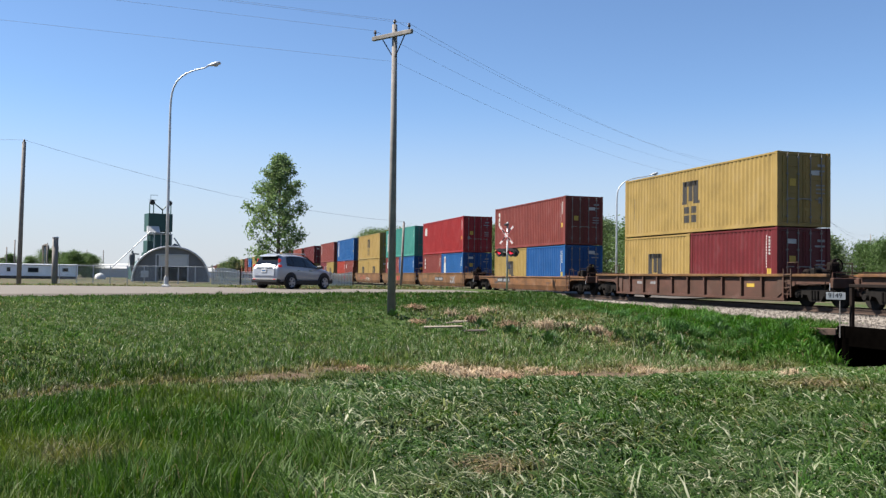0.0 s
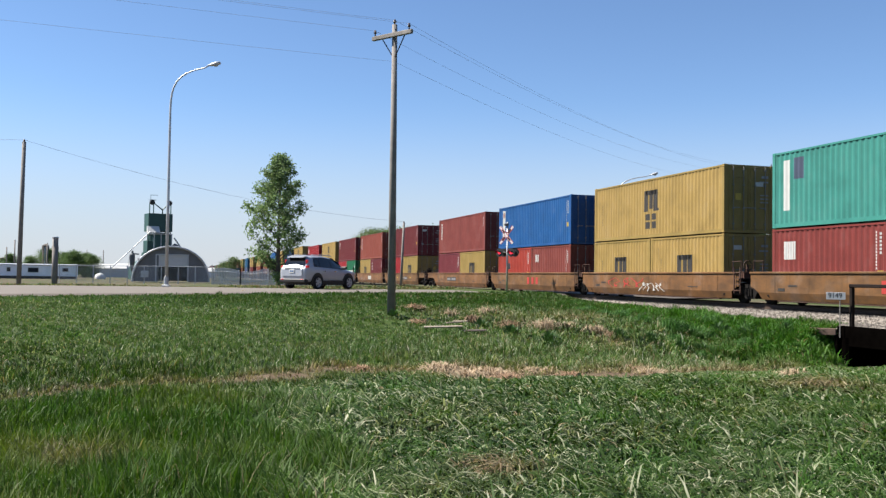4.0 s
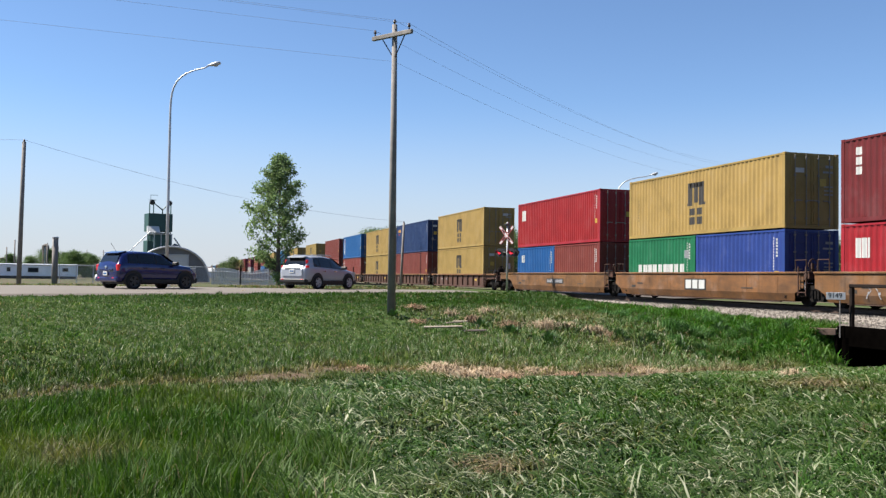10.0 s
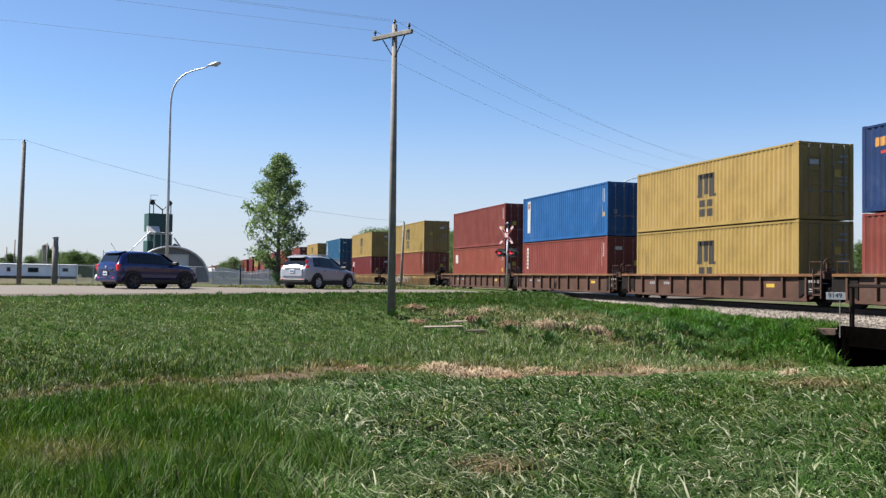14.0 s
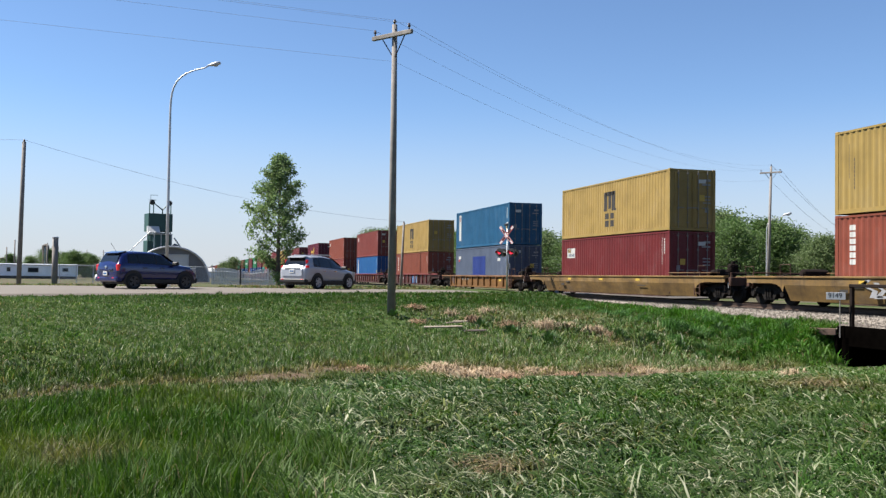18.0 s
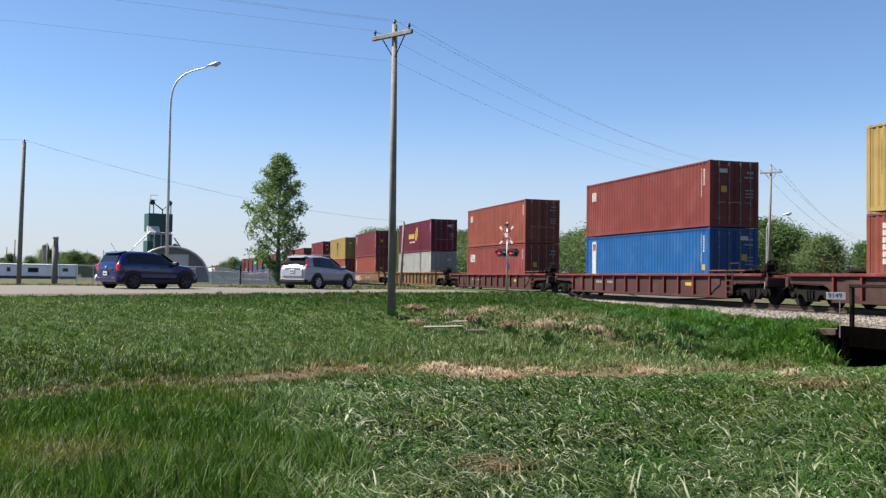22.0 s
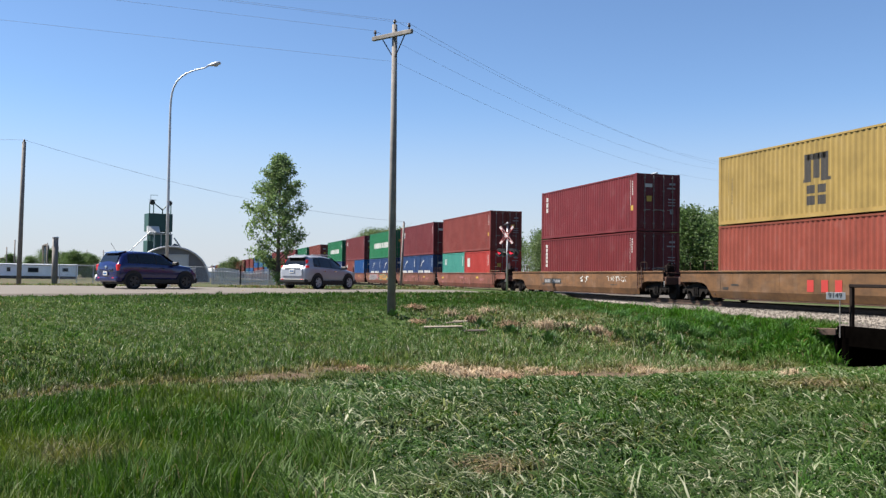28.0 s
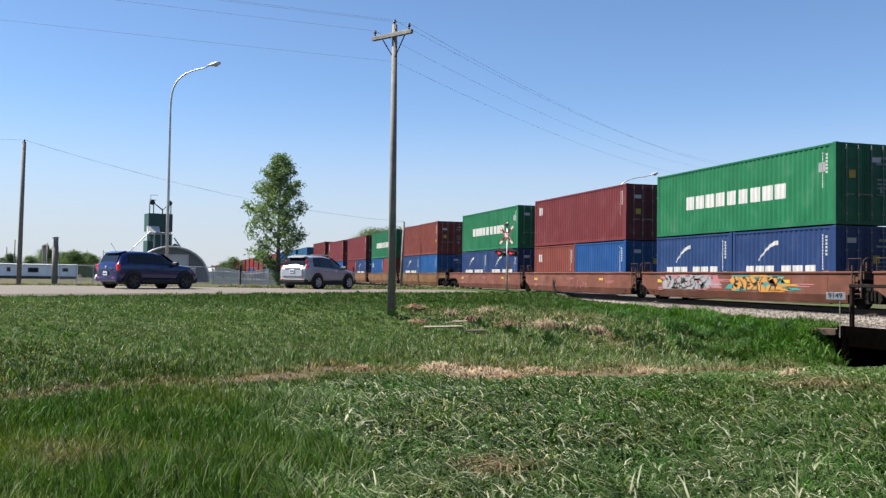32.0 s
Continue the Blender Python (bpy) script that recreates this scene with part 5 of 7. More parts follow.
# ---- timber bridge, mile sign, debris ----
BRIDGE_WOOD = plain("tarred_timber", (0.0024, 0.002, 0.0018), 1.0, 0, 0.4, 4.0, 0.4)
BRIDGE_WOOD.node_tree.nodes["Principled BSDF"].inputs["Specular IOR Level"].default_value = 0.0


def bridge():
    ob = empty("timber_bridge", pose(-22.1, 0, 0))
    tagged(ob, "low dark timber trestle bridge carrying the track over a ditch", "bridge")
    for x in (0.0, 9.0):
        for k in range(5):
            part("abutment_plank", Shape().cbox(x - 0.06, x + 0.06, -4.75, 3.6, -2.0 + k * 0.28, -1.735 + k * 0.28, 0.015), BRIDGE_WOOD, ob)
        for y in (-4.5, -2.4, 0.0, 2.4):
            part("piling", Shape().tube([(x + 0.2 * (1 if x == 0 else -1), y, -2.6), (x + 0.2 * (1 if x == 0 else -1), y, -0.7)], 0.16, 10), BRIDGE_WOOD, ob)
    for y in (-0.95, -0.55, 0.55, 0.95):
        part("stringer", Shape().cbox(-0.4, 9.4, y - 0.15, y + 0.15, -1.1, -0.73, 0.02), BRIDGE_WOOD, ob)
    for k in range(24):
        part("deck_tie", Shape().cbox(0.0 + k * 0.39, 0.22 + k * 0.39, -4.3 if k % 6 == 0 else -2.4, 2.4, -0.72, -0.565, 0.012), BRIDGE_WOOD, ob)
    for k in range(6):
        part("deck_plank", Shape().cbox(-0.2, 9.2, -4.36 + k * 0.32, -4.06 + k * 0.32, -0.56, -0.50, 0.01), BRIDGE_WOOD, ob)
    part("edge_beam", Shape().cbox(-0.15, 9.2, -4.58, -4.46, -0.95, -0.36, 0.02), BRIDGE_WOOD, ob)
    for x in (0.22, 2.6, 5.0, 7.4, 9.1):
        part("rail_post", Shape().cbox(x - 0.055, x + 0.055, -4.42, -4.31, -0.75, 0.82, 0.012), RUSTY, ob)
    part("hand_rail", Shape().cbox(0.16, 9.2, -4.44, -4.30, 0.76, 0.86, 0.015), RUSTY, ob)
    part("wing_plank", Shape().cbox(-1.45, 0.0, -0.05, 0.05, -0.64, -0.44, 0.015), plain("brown_timber", (0.15, 0.095, 0.07), 0.9, 0, 0.3, 4.0, 0.3), ob, at=pose(0.02, -4.75, 0, 0, 0, 42))


bridge()


def text_mesh(words, size):
    cu = bpy.data.curves.new("lettering", "FONT")
    cu.body = words
    cu.size = size
    cu.align_x, cu.align_y = "CENTER", "CENTER"
    cu.extrude = 0.001
    tmp = bpy.data.objects.new("lettering", cu)
    m = bpy.data.meshes.new_from_object(tmp)
    bpy.data.objects.remove(tmp)
    m.materials.append(BLACK)
    return m


def mile_sign():
    ob = empty("mile_sign", pose(-22.06, -4.79, -1.008, 0, 0, 49) @ Matrix.Diagonal((1.0, 1.06, 1.06, 1)))
    tagged(ob, "small white mile plate with black digits on a thin post", "sign")
    part("post", Shape().cbox(0.1, 0.135, -0.02, 0.015, 0.28, 1.5, 0.006), RODS, ob)
    p = part("plate", Shape().cbox(-0.25, 0.27, -0.03, -0.02, 1.33, 1.53, 0.004), plain("dusty_white_plate", (0.42, 0.44, 0.47), 0.6, 0, 0.12, 6.0), ob)
    part("lettering", text_mesh("9149", 0.19), None, p, at=pose(-0.01, -0.0335, 1.44, 90, 0, 0))


mile_sign()
STRAW = plain("dry_straw_wood", (0.33, 0.27, 0.2), 0.9, 0, 0.25, 5.0, 0.4)
# darker timber for the second plank
DARK_BOARD = plain("dark_board_timber", (0.10, 0.075, 0.06), 0.9, 0, 0.3, 5.0, 0.4)
for x, y, half, wide, turn, up, m, words in (
        (-22.75, -16.5, 0.50, 0.10, 72, 0.13, STRAW, "pale weathered plank lying flat in the grass"),
        (-22.55, -15.72, 0.34, 0.11, 74, 0.12, DARK_BOARD, "dark plank lying in the grass"),
        (-23.1, -15.9, 0.22, 0.025, 40, 0.25, STRAW, "pale broken stick lying in the straw"),
        (-23.0, -16.1, 0.25, 0.03, 105, 0.22, STRAW, "pale broken stick lying in the straw")):
    ob = part("broken_board", Shape().cbox(-half, half, -wide, wide, -0.016, 0.016, 0.005), m, at=pose(x, y, float(ground_z(x, y)) + up, 4, -2, turn))
    tagged(ob, words, "board", "broken boards")


# ---- fence, yard and buildings ----
def fence():
    a, b = Vector((-90.6, -33.5, 0)), Vector((-86.7, -19.9, 0))
    ob = empty("chain_link_fence", Matrix.Translation(a))
    tagged(ob, "galvanised chain-link fence along a yard", "fence")
    d = b - a
    n = 9
    for i in range(n + 1):
        p = d * (i / n)
        part("post", Shape().tube([(0, 0, -0.6), (0, 0, 1.6)], 0.04, 8), GALV, ob, at=Matrix.Translation(p))
    part("top_rail", Shape().tube([(0, 0, 1.55), d + Vector((0, 0, 1.55))], 0.025, 6), GALV, ob)
    mesh = Shape()
    ln = d.length
    u = d.normalized()
    k = 0
    while k * 0.16 < ln + 1.5:
        s = k * 0.16
        for e in (-1.5, 1.5):
            s0, s1 = max(0.0, min(ln, s)), max(0.0, min(ln, s + e))
            z0, z1 = (0.0, 1.5)
            if abs(s1 - s0) > 0.2:
                f0 = abs(s - s0) / 1.5
                mesh.tube([u * s0 + Vector((0, 0, z0 + 1.5 * f0)), u * s1 + Vector((0, 0, 1.5 * abs(s1 - s) / 1.5))], 0.006, 3, False)
        k += 1
    tagged(part("wire_mesh", mesh, GALV, ob), kind="stuff")
    # picket panels that lean and sag
    ob = empty("picket_fence", Matrix.Translation(b))
    tagged(ob, "sagging grey metal picket fence beside the tracks", "fence")
    e = Vector((-82.8, -7.4, 0)) - b
    n = 92
    for i in range(n):
        p = e * (i / n)
        h = 1.35 + 0.16 * math.sin(i * 0.21) - 0.1 * (i / n)
        part("picket", Shape().cbox(-0.006, 0.006, -0.055, 0.055, -0.3, h, 0.003), GALV, ob, at=Matrix.Translation(p) @ pose(0, 0, 0, 0, 0, math.degrees(math.atan2(e.y, e.x)) - 90))
    for z in (0.3, 1.05):
        part("rail", Shape().tube([e * (i / 20) + Vector((0.04, 0, z + 0.1 * math.sin(i * 0.95))) for i in range(21)], 0.03, 6), GALV, ob)
    for i in range(6):
        part("post", Shape().tube([(0, 0, -0.5), (0, 0, 1.75)], 0.05, 8), RUSTY if i % 2 else GALV, ob, at=Matrix.Translation(e * (i / 5) + Vector((0.09, 0, 0))))


fence()
CORR = plain("grey_corrugated_steel", (0.20, 0.205, 0.215), 0.65, 0.1, 0.15, 1.2)
GREEN_STEEL = plain("dark_green_cladding", (0.02, 0.085, 0.075), 0.55, 0, 0.15, 0.6)
BIN_STEEL = plain("silver_bin_steel", (0.12, 0.135, 0.145), 0.5, 0.3, 0.2, 1.0)
DARK_INSIDE = plain("dark_interior", (0.02, 0.02, 0.02), 0.9)


def quonset():
    ob = empty("quonset_hut", pose(-114.85, -23.65, -0.1, 0, 0, 1.0))
    tagged(ob, "grey steel quonset hut with arched front and pale door", "shed")
    R, H = 4.45, 4.25
    s = Shape()
    n = 28
    for ring in range(31):
        x = -14 * ring / 30
        r = 1.0 if ring % 2 == 0 else 0.988
        for i in range(n + 1):
            a = math.pi * i / n
            s.v.append((x, -R * math.cos(a) * r, H * math.sin(a) ** 0.9 * r))
    for ring in range(30):
        for i in range(n):
            k = ring * (n + 1) + i
            s.f.append((k, k + 1, k + n + 2, k + n + 1))
    part("arched_roof", s, CORR, ob, smooth=False)
    rim = Shape()
    pts = [(-0.0, -R * math.cos(math.pi * i / n), H * math.sin(math.pi * i / n) ** 0.9) for i in range(n + 1)]
    rim.tube(pts, 0.13, 8)
    part("rim", rim, GALV, ob)
    f = Shape()
    for i in range(n):
        a, b = pts[i], pts[i + 1]
        lo_a = 3.2 if -1.75 < a[1] < 2.05 and -1.75 < b[1] < 2.05 else 0.0
        f.add([(-0.3, a[1], lo_a), (-0.3, b[1], lo_a), (-0.3, b[1], b[2]), (-0.3, a[1], a[2])], [(0, 1, 2, 3)])
    part("front_wall", f, CORR, ob)
    part("door", Shape().cbox(-0.42, -0.34, -1.75, 1.9, 1.85, 3.2, 0.02), WHITE, ob, "half-raised pale roller door")
    part("door_frame", Shape().box(-0.3, -0.2, -1.85, -1.7, 0, 3.25).box(-0.3, -0.2, 1.9, 2.05, 0, 3.25).box(-0.3, -0.2, -1.85, 2.05, 3.2, 3.35), GALV, ob)
    part("back_wall", Shape().box(-14.1, -13.9, -R + 0.3, R - 0.3, 0, H * 0.7), DARK_INSIDE, ob)
    part("small_window", Shape().cbox(-0.32, -0.26, -3.5, -2.6, 0.5, 1.3, 0.02), GALV, ob)


quonset()


def grain_elevator():
    ob = empty("grain_elevator", pose(-204.6, -25.8, -1.2, 0, 0, 16.5))
    tagged(ob, "dark green grain elevator with silver bins and spouts", "grain elevator")
    part("head_house", Shape().cbox(-5, -1.5, -2.75, 2.45, 11.2, 15.1, 0.05), GREEN_STEEL, ob)
    for y in (-2.0, 1.75):
        for x in (-4.5, -2.0):
            part("leg", Shape().cbox(x - 0.14, x + 0.14, y - 0.14, y + 0.14, 0, 15.0, 0.02), GREEN_STEEL, ob)
    for y in (-2.0, 1.75):
        for e in (-0.42, 0.42):
            part("leg_casing", Shape().cbox(-2.3, -1.9, y + e - 0.075, y + e + 0.075, 0.0, 17.2, 0.03), GREEN_STEEL, ob)
        part("elevator_head", Shape().lathe([(0.0, -0.45), (0.5, -0.42), (0.6, 0.0), (0.5, 0.42), (0.0, 0.45)], "x", 14, (-1.7, y, 17.5)), BLACK, ob)
        part("spout", Shape().tube([(-1.5, y * 0.85, 17.3), (-1.5, 0.2, 15.9), (-1.5, 0.2, 15.1)], 0.13, 8), GREEN_STEEL, ob)
    part("spout_hood", Shape().prism([(-1.45, 10.9), (-0.3, 10.9), (-1.45, 12.3)], -3.1, -0.5), WHITE, ob)
    part("bin_cladding", Shape().cbox(-4.8, -1.5, -2.9, -1.5, 0, 9.2, 0.05), GREEN_STEEL, ob)
    part("platform", Shape().cbox(-2.3, -1.1, -2.6, -1.2, 17.95, 18.0, 0.02).tube([(-1.1, -2.5, 18.0), (-1.1, -2.5, 19.0), (-1.1, -1.0, 19.0)], 0.05, 6), GREEN_STEEL, ob)
    part("bin", Shape().lathe([(2.35 + (0.03 if k % 2 else 0.0), 0.36 * k) for k in range(30)] + [(2.5, 10.6), (0.6, 11.0), (0.0, 11.0)], "z", 28, (-2.6, 0.15, 0)), GREEN_STEEL, ob, "ribbed dark green steel bin")
    part("bin_ledge", Shape().lathe([(2.55, 10.5), (2.6, 10.55), (2.6, 10.7), (2.5, 10.72)], "z", 28, (-2.6, 0.15, 0)), GALV, ob)
    for y in (-1.9, -0.4, 1.9):
        part("downpipe", Shape().tube([(0.05, y, 0), (0.05, y, 10.6)], 0.09, 6), GALV, ob)
    part("side_bin", Shape().lathe([(1.0, 0), (1.0, 7.9), (0.2, 8.6), (0.0, 8.6)], "z", 16, (0.2, 2.6, 0)), BIN_STEEL, ob)
    part("shed", Shape().cbox(-6, 1.0, -5.6, -2.4, 0, 3.4, 0.03).prism([(-6, 3.4), (1, 3.4), (1, 6.6), (-6, 6.6)], -2.9, -2.4).add([(-6, -5.7, 3.3), (1.1, -5.7, 3.3), (1.1, -1.4, 6.9), (-6, -1.4, 6.9)], [(0, 1, 2, 3)]), GREEN_STEEL, ob)
    part("spout", Shape().tube([(-1.6, 2.9, 9.9), (-1.2, 4.6, 7.4), (-1.2, 4.7, 4.0)], 0.17, 8), GALV, ob)
    part("auger", Shape().tube([(0.5, -2.8, 11.0), (1.8, -11.0, 3.1), (1.8, -11.2, 1.6)], 0.11, 8), GALV, ob)
    part("auger_leg", Shape().tube([(1.4, -7.0, 0), (1.2, -7.2, 6.0)], 0.06, 6).tube([(1.4, -7.8, 0), (1.2, -7.2, 6.0)], 0.06, 6), GALV, ob)
    part("dust_cyclone", Shape().lathe([(0.12, 2.3), (0.55, 4.3), (0.55, 6.0), (0.25, 6.2), (0.2, 6.8)], "z", 12, (1.0, -6.6, 0)).tube([(1.0, -6.6, 6.2), (0.8, -5.2, 6.1)], 0.14, 6), BIN_STEEL, ob)


grain_elevator()
TRAILER_WHITE = plain("trailer_siding", (1.2, 1.2, 1.24), 0.6, 0, 0.12, 0.6)
PANE = plain("dark_window_glass", (0.03, 0.04, 0.05), 0.08, 0, 0.2)
SKIRT = plain("weathered_skirting", (0.16, 0.14, 0.12), 0.9, 0, 0.3)


def trailer(x, y, turn, length, label):
    ob = empty("mobile_home", pose(x, y, -0.42, 0, 0, turn))
    tagged(ob, label, "mobile home", "mobile homes")
    part("body", Shape().cbox(-2.0, 2.0, -length, 0, 0.5, 2.5, 0.05), TRAILER_WHITE, ob)
    part("roof", Shape().prism([(-2.15, 2.48), (2.15, 2.48), (2.15, 2.62), (0, 2.78), (-2.15, 2.62)], -length - 0.1, 0.1), GALV, ob)
    part("skirting", Shape().box(-1.9, 1.9, -length + 0.1, -0.1, -0.2, 0.5), SKIRT, ob)
    for y0, w, z0, z1 in ((-1.7, 1.1, 1.35, 2.1), (-6.8, 1.9, 1.15, 2.1), (-11.5, 0.7, 1.25, 2.1), (-16.5, 1.5, 1.3, 2.1)):
        if -y0 < length:
            wd = part("window", Shape().cbox(2.0, 2.05, y0 - w, y0, z0, z1, 0.01), WHITE, ob)
            part("pane", Shape().box(2.05, 2.056, y0 - w + 0.08, y0 - 0.08, z0 + 0.08, z1 - 0.08), PANE, wd)
    part("door", Shape().cbox(2.0, 2.06, -4.6, -3.7, 0.55, 2.3, 0.01), plain("trailer_door", (0.2, 0.2, 0.22), 0.5), ob)


trailer(-184.4, -41.2, 16.5, 19, "long white mobile home with dark skirting across the yard")


def far_sheds():
    for x, y, w, d, h, c in ((-276, -45.5, 9.0, 6, 2.6, WHITE), (-285, -38.5, 8, 6, 2.9, WHITE), (-305, -16, 6, 5, 2.2, TRAILER_WHITE)):
        ob = empty("farm_shed", pose(x, y, -0.45, 0, 0, 16.5))
        tagged(ob, "low far white metal shed with a shallow roof", "shed", "far sheds")
        part("wall", Shape().cbox(-d, 0, 0, w, 0, h, 0.05), c, ob)
        part("roof", Shape().prism([(-d - 0.3, h), (0.3, h), (-d / 2, h + 1.3)], -0.3, w + 0.3), WHITE, ob)
    ob = empty("storage_tank", pose(-192, -37.4, -0.4))
    tagged(ob, "small white domed storage tank on the yard", "tank")
    part("tank", Shape().lathe([(1.0, 0), (1.05, 0.4), (0.8, 0.9), (0.4, 1.15), (0.0, 1.2)], "z", 18), WHITE, ob, smooth=True)
    part("stand", Shape().lathe([(1.1, -0.2), (1.1, 0.05), (0.0, 0.06)], "z", 12), SKIRT, ob)
    for x, y, h, r in ((-243, -54.0, 8.2, 0.75), (-190.2, -45.6, 6.6, 0.55), (-262, -66.5, 5.0, 0.9)):
        ob = empty("silo", pose(x, y, -0.4))
        tagged(ob, "dark far grain silo rising behind trees", "silo", "far silos")
        part("shell", Shape().lathe([(r, 0), (r, h * 0.82), (r * 1.15, h * 0.83), (r * 1.15, h * 0.95), (0.2, h), (0, h)], "z", 14), SKIRT, ob)
        part("ladder", Shape().box(r, r + 0.1, -0.15, 0.15, 0, h * 0.9), GALV, ob)


far_sheds()


# ---- trees ----
def leaf_material(name, a, b, back=0.25):
    m, nt, ln, bs = mat(name, 0.6)
    geo = nt.new("ShaderNodeNewGeometry")
    c = ramp(nt, geo.outputs["Random Per Island"], [(0.0, a), (0.6, b), (1.0, tuple(v * 1.35 for v in b))])
    ln.new(c, bs.inputs["Base Color"])
    tr = nt.new("ShaderNodeBsdfTranslucent")
    ln.new(c, tr.inputs["Color"])
    mx = nt.new("ShaderNodeMixShader")
    mx.inputs[0].default_value = back
    ln.new(bs.outputs[0], mx.inputs[1])
    ln.new(tr.outputs[0], mx.inputs[2])
    ln.new(mx.outputs[0], nt["Material Output"].inputs[0])
    return m


BARK = plain("grey_bark", (0.13, 0.105, 0.085), 0.9, 0, 0.3, 5.0, 0.6)
LEAF_NEAR = leaf_material("poplar_leaves", (0.06, 0.115, 0.03), (0.15, 0.22, 0.078), 0.42)
LEAF_FAR = leaf_material("grove_leaves", (0.034, 0.072, 0.015), (0.085, 0.145, 0.036), 0.42)
LEAF_PALE = leaf_material("pale_leaves", (0.045, 0.08, 0.022), (0.12, 0.17, 0.06), 0.4)


def tree_meshes(seed, height, spread, leaves, leaf, first=0.14, material=None, peak=0.35, clump=0.17, fall=0.75):
    """A tapered trunk with limbs, and a crown of single leaf pieces round the twigs."""
    r = random.Random(seed)
    wood, tips = Shape(), []
    lean = r.uniform(-0.02, 0.02) * height
    trunk = [Vector((lean * t * t + 0.02 * height * math.sin(t * 5 + seed) * t, 0.015 * height * math.sin(t * 4 + seed * 2) * t, height * 0.96 * t)) for t in [i / 9 for i in range(10)]]
    wood.tube([trunk[0] - Vector((0, 0, 0.4))] + trunk, [height * 0.02] + [height * 0.018 * (1 - 0.93 * i / 9) for i in range(10)], 9)
    n = int(22 + height * 1.6)
    for i in range(n):
        t = first + (0.97 - first) * (i / n) ** 0.9
        k = min(8, int(t * 9))
        p = trunk[k].lerp(trunk[k + 1], t * 9 - k)
        a = i * 2.4 + r.uniform(-0.5, 0.5)
        prof = (t / peak) ** 0.6 if t < peak else ((1 - t) / (1 - peak)) ** fall
        ln = spread * max(0.12, prof) * r.uniform(0.65, 1.12)
        up = r.uniform(0.25, 0.75)
        d = Vector((math.cos(a), math.sin(a), up)).normalized()
        q = p + d * ln * 0.5 + Vector((0, 0, -0.02 * ln))
        e = p + d * ln + Vector((0, 0, 0.10 * ln))
        w = height * 0.0055 * (1.05 - t)
        wood.tube([p, q, e], [w + 0.012, w * 0.6 + 0.008, 0.006], 5)
        tips += [(p.lerp(q, 0.75), 0.55), (q, 0.8), (q.lerp(e, 0.5), 1.0), (e, 1.0)]
        for _ in range(3):
            u = r.uniform(0.35, 0.95)
            b = p.lerp(e, u)
            f = b + Vector((r.uniform(-1, 1), r.uniform(-1, 1), r.uniform(-0.2, 0.9))).normalized() * ln * 0.34
            wood.tube([b, f], [0.014, 0.005], 4)
            tips += [(f, 1.0), (b.lerp(f, 0.6), 0.9)]
    crown = Shape()
    rad = spread * clump
    for _ in range(leaves):
        c, wgt = tips[r.randrange(len(tips))]
        p = c + Vector((r.gauss(0, 1), r.gauss(0, 1), r.gauss(0, 0.8))) * rad * wgt
        s = leaf * r.uniform(0.6, 1.3)
        u = Vector((r.gauss(0, 1), r.gauss(0, 1), r.gauss(0, 0.7))).normalized()
        v = u.orthogonal().normalized()
        v.rotate(Matrix.Rotation(r.uniform(0, 6.28), 3, u))
        w = u.cross(v) * 0.6
        crown.add([p - v * s * 0.5, p + w * s * 0.45 + u * s * 0.12, p + v * s * 0.55, p - w * s * 0.45 + u * s * 0.12], [(0, 1, 2, 3)])
    return wood.mesh("trunk", BARK, True), crown.mesh("crown", material or LEAF_FAR)


def tree(meshes, m, label, group):
    ob = empty("tree", m)
    tagged(ob, label, "tree", group)
    part("trunk", meshes[0], None, ob)
    part("crown", meshes[1], None, ob, "dense leafy crown with gaps")
    return ob


tree(tree_meshes(4, 9.7, 2.95, 12500, 0.19, 0.05, LEAF_NEAR, 0.28, 0.07, 0.72), pose(-62.7, -16.45, -0.05, 0, 0, 40), "young green poplar with an airy upright crown", "yard trees")
kinds = [tree_meshes(20 + i, 10.0, 3.1 + 0.4 * (i % 3), 11000, 0.25, 0.06, LEAF_FAR if i != 2 else LEAF_PALE, 0.4) for i in range(5)]
rnd = random.Random(8)
for k in range(66):
    x = -50 - k * 5.0 + rnd.uniform(-1.5, 1.5) if k < 48 else -46 - (k - 48) * 3.4
    y = 34 + rnd.uniform(-4, 7) + (6 if x > -75 else 0) + (9 if k >= 48 else 0)
    d = -0.9588 * x + 0.284 * (y + 23.27)
    px = (0.284 * x + 0.9588 * (y + 23.27)) / d
    top = float(np.interp(px, [-0.07, 0.0, 0.1, 0.19, 0.26, 0.29, 0.36, 0.45, 0.52], [0.052, 0.054, 0.062, 0.07, 0.083, 0.088, 0.077, 0.058, 0.05])) * d + 1.0
    h = max(4.0, top * rnd.uniform(0.82, 1.05)) / 10.0
    i = rnd.choice((0, 1, 2, 2, 3, 4))
    ob = tree(kinds[i], pose(x, y, -0.55, 0, 0, rnd.uniform(0, 360)) @ Matrix.Diagonal((h * 1.4, h * 1.4, h, 1)), "pale green budding tree in a grove" if i == 2 else "leafy green tree in a grove behind the tracks", "grove trees")
for k in range(11):
    h = rnd.uniform(0.42, 0.58)
    tree(kinds[(0, 1, 3, 4)[k % 4]], pose(-66 - k * 3.6, 40 + rnd.uniform(-3, 5), -0.55, 0, 0, rnd.uniform(0, 360)) @ Matrix.Diagonal((h * 1.3, h * 1.3, h, 1)), "leafy green tree in a grove behind the tracks", "grove trees")
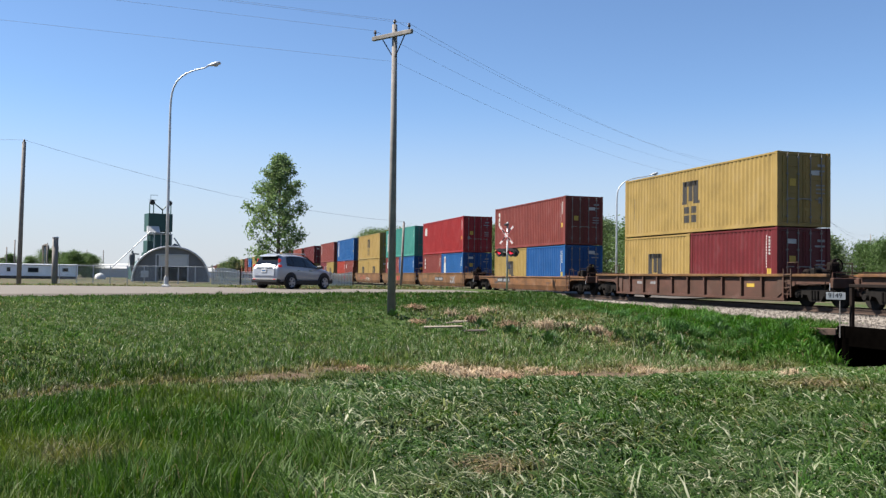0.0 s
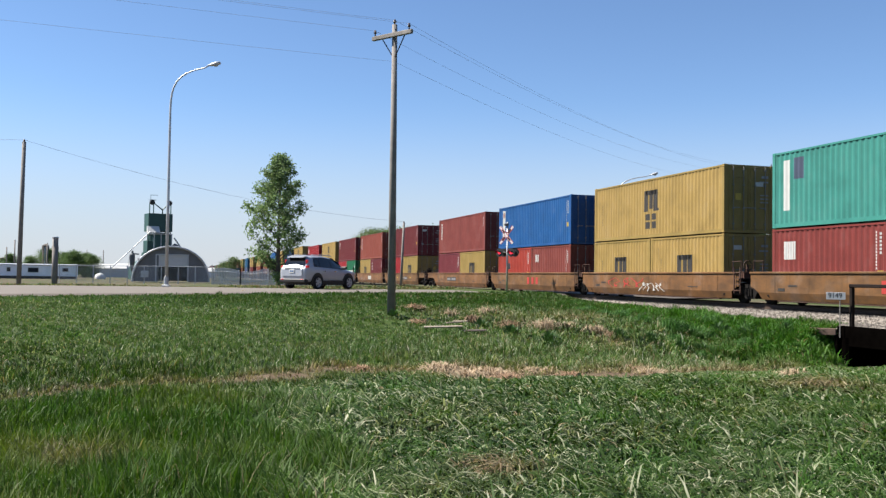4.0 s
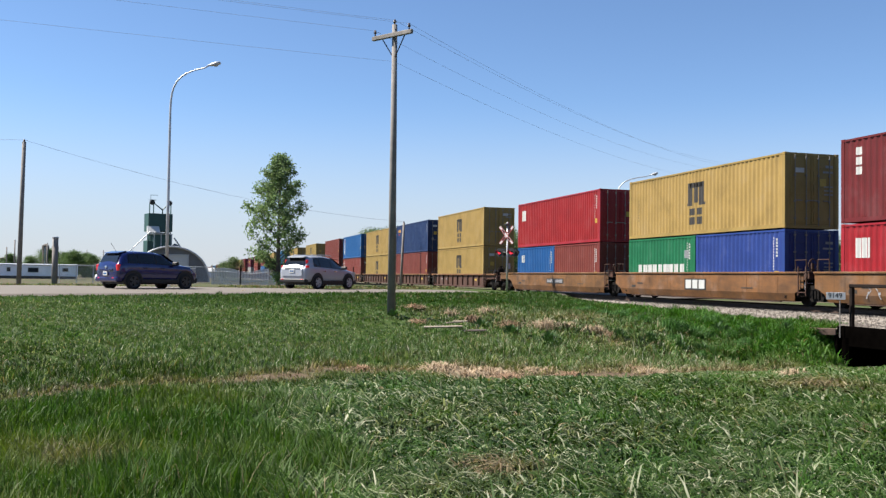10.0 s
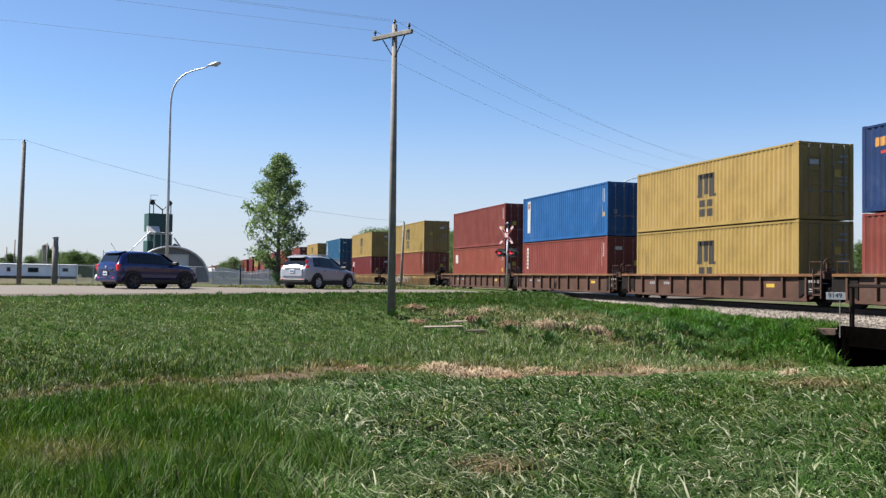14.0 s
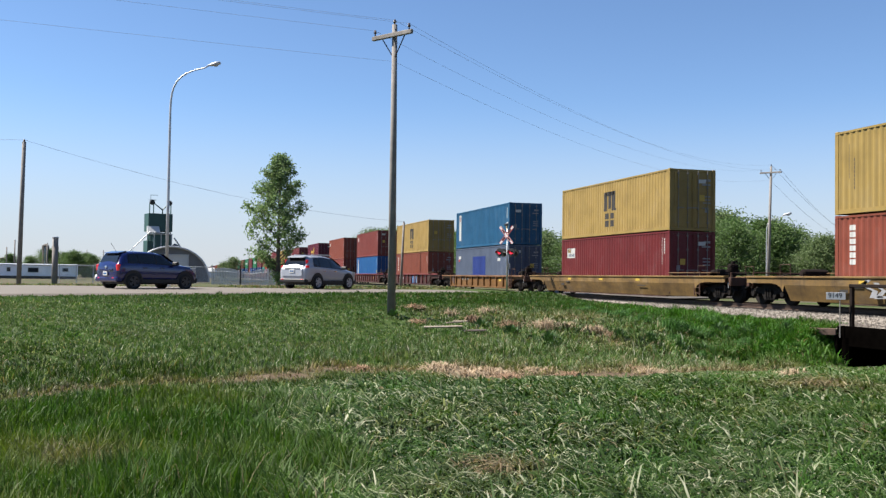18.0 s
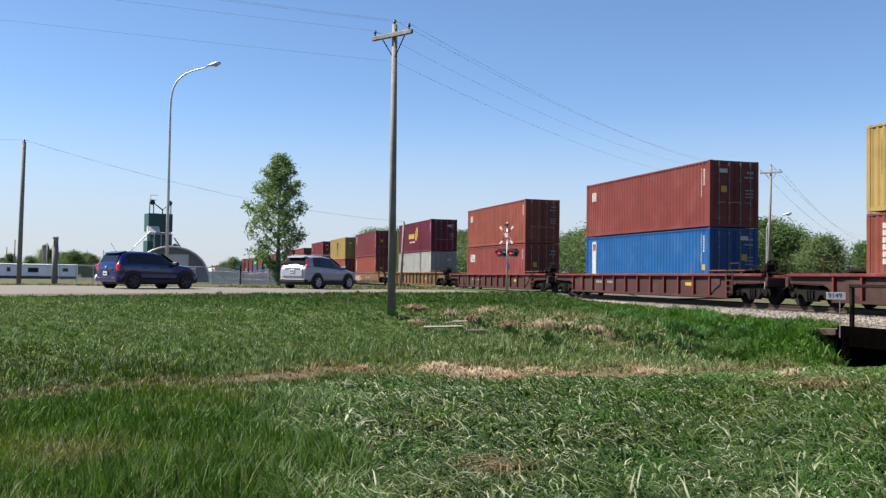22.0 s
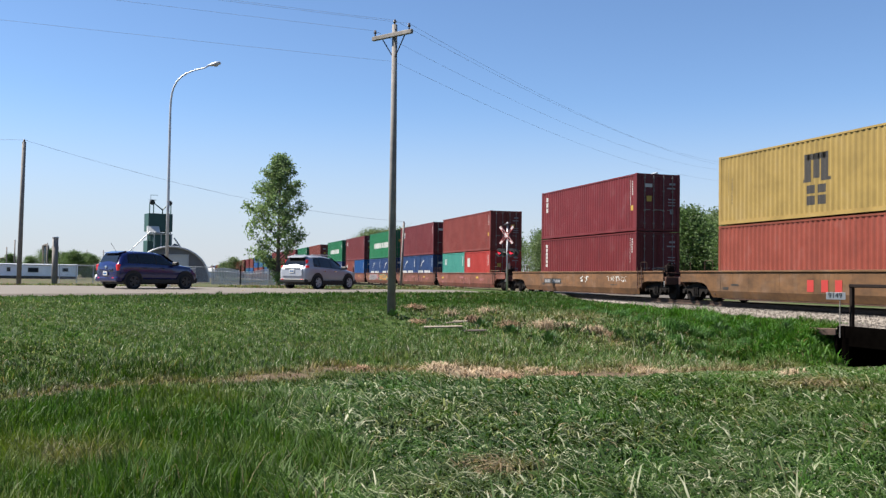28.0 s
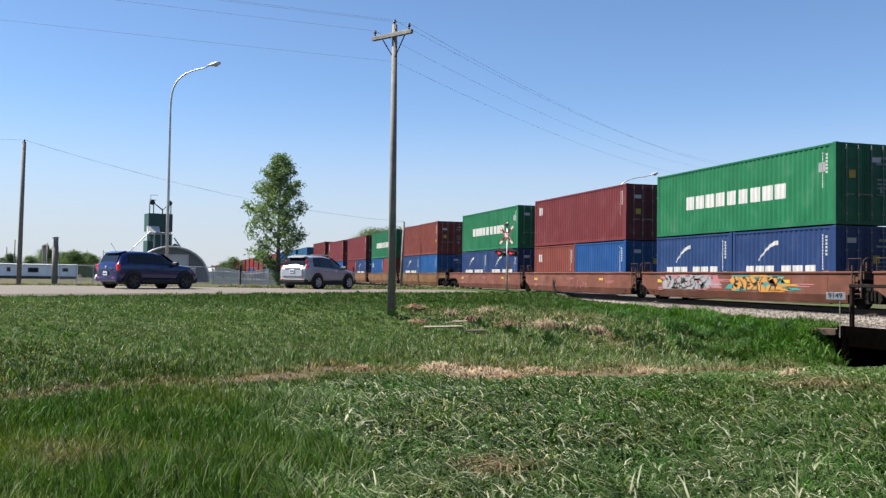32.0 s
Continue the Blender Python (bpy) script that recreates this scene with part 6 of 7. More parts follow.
for x, y, h in ((-249, -54.5, 7.4), (-243, -51.8, 7.0), (-236, -46.5, 6.8), (-238, -44.0, 6.4), (-234, -42.3, 5.8), (-250, -63, 6.0), (-258, -68, 5.6), (-246, -58.0, 5.4), (-307, -4.6, 7.2), (-312, -7.5, 5.6), (-240, -49.0, 6.4), (-150, -64, 5.5)):
    h /= 10
    tree(kinds[int(-x) % 5], pose(x, y, -0.6, 0, 0, -x * 7) @ Matrix.Diagonal((h * 1.5, h * 1.5, h, 1)), "rounded green tree beyond the yard", "yard trees")


def far_woods():
    r = random.Random(77)
    s = Shape()
    for i in range(9000):
        a = r.uniform(-1.4, 1.5)
        d = r.uniform(560, 700)
        x, y = -d * math.cos(a), -23 + d * math.sin(a)
        z = abs(r.gauss(0, 1)) * 2.6 * (0.6 + 0.4 * math.sin(a * 31) * math.sin(a * 13)) - 0.5
        w = r.uniform(1.0, 2.2)
        t = r.uniform(0, 3.14)
        s.add([(x - w * math.cos(t), y - w * math.sin(t), z - w * 0.6), (x + w * math.cos(t), y + w * math.sin(t), z - w * 0.5), (x + 0.4 * w, y, z + w)], [(0, 1, 2)])
    tagged(part("far_woods", s, LEAF_FAR), "low dark line of distant woods on the horizon", "woods", kind="stuff")


far_woods()


# ---- cars ----
def car_paint(name, color, metal, rough=0.28):
    m, nt, ln, b = mat(name, rough, metal)
    n1 = noise_of(nt, 1.5, 4.0)
    ln.new(ramp(nt, n1, [(0.3, tuple(c * 0.9 for c in color)), (0.7, color)]), b.inputs["Base Color"])
    dust = noise_of(nt, 6.0, 5.0)
    rr = ramp(nt, dust, [(0.3, (rough,) * 3), (0.8, (rough + 0.1,) * 3)])
    ln.new(rr, b.inputs["Roughness"])
    b.inputs["Coat Weight"].default_value = 0.7
    b.inputs["Coat Roughness"].default_value = 0.05
    return m


SILVER = car_paint("silver_car_paint", (0.31, 0.325, 0.36), 0.25, 0.42)
NAVY = car_paint("navy_car_paint", (0.005, 0.010, 0.082), 0.15, 0.16)
TINTED = plain("tinted_car_glass", (0.012, 0.014, 0.016), 0.06, 0, 0.1)
TINTED.node_tree.nodes["Principled BSDF"].inputs["Specular IOR Level"].default_value = 0.5
TINTED.node_tree.nodes["Principled BSDF"].inputs["Coat Weight"].default_value = 0.15
TYRE = plain("tyre_rubber", (0.013, 0.013, 0.014), 0.85, 0, 0.2, 9.0)
ALLOY = plain("alloy_rim", (0.55, 0.55, 0.57), 0.45, 0.3, 0.1)
DARK_ALLOY = plain("dark_alloy_rim", (0.06, 0.06, 0.062), 0.45, 0.3, 0.1)
CLADDING = plain("black_plastic_cladding", (0.009, 0.009, 0.010), 0.6, 0, 0.2)
CHROME = plain("chrome", (0.7, 0.7, 0.72), 0.12, 1.0, 0.03)
TAIL = bpy.data.materials.new("red_tail_lamp")
TAIL.use_nodes = True
tb = TAIL.node_tree.nodes["Principled BSDF"]
tb.inputs["Base Color"].default_value = (0.45, 0.015, 0.02, 1)
tb.inputs["Roughness"].default_value = 0.15
tb.inputs["Emission Color"].default_value = (1.0, 0.05, 0.05, 1)
tb.inputs["Emission Strength"].default_value = 0.05


def ring(w, lo, belt, wr, roof):
    """Half of a cross-section, from the sill to the middle of the roof."""
    return [(0.0, lo), (w * 0.86, lo), (w * 0.97, lo + 0.10), (w, lo + (belt - lo) * 0.5), (w * 0.985, belt - 0.08), (w * 0.955, belt), (wr + (w * 0.955 - wr) * 0.45, belt + (roof - belt) * 0.5), (wr, roof - 0.07), (wr * 0.84, roof - 0.012), (0.0, roof)]


def suv(name, label, paint, stations, wheel_x, wheel_r, track_w, rim, windows, rear_glass, screen, lamps, length, plate_z):
    ob = empty(name)
    tagged(ob, label, "car", "cars waiting at the crossing")
    s = Shape()
    rings = [ring(*st[1:]) for st in stations]
    k = len(rings[0])
    full = 2 * k - 2
    for (x, *_), rg in zip(stations, rings):
        pts = rg + [(-y, z) for y, z in rg[-2:0:-1]]
        s.v += [(x, y, z) for y, z in pts]
    for i in range(len(stations) - 1):
        for j in range(full):
            s.f.append((i * full + j, (i + 1) * full + j, (i + 1) * full + (j + 1) % full, i * full + (j + 1) % full))
    s.f.append(tuple(range(full)))
    s.f.append(tuple(range(len(stations) * full - 1, (len(stations) - 1) * full - 1, -1)))
    body = part("body", s, paint, ob, smooth=True)
    md = body.modifiers.new("round", "SUBSURF")
    md.levels = md.render_levels = 1

    def at_x(x):
        for i in range(len(stations) - 1):
            if stations[i][0] <= x <= stations[i + 1][0]:
                t = (x - stations[i][0]) / (stations[i + 1][0] - stations[i][0])
                return [(a[0] + (b[0] - a[0]) * t, a[1] + (b[1] - a[1]) * t) for a, b in zip(rings[i], rings[i + 1])]

    def on_side(x, f, out):
        r = at_x(x)
        a, b, c = r[5], r[6], r[7]
        p = (a[0] + (b[0] - a[0]) * f * 2, a[1] + (b[1] - a[1]) * f * 2) if f < 0.5 else (b[0] + (c[0] - b[0]) * (f - 0.5) * 2, b[1] + (c[1] - b[1]) * (f - 0.5) * 2)
        return p[0] + out, p[1]

    surround = [("window_surround", ((windows[2][1][0][0] - 0.05, 0.04), (windows[1][1][1][0] + 0.07, 0.04), (windows[1][1][2][0] + 0.05, 0.91), (windows[2][1][3][0] - 0.05, 0.91)))]
    for side in (-1, 1):
        for nm, corners in windows + surround:
            lift = 0.0 if nm == "window_surround" else 0.005
            g = Shape()
            n = 6
            lo, hi = [], []
            for i in range(n + 1):
                t = i / n
                xl = corners[0][0] + (corners[1][0] - corners[0][0]) * t
                fl = corners[0][1] + (corners[1][1] - corners[0][1]) * t
                xh = corners[3][0] + (corners[2][0] - corners[3][0]) * t
                fh = corners[3][1] + (corners[2][1] - corners[3][1]) * t
                y, z = on_side(xl, fl, lift)
                lo.append((xl, side * y, z))
                ym, zm = on_side((xl + xh) / 2, (fl + fh) / 2, 0.008 + lift)
                y2, z2 = on_side(xh, fh, lift)
                hi.append(((xl + xh) / 2, side * ym, zm))
                g.v += [lo[-1], hi[-1], (xh, side * y2, z2)]
            for i in range(n):
                for q in (0, 1):
                    g.f.append((i * 3 + q, i * 3 + 3 + q, i * 3 + 4 + q, i * 3 + 1 + q))
            part(nm, g, CLADDING if nm == "window_surround" else TINTED, ob, smooth=True)
        part("sill", Shape().cbox(wheel_x[0] + 0.36, wheel_x[1] - 0.36, side * track_w - 0.03 + side * 0.01, side * track_w + 0.03 + side * 0.01, 0.24, 0.42, 0.02), CLADDING, ob)
        for x in wheel_x:
            arch = Shape()
            for i in range(15):
                a = math.radians(-12 + 204 * i / 14)
                for r in (wheel_r + 0.03, wheel_r + 0.11):
                    for y in (0.025, -0.16):
                        arch.v.append((x + r * math.cos(a), side * (track_w + y), wheel_r + r * math.sin(a)))
            for i in range(14):
                b = i * 4
                arch.f += [(b, b + 4, b + 6, b + 2), (b, b + 1, b + 5, b + 4), (b + 2, b + 6, b + 7, b + 3)]
            part("wheel_arch", arch, CLADDING, ob)
            # black disc on the uncut body stands in for the shaded wheel opening
            well = Shape().lathe([(0.0, 0.0), (wheel_r + 0.035, 0.0), (wheel_r + 0.035, 0.02), (0.0, 0.02)], "y", 20, (x, side * track_w - 0.01, wheel_r))
            part("wheel_well", well, CLADDING, ob)
        part("mirror", Shape().cbox(screen[0] - 0.25, screen[0] - 0.1, side * (track_w - 0.02) - 0.02, side * (track_w + 0.2), stations[-5][3] + 0.02, stations[-5][3] + 0.18, 0.04), CLADDING, ob)
        for x in [w[1][0][0] + 0.15 for w in windows[:2]]:
            part("door_handle", Shape().cbox(x, x + 0.2, side * (track_w + 0.0), side * (track_w + 0.025), stations[6][3] - 0.16, stations[6][3] - 0.12, 0.008), CHROME if paint is SILVER else paint, ob)
        if paint is SILVER:
            part("roof_rail", Shape().tube([(0.75, side * 0.56, stations[5][5] - 0.03), (0.85, side * 0.56, stations[5][5] + 0.02), (2.3, side * 0.57, stations[6][5] + 0.02), (2.45, side * 0.57, stations[6][5] - 0.04)], 0.022, 8), ALLOY, ob)
        for nm, x0, x1, y0, y1, z0, z1, m in lamps:
            lo_y, hi_y = sorted((side * y0, side * y1))
            part(nm, Shape().cbox(x0, x1, lo_y, hi_y, z0, z1, 0.025), m, ob)
    x0, z0, x1, z1, w0, w1 = rear_glass
    part("rear_window", Shape().add([(x0, -w0, z0), (x0, w0, z0), (x1, w1, z1), (x1, -w1, z1), ((x0 + x1) / 2 - 0.03, -(w0 + w1) / 2 - 0.01, (z0 + z1) / 2), ((x0 + x1) / 2 - 0.03, (w0 + w1) / 2 + 0.01, (z0 + z1) / 2)], [(0, 1, 5, 4), (4, 5, 2, 3)]), TINTED, ob)
    x0, z0, x1, z1, w0, w1 = screen
    part("windscreen", Shape().add([(x0, -w0, z0), (x0, w0, z0), (x1, w1, z1), (x1, -w1, z1)], [(0, 1, 2, 3)]), TINTED, ob)
    part("rear_bumper", Shape().cbox(-0.02, 0.3, -track_w * 0.93, track_w * 0.93, 0.30, 0.50, 0.05), CLADDING if paint is SILVER else paint, ob)
    part("front_bumper", Shape().cbox(length - 0.3, length + 0.0, -track_w * 0.86, track_w * 0.86, 0.26, 0.5, 0.06), CLADDING, ob)
    p = part("number_plate", Shape().cbox(-0.045, -0.03, -0.16, 0.16, plate_z, plate_z + 0.16, 0.004), WHITE, ob)
    part("plate_marks", Shape().box(-0.0475, -0.0455, -0.12, 0.12, plate_z + 0.05, plate_z + 0.11), MARK_BLUE, p)
    part("spoiler", Shape().prism([(0.2, stations[4][5] - 0.06), (0.62, stations[5][5] - 0.04), (0.6, stations[5][5] - 0.005), (0.24, stations[4][5] - 0.035)], -0.53, 0.53), paint, ob)
    part("tailgate_strip", Shape().cbox(-0.03, 0.02, -0.5, 0.5, plate_z + 0.2, plate_z + 0.26, 0.01), paint, ob)
    part("underbody", Shape().box(0.4, length - 0.4, -track_w + 0.2, track_w - 0.2, 0.2, 0.4), CLADDING, ob)
    for c in ob.children:
        c.scale.z = 1.05
    wheels = []
    tyre = Shape().lathe([(wheel_r * 0.68, -0.085), (wheel_r * 0.92, -0.09), (wheel_r, -0.06), (wheel_r, 0.12), (wheel_r * 0.9, 0.13), (wheel_r * 0.64, 0.12)], "y", 28).mesh("tyre", TYRE, True)
    rs = Shape().lathe([(wheel_r * 0.7, -0.088), (wheel_r * 0.63, -0.08), (wheel_r * 0.6, -0.03), (wheel_r * 0.6, 0.08)], "y", 28)
    rs.lathe([(0.0, -0.085), (0.06, -0.085), (0.07, -0.03), (0.0, -0.03)], "y", 12)
    rimm = rs.mesh("rim", rim)
    sp = Shape().prism([(0.04, -0.04), (wheel_r * 0.64, -0.06), (wheel_r * 0.64, 0.06), (0.04, 0.04)], -0.08, -0.05).mesh("spoke", rim)
    disc = Shape().lathe([(0.0, -0.035), (wheel_r * 0.5, -0.035), (wheel_r * 0.5, -0.02), (0.0, -0.02)], "y", 18).mesh("brake_disc", STEEL)
    for x in wheel_x:
        for side in (-1, 1):
            hub = part("wheel", tyre, None, ob, at=pose(x, side * (track_w - 0.012), wheel_r))
            part("rim", rimm, None, hub, at=pose(0, 0, 0, 0, 0, 0 if side < 0 else 180))
            for i in range(5):
                part("spoke", sp, None, hub, at=pose(0, 0, 0, 0, 0, 0 if side < 0 else 180) @ pose(0, 0, 0, 0, 72 * i, 0))
            part("brake_disc", disc, None, hub, at=pose(0, 0, 0, 0, 0, 0 if side < 0 else 180))
            wheels.append((hub, x, side * (track_w - 0.012), wheel_r))
    return ob, wheels


# station: x from the tail, half width, sill, belt, half roof width, roof
SUV_SILVER = [(0.0, 0.72, 0.40, 0.88, 0.55, 0.95), (0.05, 0.83, 0.34, 0.98, 0.62, 1.06), (0.16, 0.88, 0.32, 1.04, 0.66, 1.20), (0.34, 0.905, 0.31, 1.06, 0.64, 1.46), (0.55, 0.91, 0.30, 1.07, 0.62, 1.59), (0.95, 0.91, 0.30, 1.05, 0.61, 1.645), (1.7, 0.91, 0.30, 1.02, 0.61, 1.655), (2.35, 0.91, 0.30, 0.99, 0.60, 1.60), (2.8, 0.91, 0.30, 0.97, 0.58, 1.42), (3.3, 0.90, 0.30, 0.95, 0.62, 1.10), (3.7, 0.88, 0.30, 0.92, 0.60, 1.02), (4.2, 0.84, 0.30, 0.84, 0.55, 0.90), (4.42, 0.74, 0.32, 0.72, 0.5, 0.76), (4.5, 0.60, 0.36, 0.62, 0.4, 0.66)]
silver_car, silver_wheels = suv(
    "silver_suv", "silver compact SUV with brake lamps waiting at the crossing", SILVER, SUV_SILVER, (0.93, 3.55), 0.345, 0.905, ALLOY,
    [("rear_side_window", ((1.25, 0.08), (2.1, 0.06), (2.05, 0.86), (1.2, 0.88))), ("front_side_window", ((2.16, 0.06), (3.05, 0.12), (2.62, 0.86), (2.11, 0.86))), ("quarter_window", ((0.72, 0.30), (1.19, 0.08), (1.14, 0.86), (0.88, 0.8)))],
    (0.125, 1.14, 0.40, 1.52, 0.66, 0.55), (3.22, 1.14, 2.52, 1.55, 0.68, 0.55),
    [("tail_lamp", 0.12, 0.33, 0.74, 0.855, 1.0, 1.14, TAIL), ("upper_tail_lamp", 0.25, 0.42, 0.64, 0.715, 1.14, 1.42, TAIL), ("reflector", -0.03, 0.06, 0.55, 0.72, 0.44, 0.48, TAIL), ("head_lamp", 4.02, 4.3, 0.58, 0.84, 0.70, 0.86, GLASS_LAMP)], 4.5, 0.78)
SUV_NAVY = [(0.0, 0.70, 0.36, 0.85, 0.55, 0.92), (0.05, 0.80, 0.33, 0.95, 0.62, 1.02), (0.14, 0.86, 0.31, 1.0, 0.66, 1.14), (0.26, 0.885, 0.30, 1.02, 0.64, 1.40), (0.42, 0.89, 0.29, 1.03, 0.62, 1.51), (0.8, 0.895, 0.29, 1.03, 0.61, 1.555), (1.6, 0.895, 0.29, 1.01, 0.61, 1.56), (2.25, 0.895, 0.29, 0.99, 0.60, 1.51), (2.6, 0.895, 0.29, 0.97, 0.58, 1.34), (2.98, 0.89, 0.29, 0.96, 0.64, 1.08), (3.4, 0.88, 0.29, 0.94, 0.64, 1.03), (3.85, 0.84, 0.29, 0.88, 0.6, 0.94), (4.03, 0.76, 0.31, 0.76, 0.52, 0.80), (4.11, 0.62, 0.35, 0.64, 0.42, 0.68)]
navy_car, navy_wheels = suv(
    "navy_hatchback", "dark blue compact crossover with lit tail lamps on the road", NAVY, SUV_NAVY, (0.75, 3.34), 0.335, 0.89, DARK_ALLOY,
    [("rear_side_window", ((1.05, 0.1), (1.85, 0.08), (1.82, 0.84), (1.02, 0.86))), ("front_side_window", ((1.91, 0.08), (2.74, 0.12), (2.42, 0.84), (1.88, 0.84))), ("quarter_window", ((0.56, 0.12), (0.99, 0.1), (0.96, 0.84), (0.62, 0.84)))],
    (0.105, 1.08, 0.31, 1.45, 0.64, 0.55), (2.92, 1.12, 2.40, 1.47, 0.66, 0.55),
    [("tail_lamp", 0.03, 0.2, 0.66, 0.83, 0.74, 1.0, TAIL), ("reflector", -0.03, 0.05, 0.45, 0.62, 0.42, 0.47, TAIL), ("head_lamp", 3.62, 3.95, 0.52, 0.82, 0.68, 0.9, GLASS_LAMP)], 4.1, 0.55)
part("tailgate", Shape().prism([(-0.025, 0.66), (-0.01, 1.0), (0.095, 1.19), (0.2, 1.19), (0.2, 0.66)], -0.64, 0.64), SILVER, silver_car)
part("tailgate_trim", Shape().cbox(-0.03, 0.02, -0.5, 0.5, 1.02, 1.05, 0.008), CHROME, silver_car)
part("aerial", Shape().tube([(0.5, 0, 1.54), (0.2, 0, 1.95)], 0.008, 5), BLACK, navy_car)
part("emblem", Shape().lathe([(0.0, -0.055), (0.07, -0.05), (0.075, -0.03)], "x", 16, (0.03, 0, 0.93)), CHROME, navy_car)
part("emblem", Shape().lathe([(0.0, -0.055), (0.06, -0.05), (0.065, -0.03)], "x", 16, (0.03, 0, 1.0)), CHROME, silver_car)


# ---- grass ----
def blade_material(name, gain, pale_gain, ends=((0.010, 0.03, 0.003), (0.22, 0.27, 0.10)), laid=((0.014, 0.034, 0.004), (0.027, 0.062, 0.010), (0.062, 0.1, 0.032), (0.37, 0.40, 0.24))):
    m, nt, ln, b = mat(name, 0.6)
    at = nt.new("ShaderNodeAttribute")
    at.attribute_name = "dry"
    ht = nt.new("ShaderNodeAttribute")
    ht.attribute_name = "along"
    geo = nt.new("ShaderNodeNewGeometry")
    n1 = noise_of(nt, 0.5, 4.0)
    pale = nt.new("ShaderNodeAttribute")
    pale.attribute_name = "pale"
    fresh = ramp(nt, n1, [(0.34, (0.014, 0.058, 0.002)), (0.5, (0.03, 0.09, 0.004)), (0.66, (0.065, 0.11, 0.010))])
    vary = ramp(nt, geo.outputs["Random Per Island"], [(0.0, ends[0]), (0.55, (0.03, 0.088, 0.004)), (0.9, (0.06, 0.13, 0.014)), (1.0, ends[1])])
    deep = mixed(nt, 1.0, mixed(nt, 0.4, fresh, vary), gain, "MULTIPLY")
    # laid blades: sun glints and dark gaps put into the blade colours
    light = ramp(nt, geo.outputs["Random Per Island"], list(zip((0.0, 0.55, 0.76, 1.0), laid)))
    c = mixed(nt, pale.outputs["Fac"], deep, mixed(nt, 1.0, light, pale_gain, "MULTIPLY"))
    lush = nt.new("ShaderNodeAttribute")
    lush.attribute_name = "lush"
    c = mixed(nt, lush.outputs["Fac"], c, ramp(nt, geo.outputs["Random Per Island"], [(0.0, (0.018, 0.07, 0.006)), (0.55, (0.05, 0.145, 0.014)), (1.0, (0.10, 0.225, 0.035))]))
    straw = ramp(nt, geo.outputs["Random Per Island"], [(0.0, (0.10, 0.066, 0.038)), (0.6, (0.20, 0.145, 0.09)), (1.0, (0.32, 0.25, 0.16))])
    c = mixed(nt, at.outputs["Fac"], c, straw)
    ln.new(c, b.inputs["Base Color"])
    b.inputs["Specular IOR Level"].default_value = 0.16
    tr = nt.new("ShaderNodeBsdfTranslucent")
    ln.new(mixed(nt, 1.0, c, (1.15, 1.3, 0.6), "MULTIPLY"), tr.inputs["Color"])
    mx = nt.new("ShaderNodeMixShader")
    mx.inputs[0].default_value = 0.3
    ln.new(b.outputs[0], mx.inputs[1])
    ln.new(tr.outputs[0], mx.inputs[2])
    ln.new(mx.outputs[0], nt["Material Output"].inputs[0])
    return m


def wavy(x, y, s, p):
    return np.sin(x * s + 1.7 * np.sin(y * s * 0.83 + p) + p) * np.sin(y * s * 1.13 + 1.3 * np.sin(x * s * 0.71 + 2 * p))


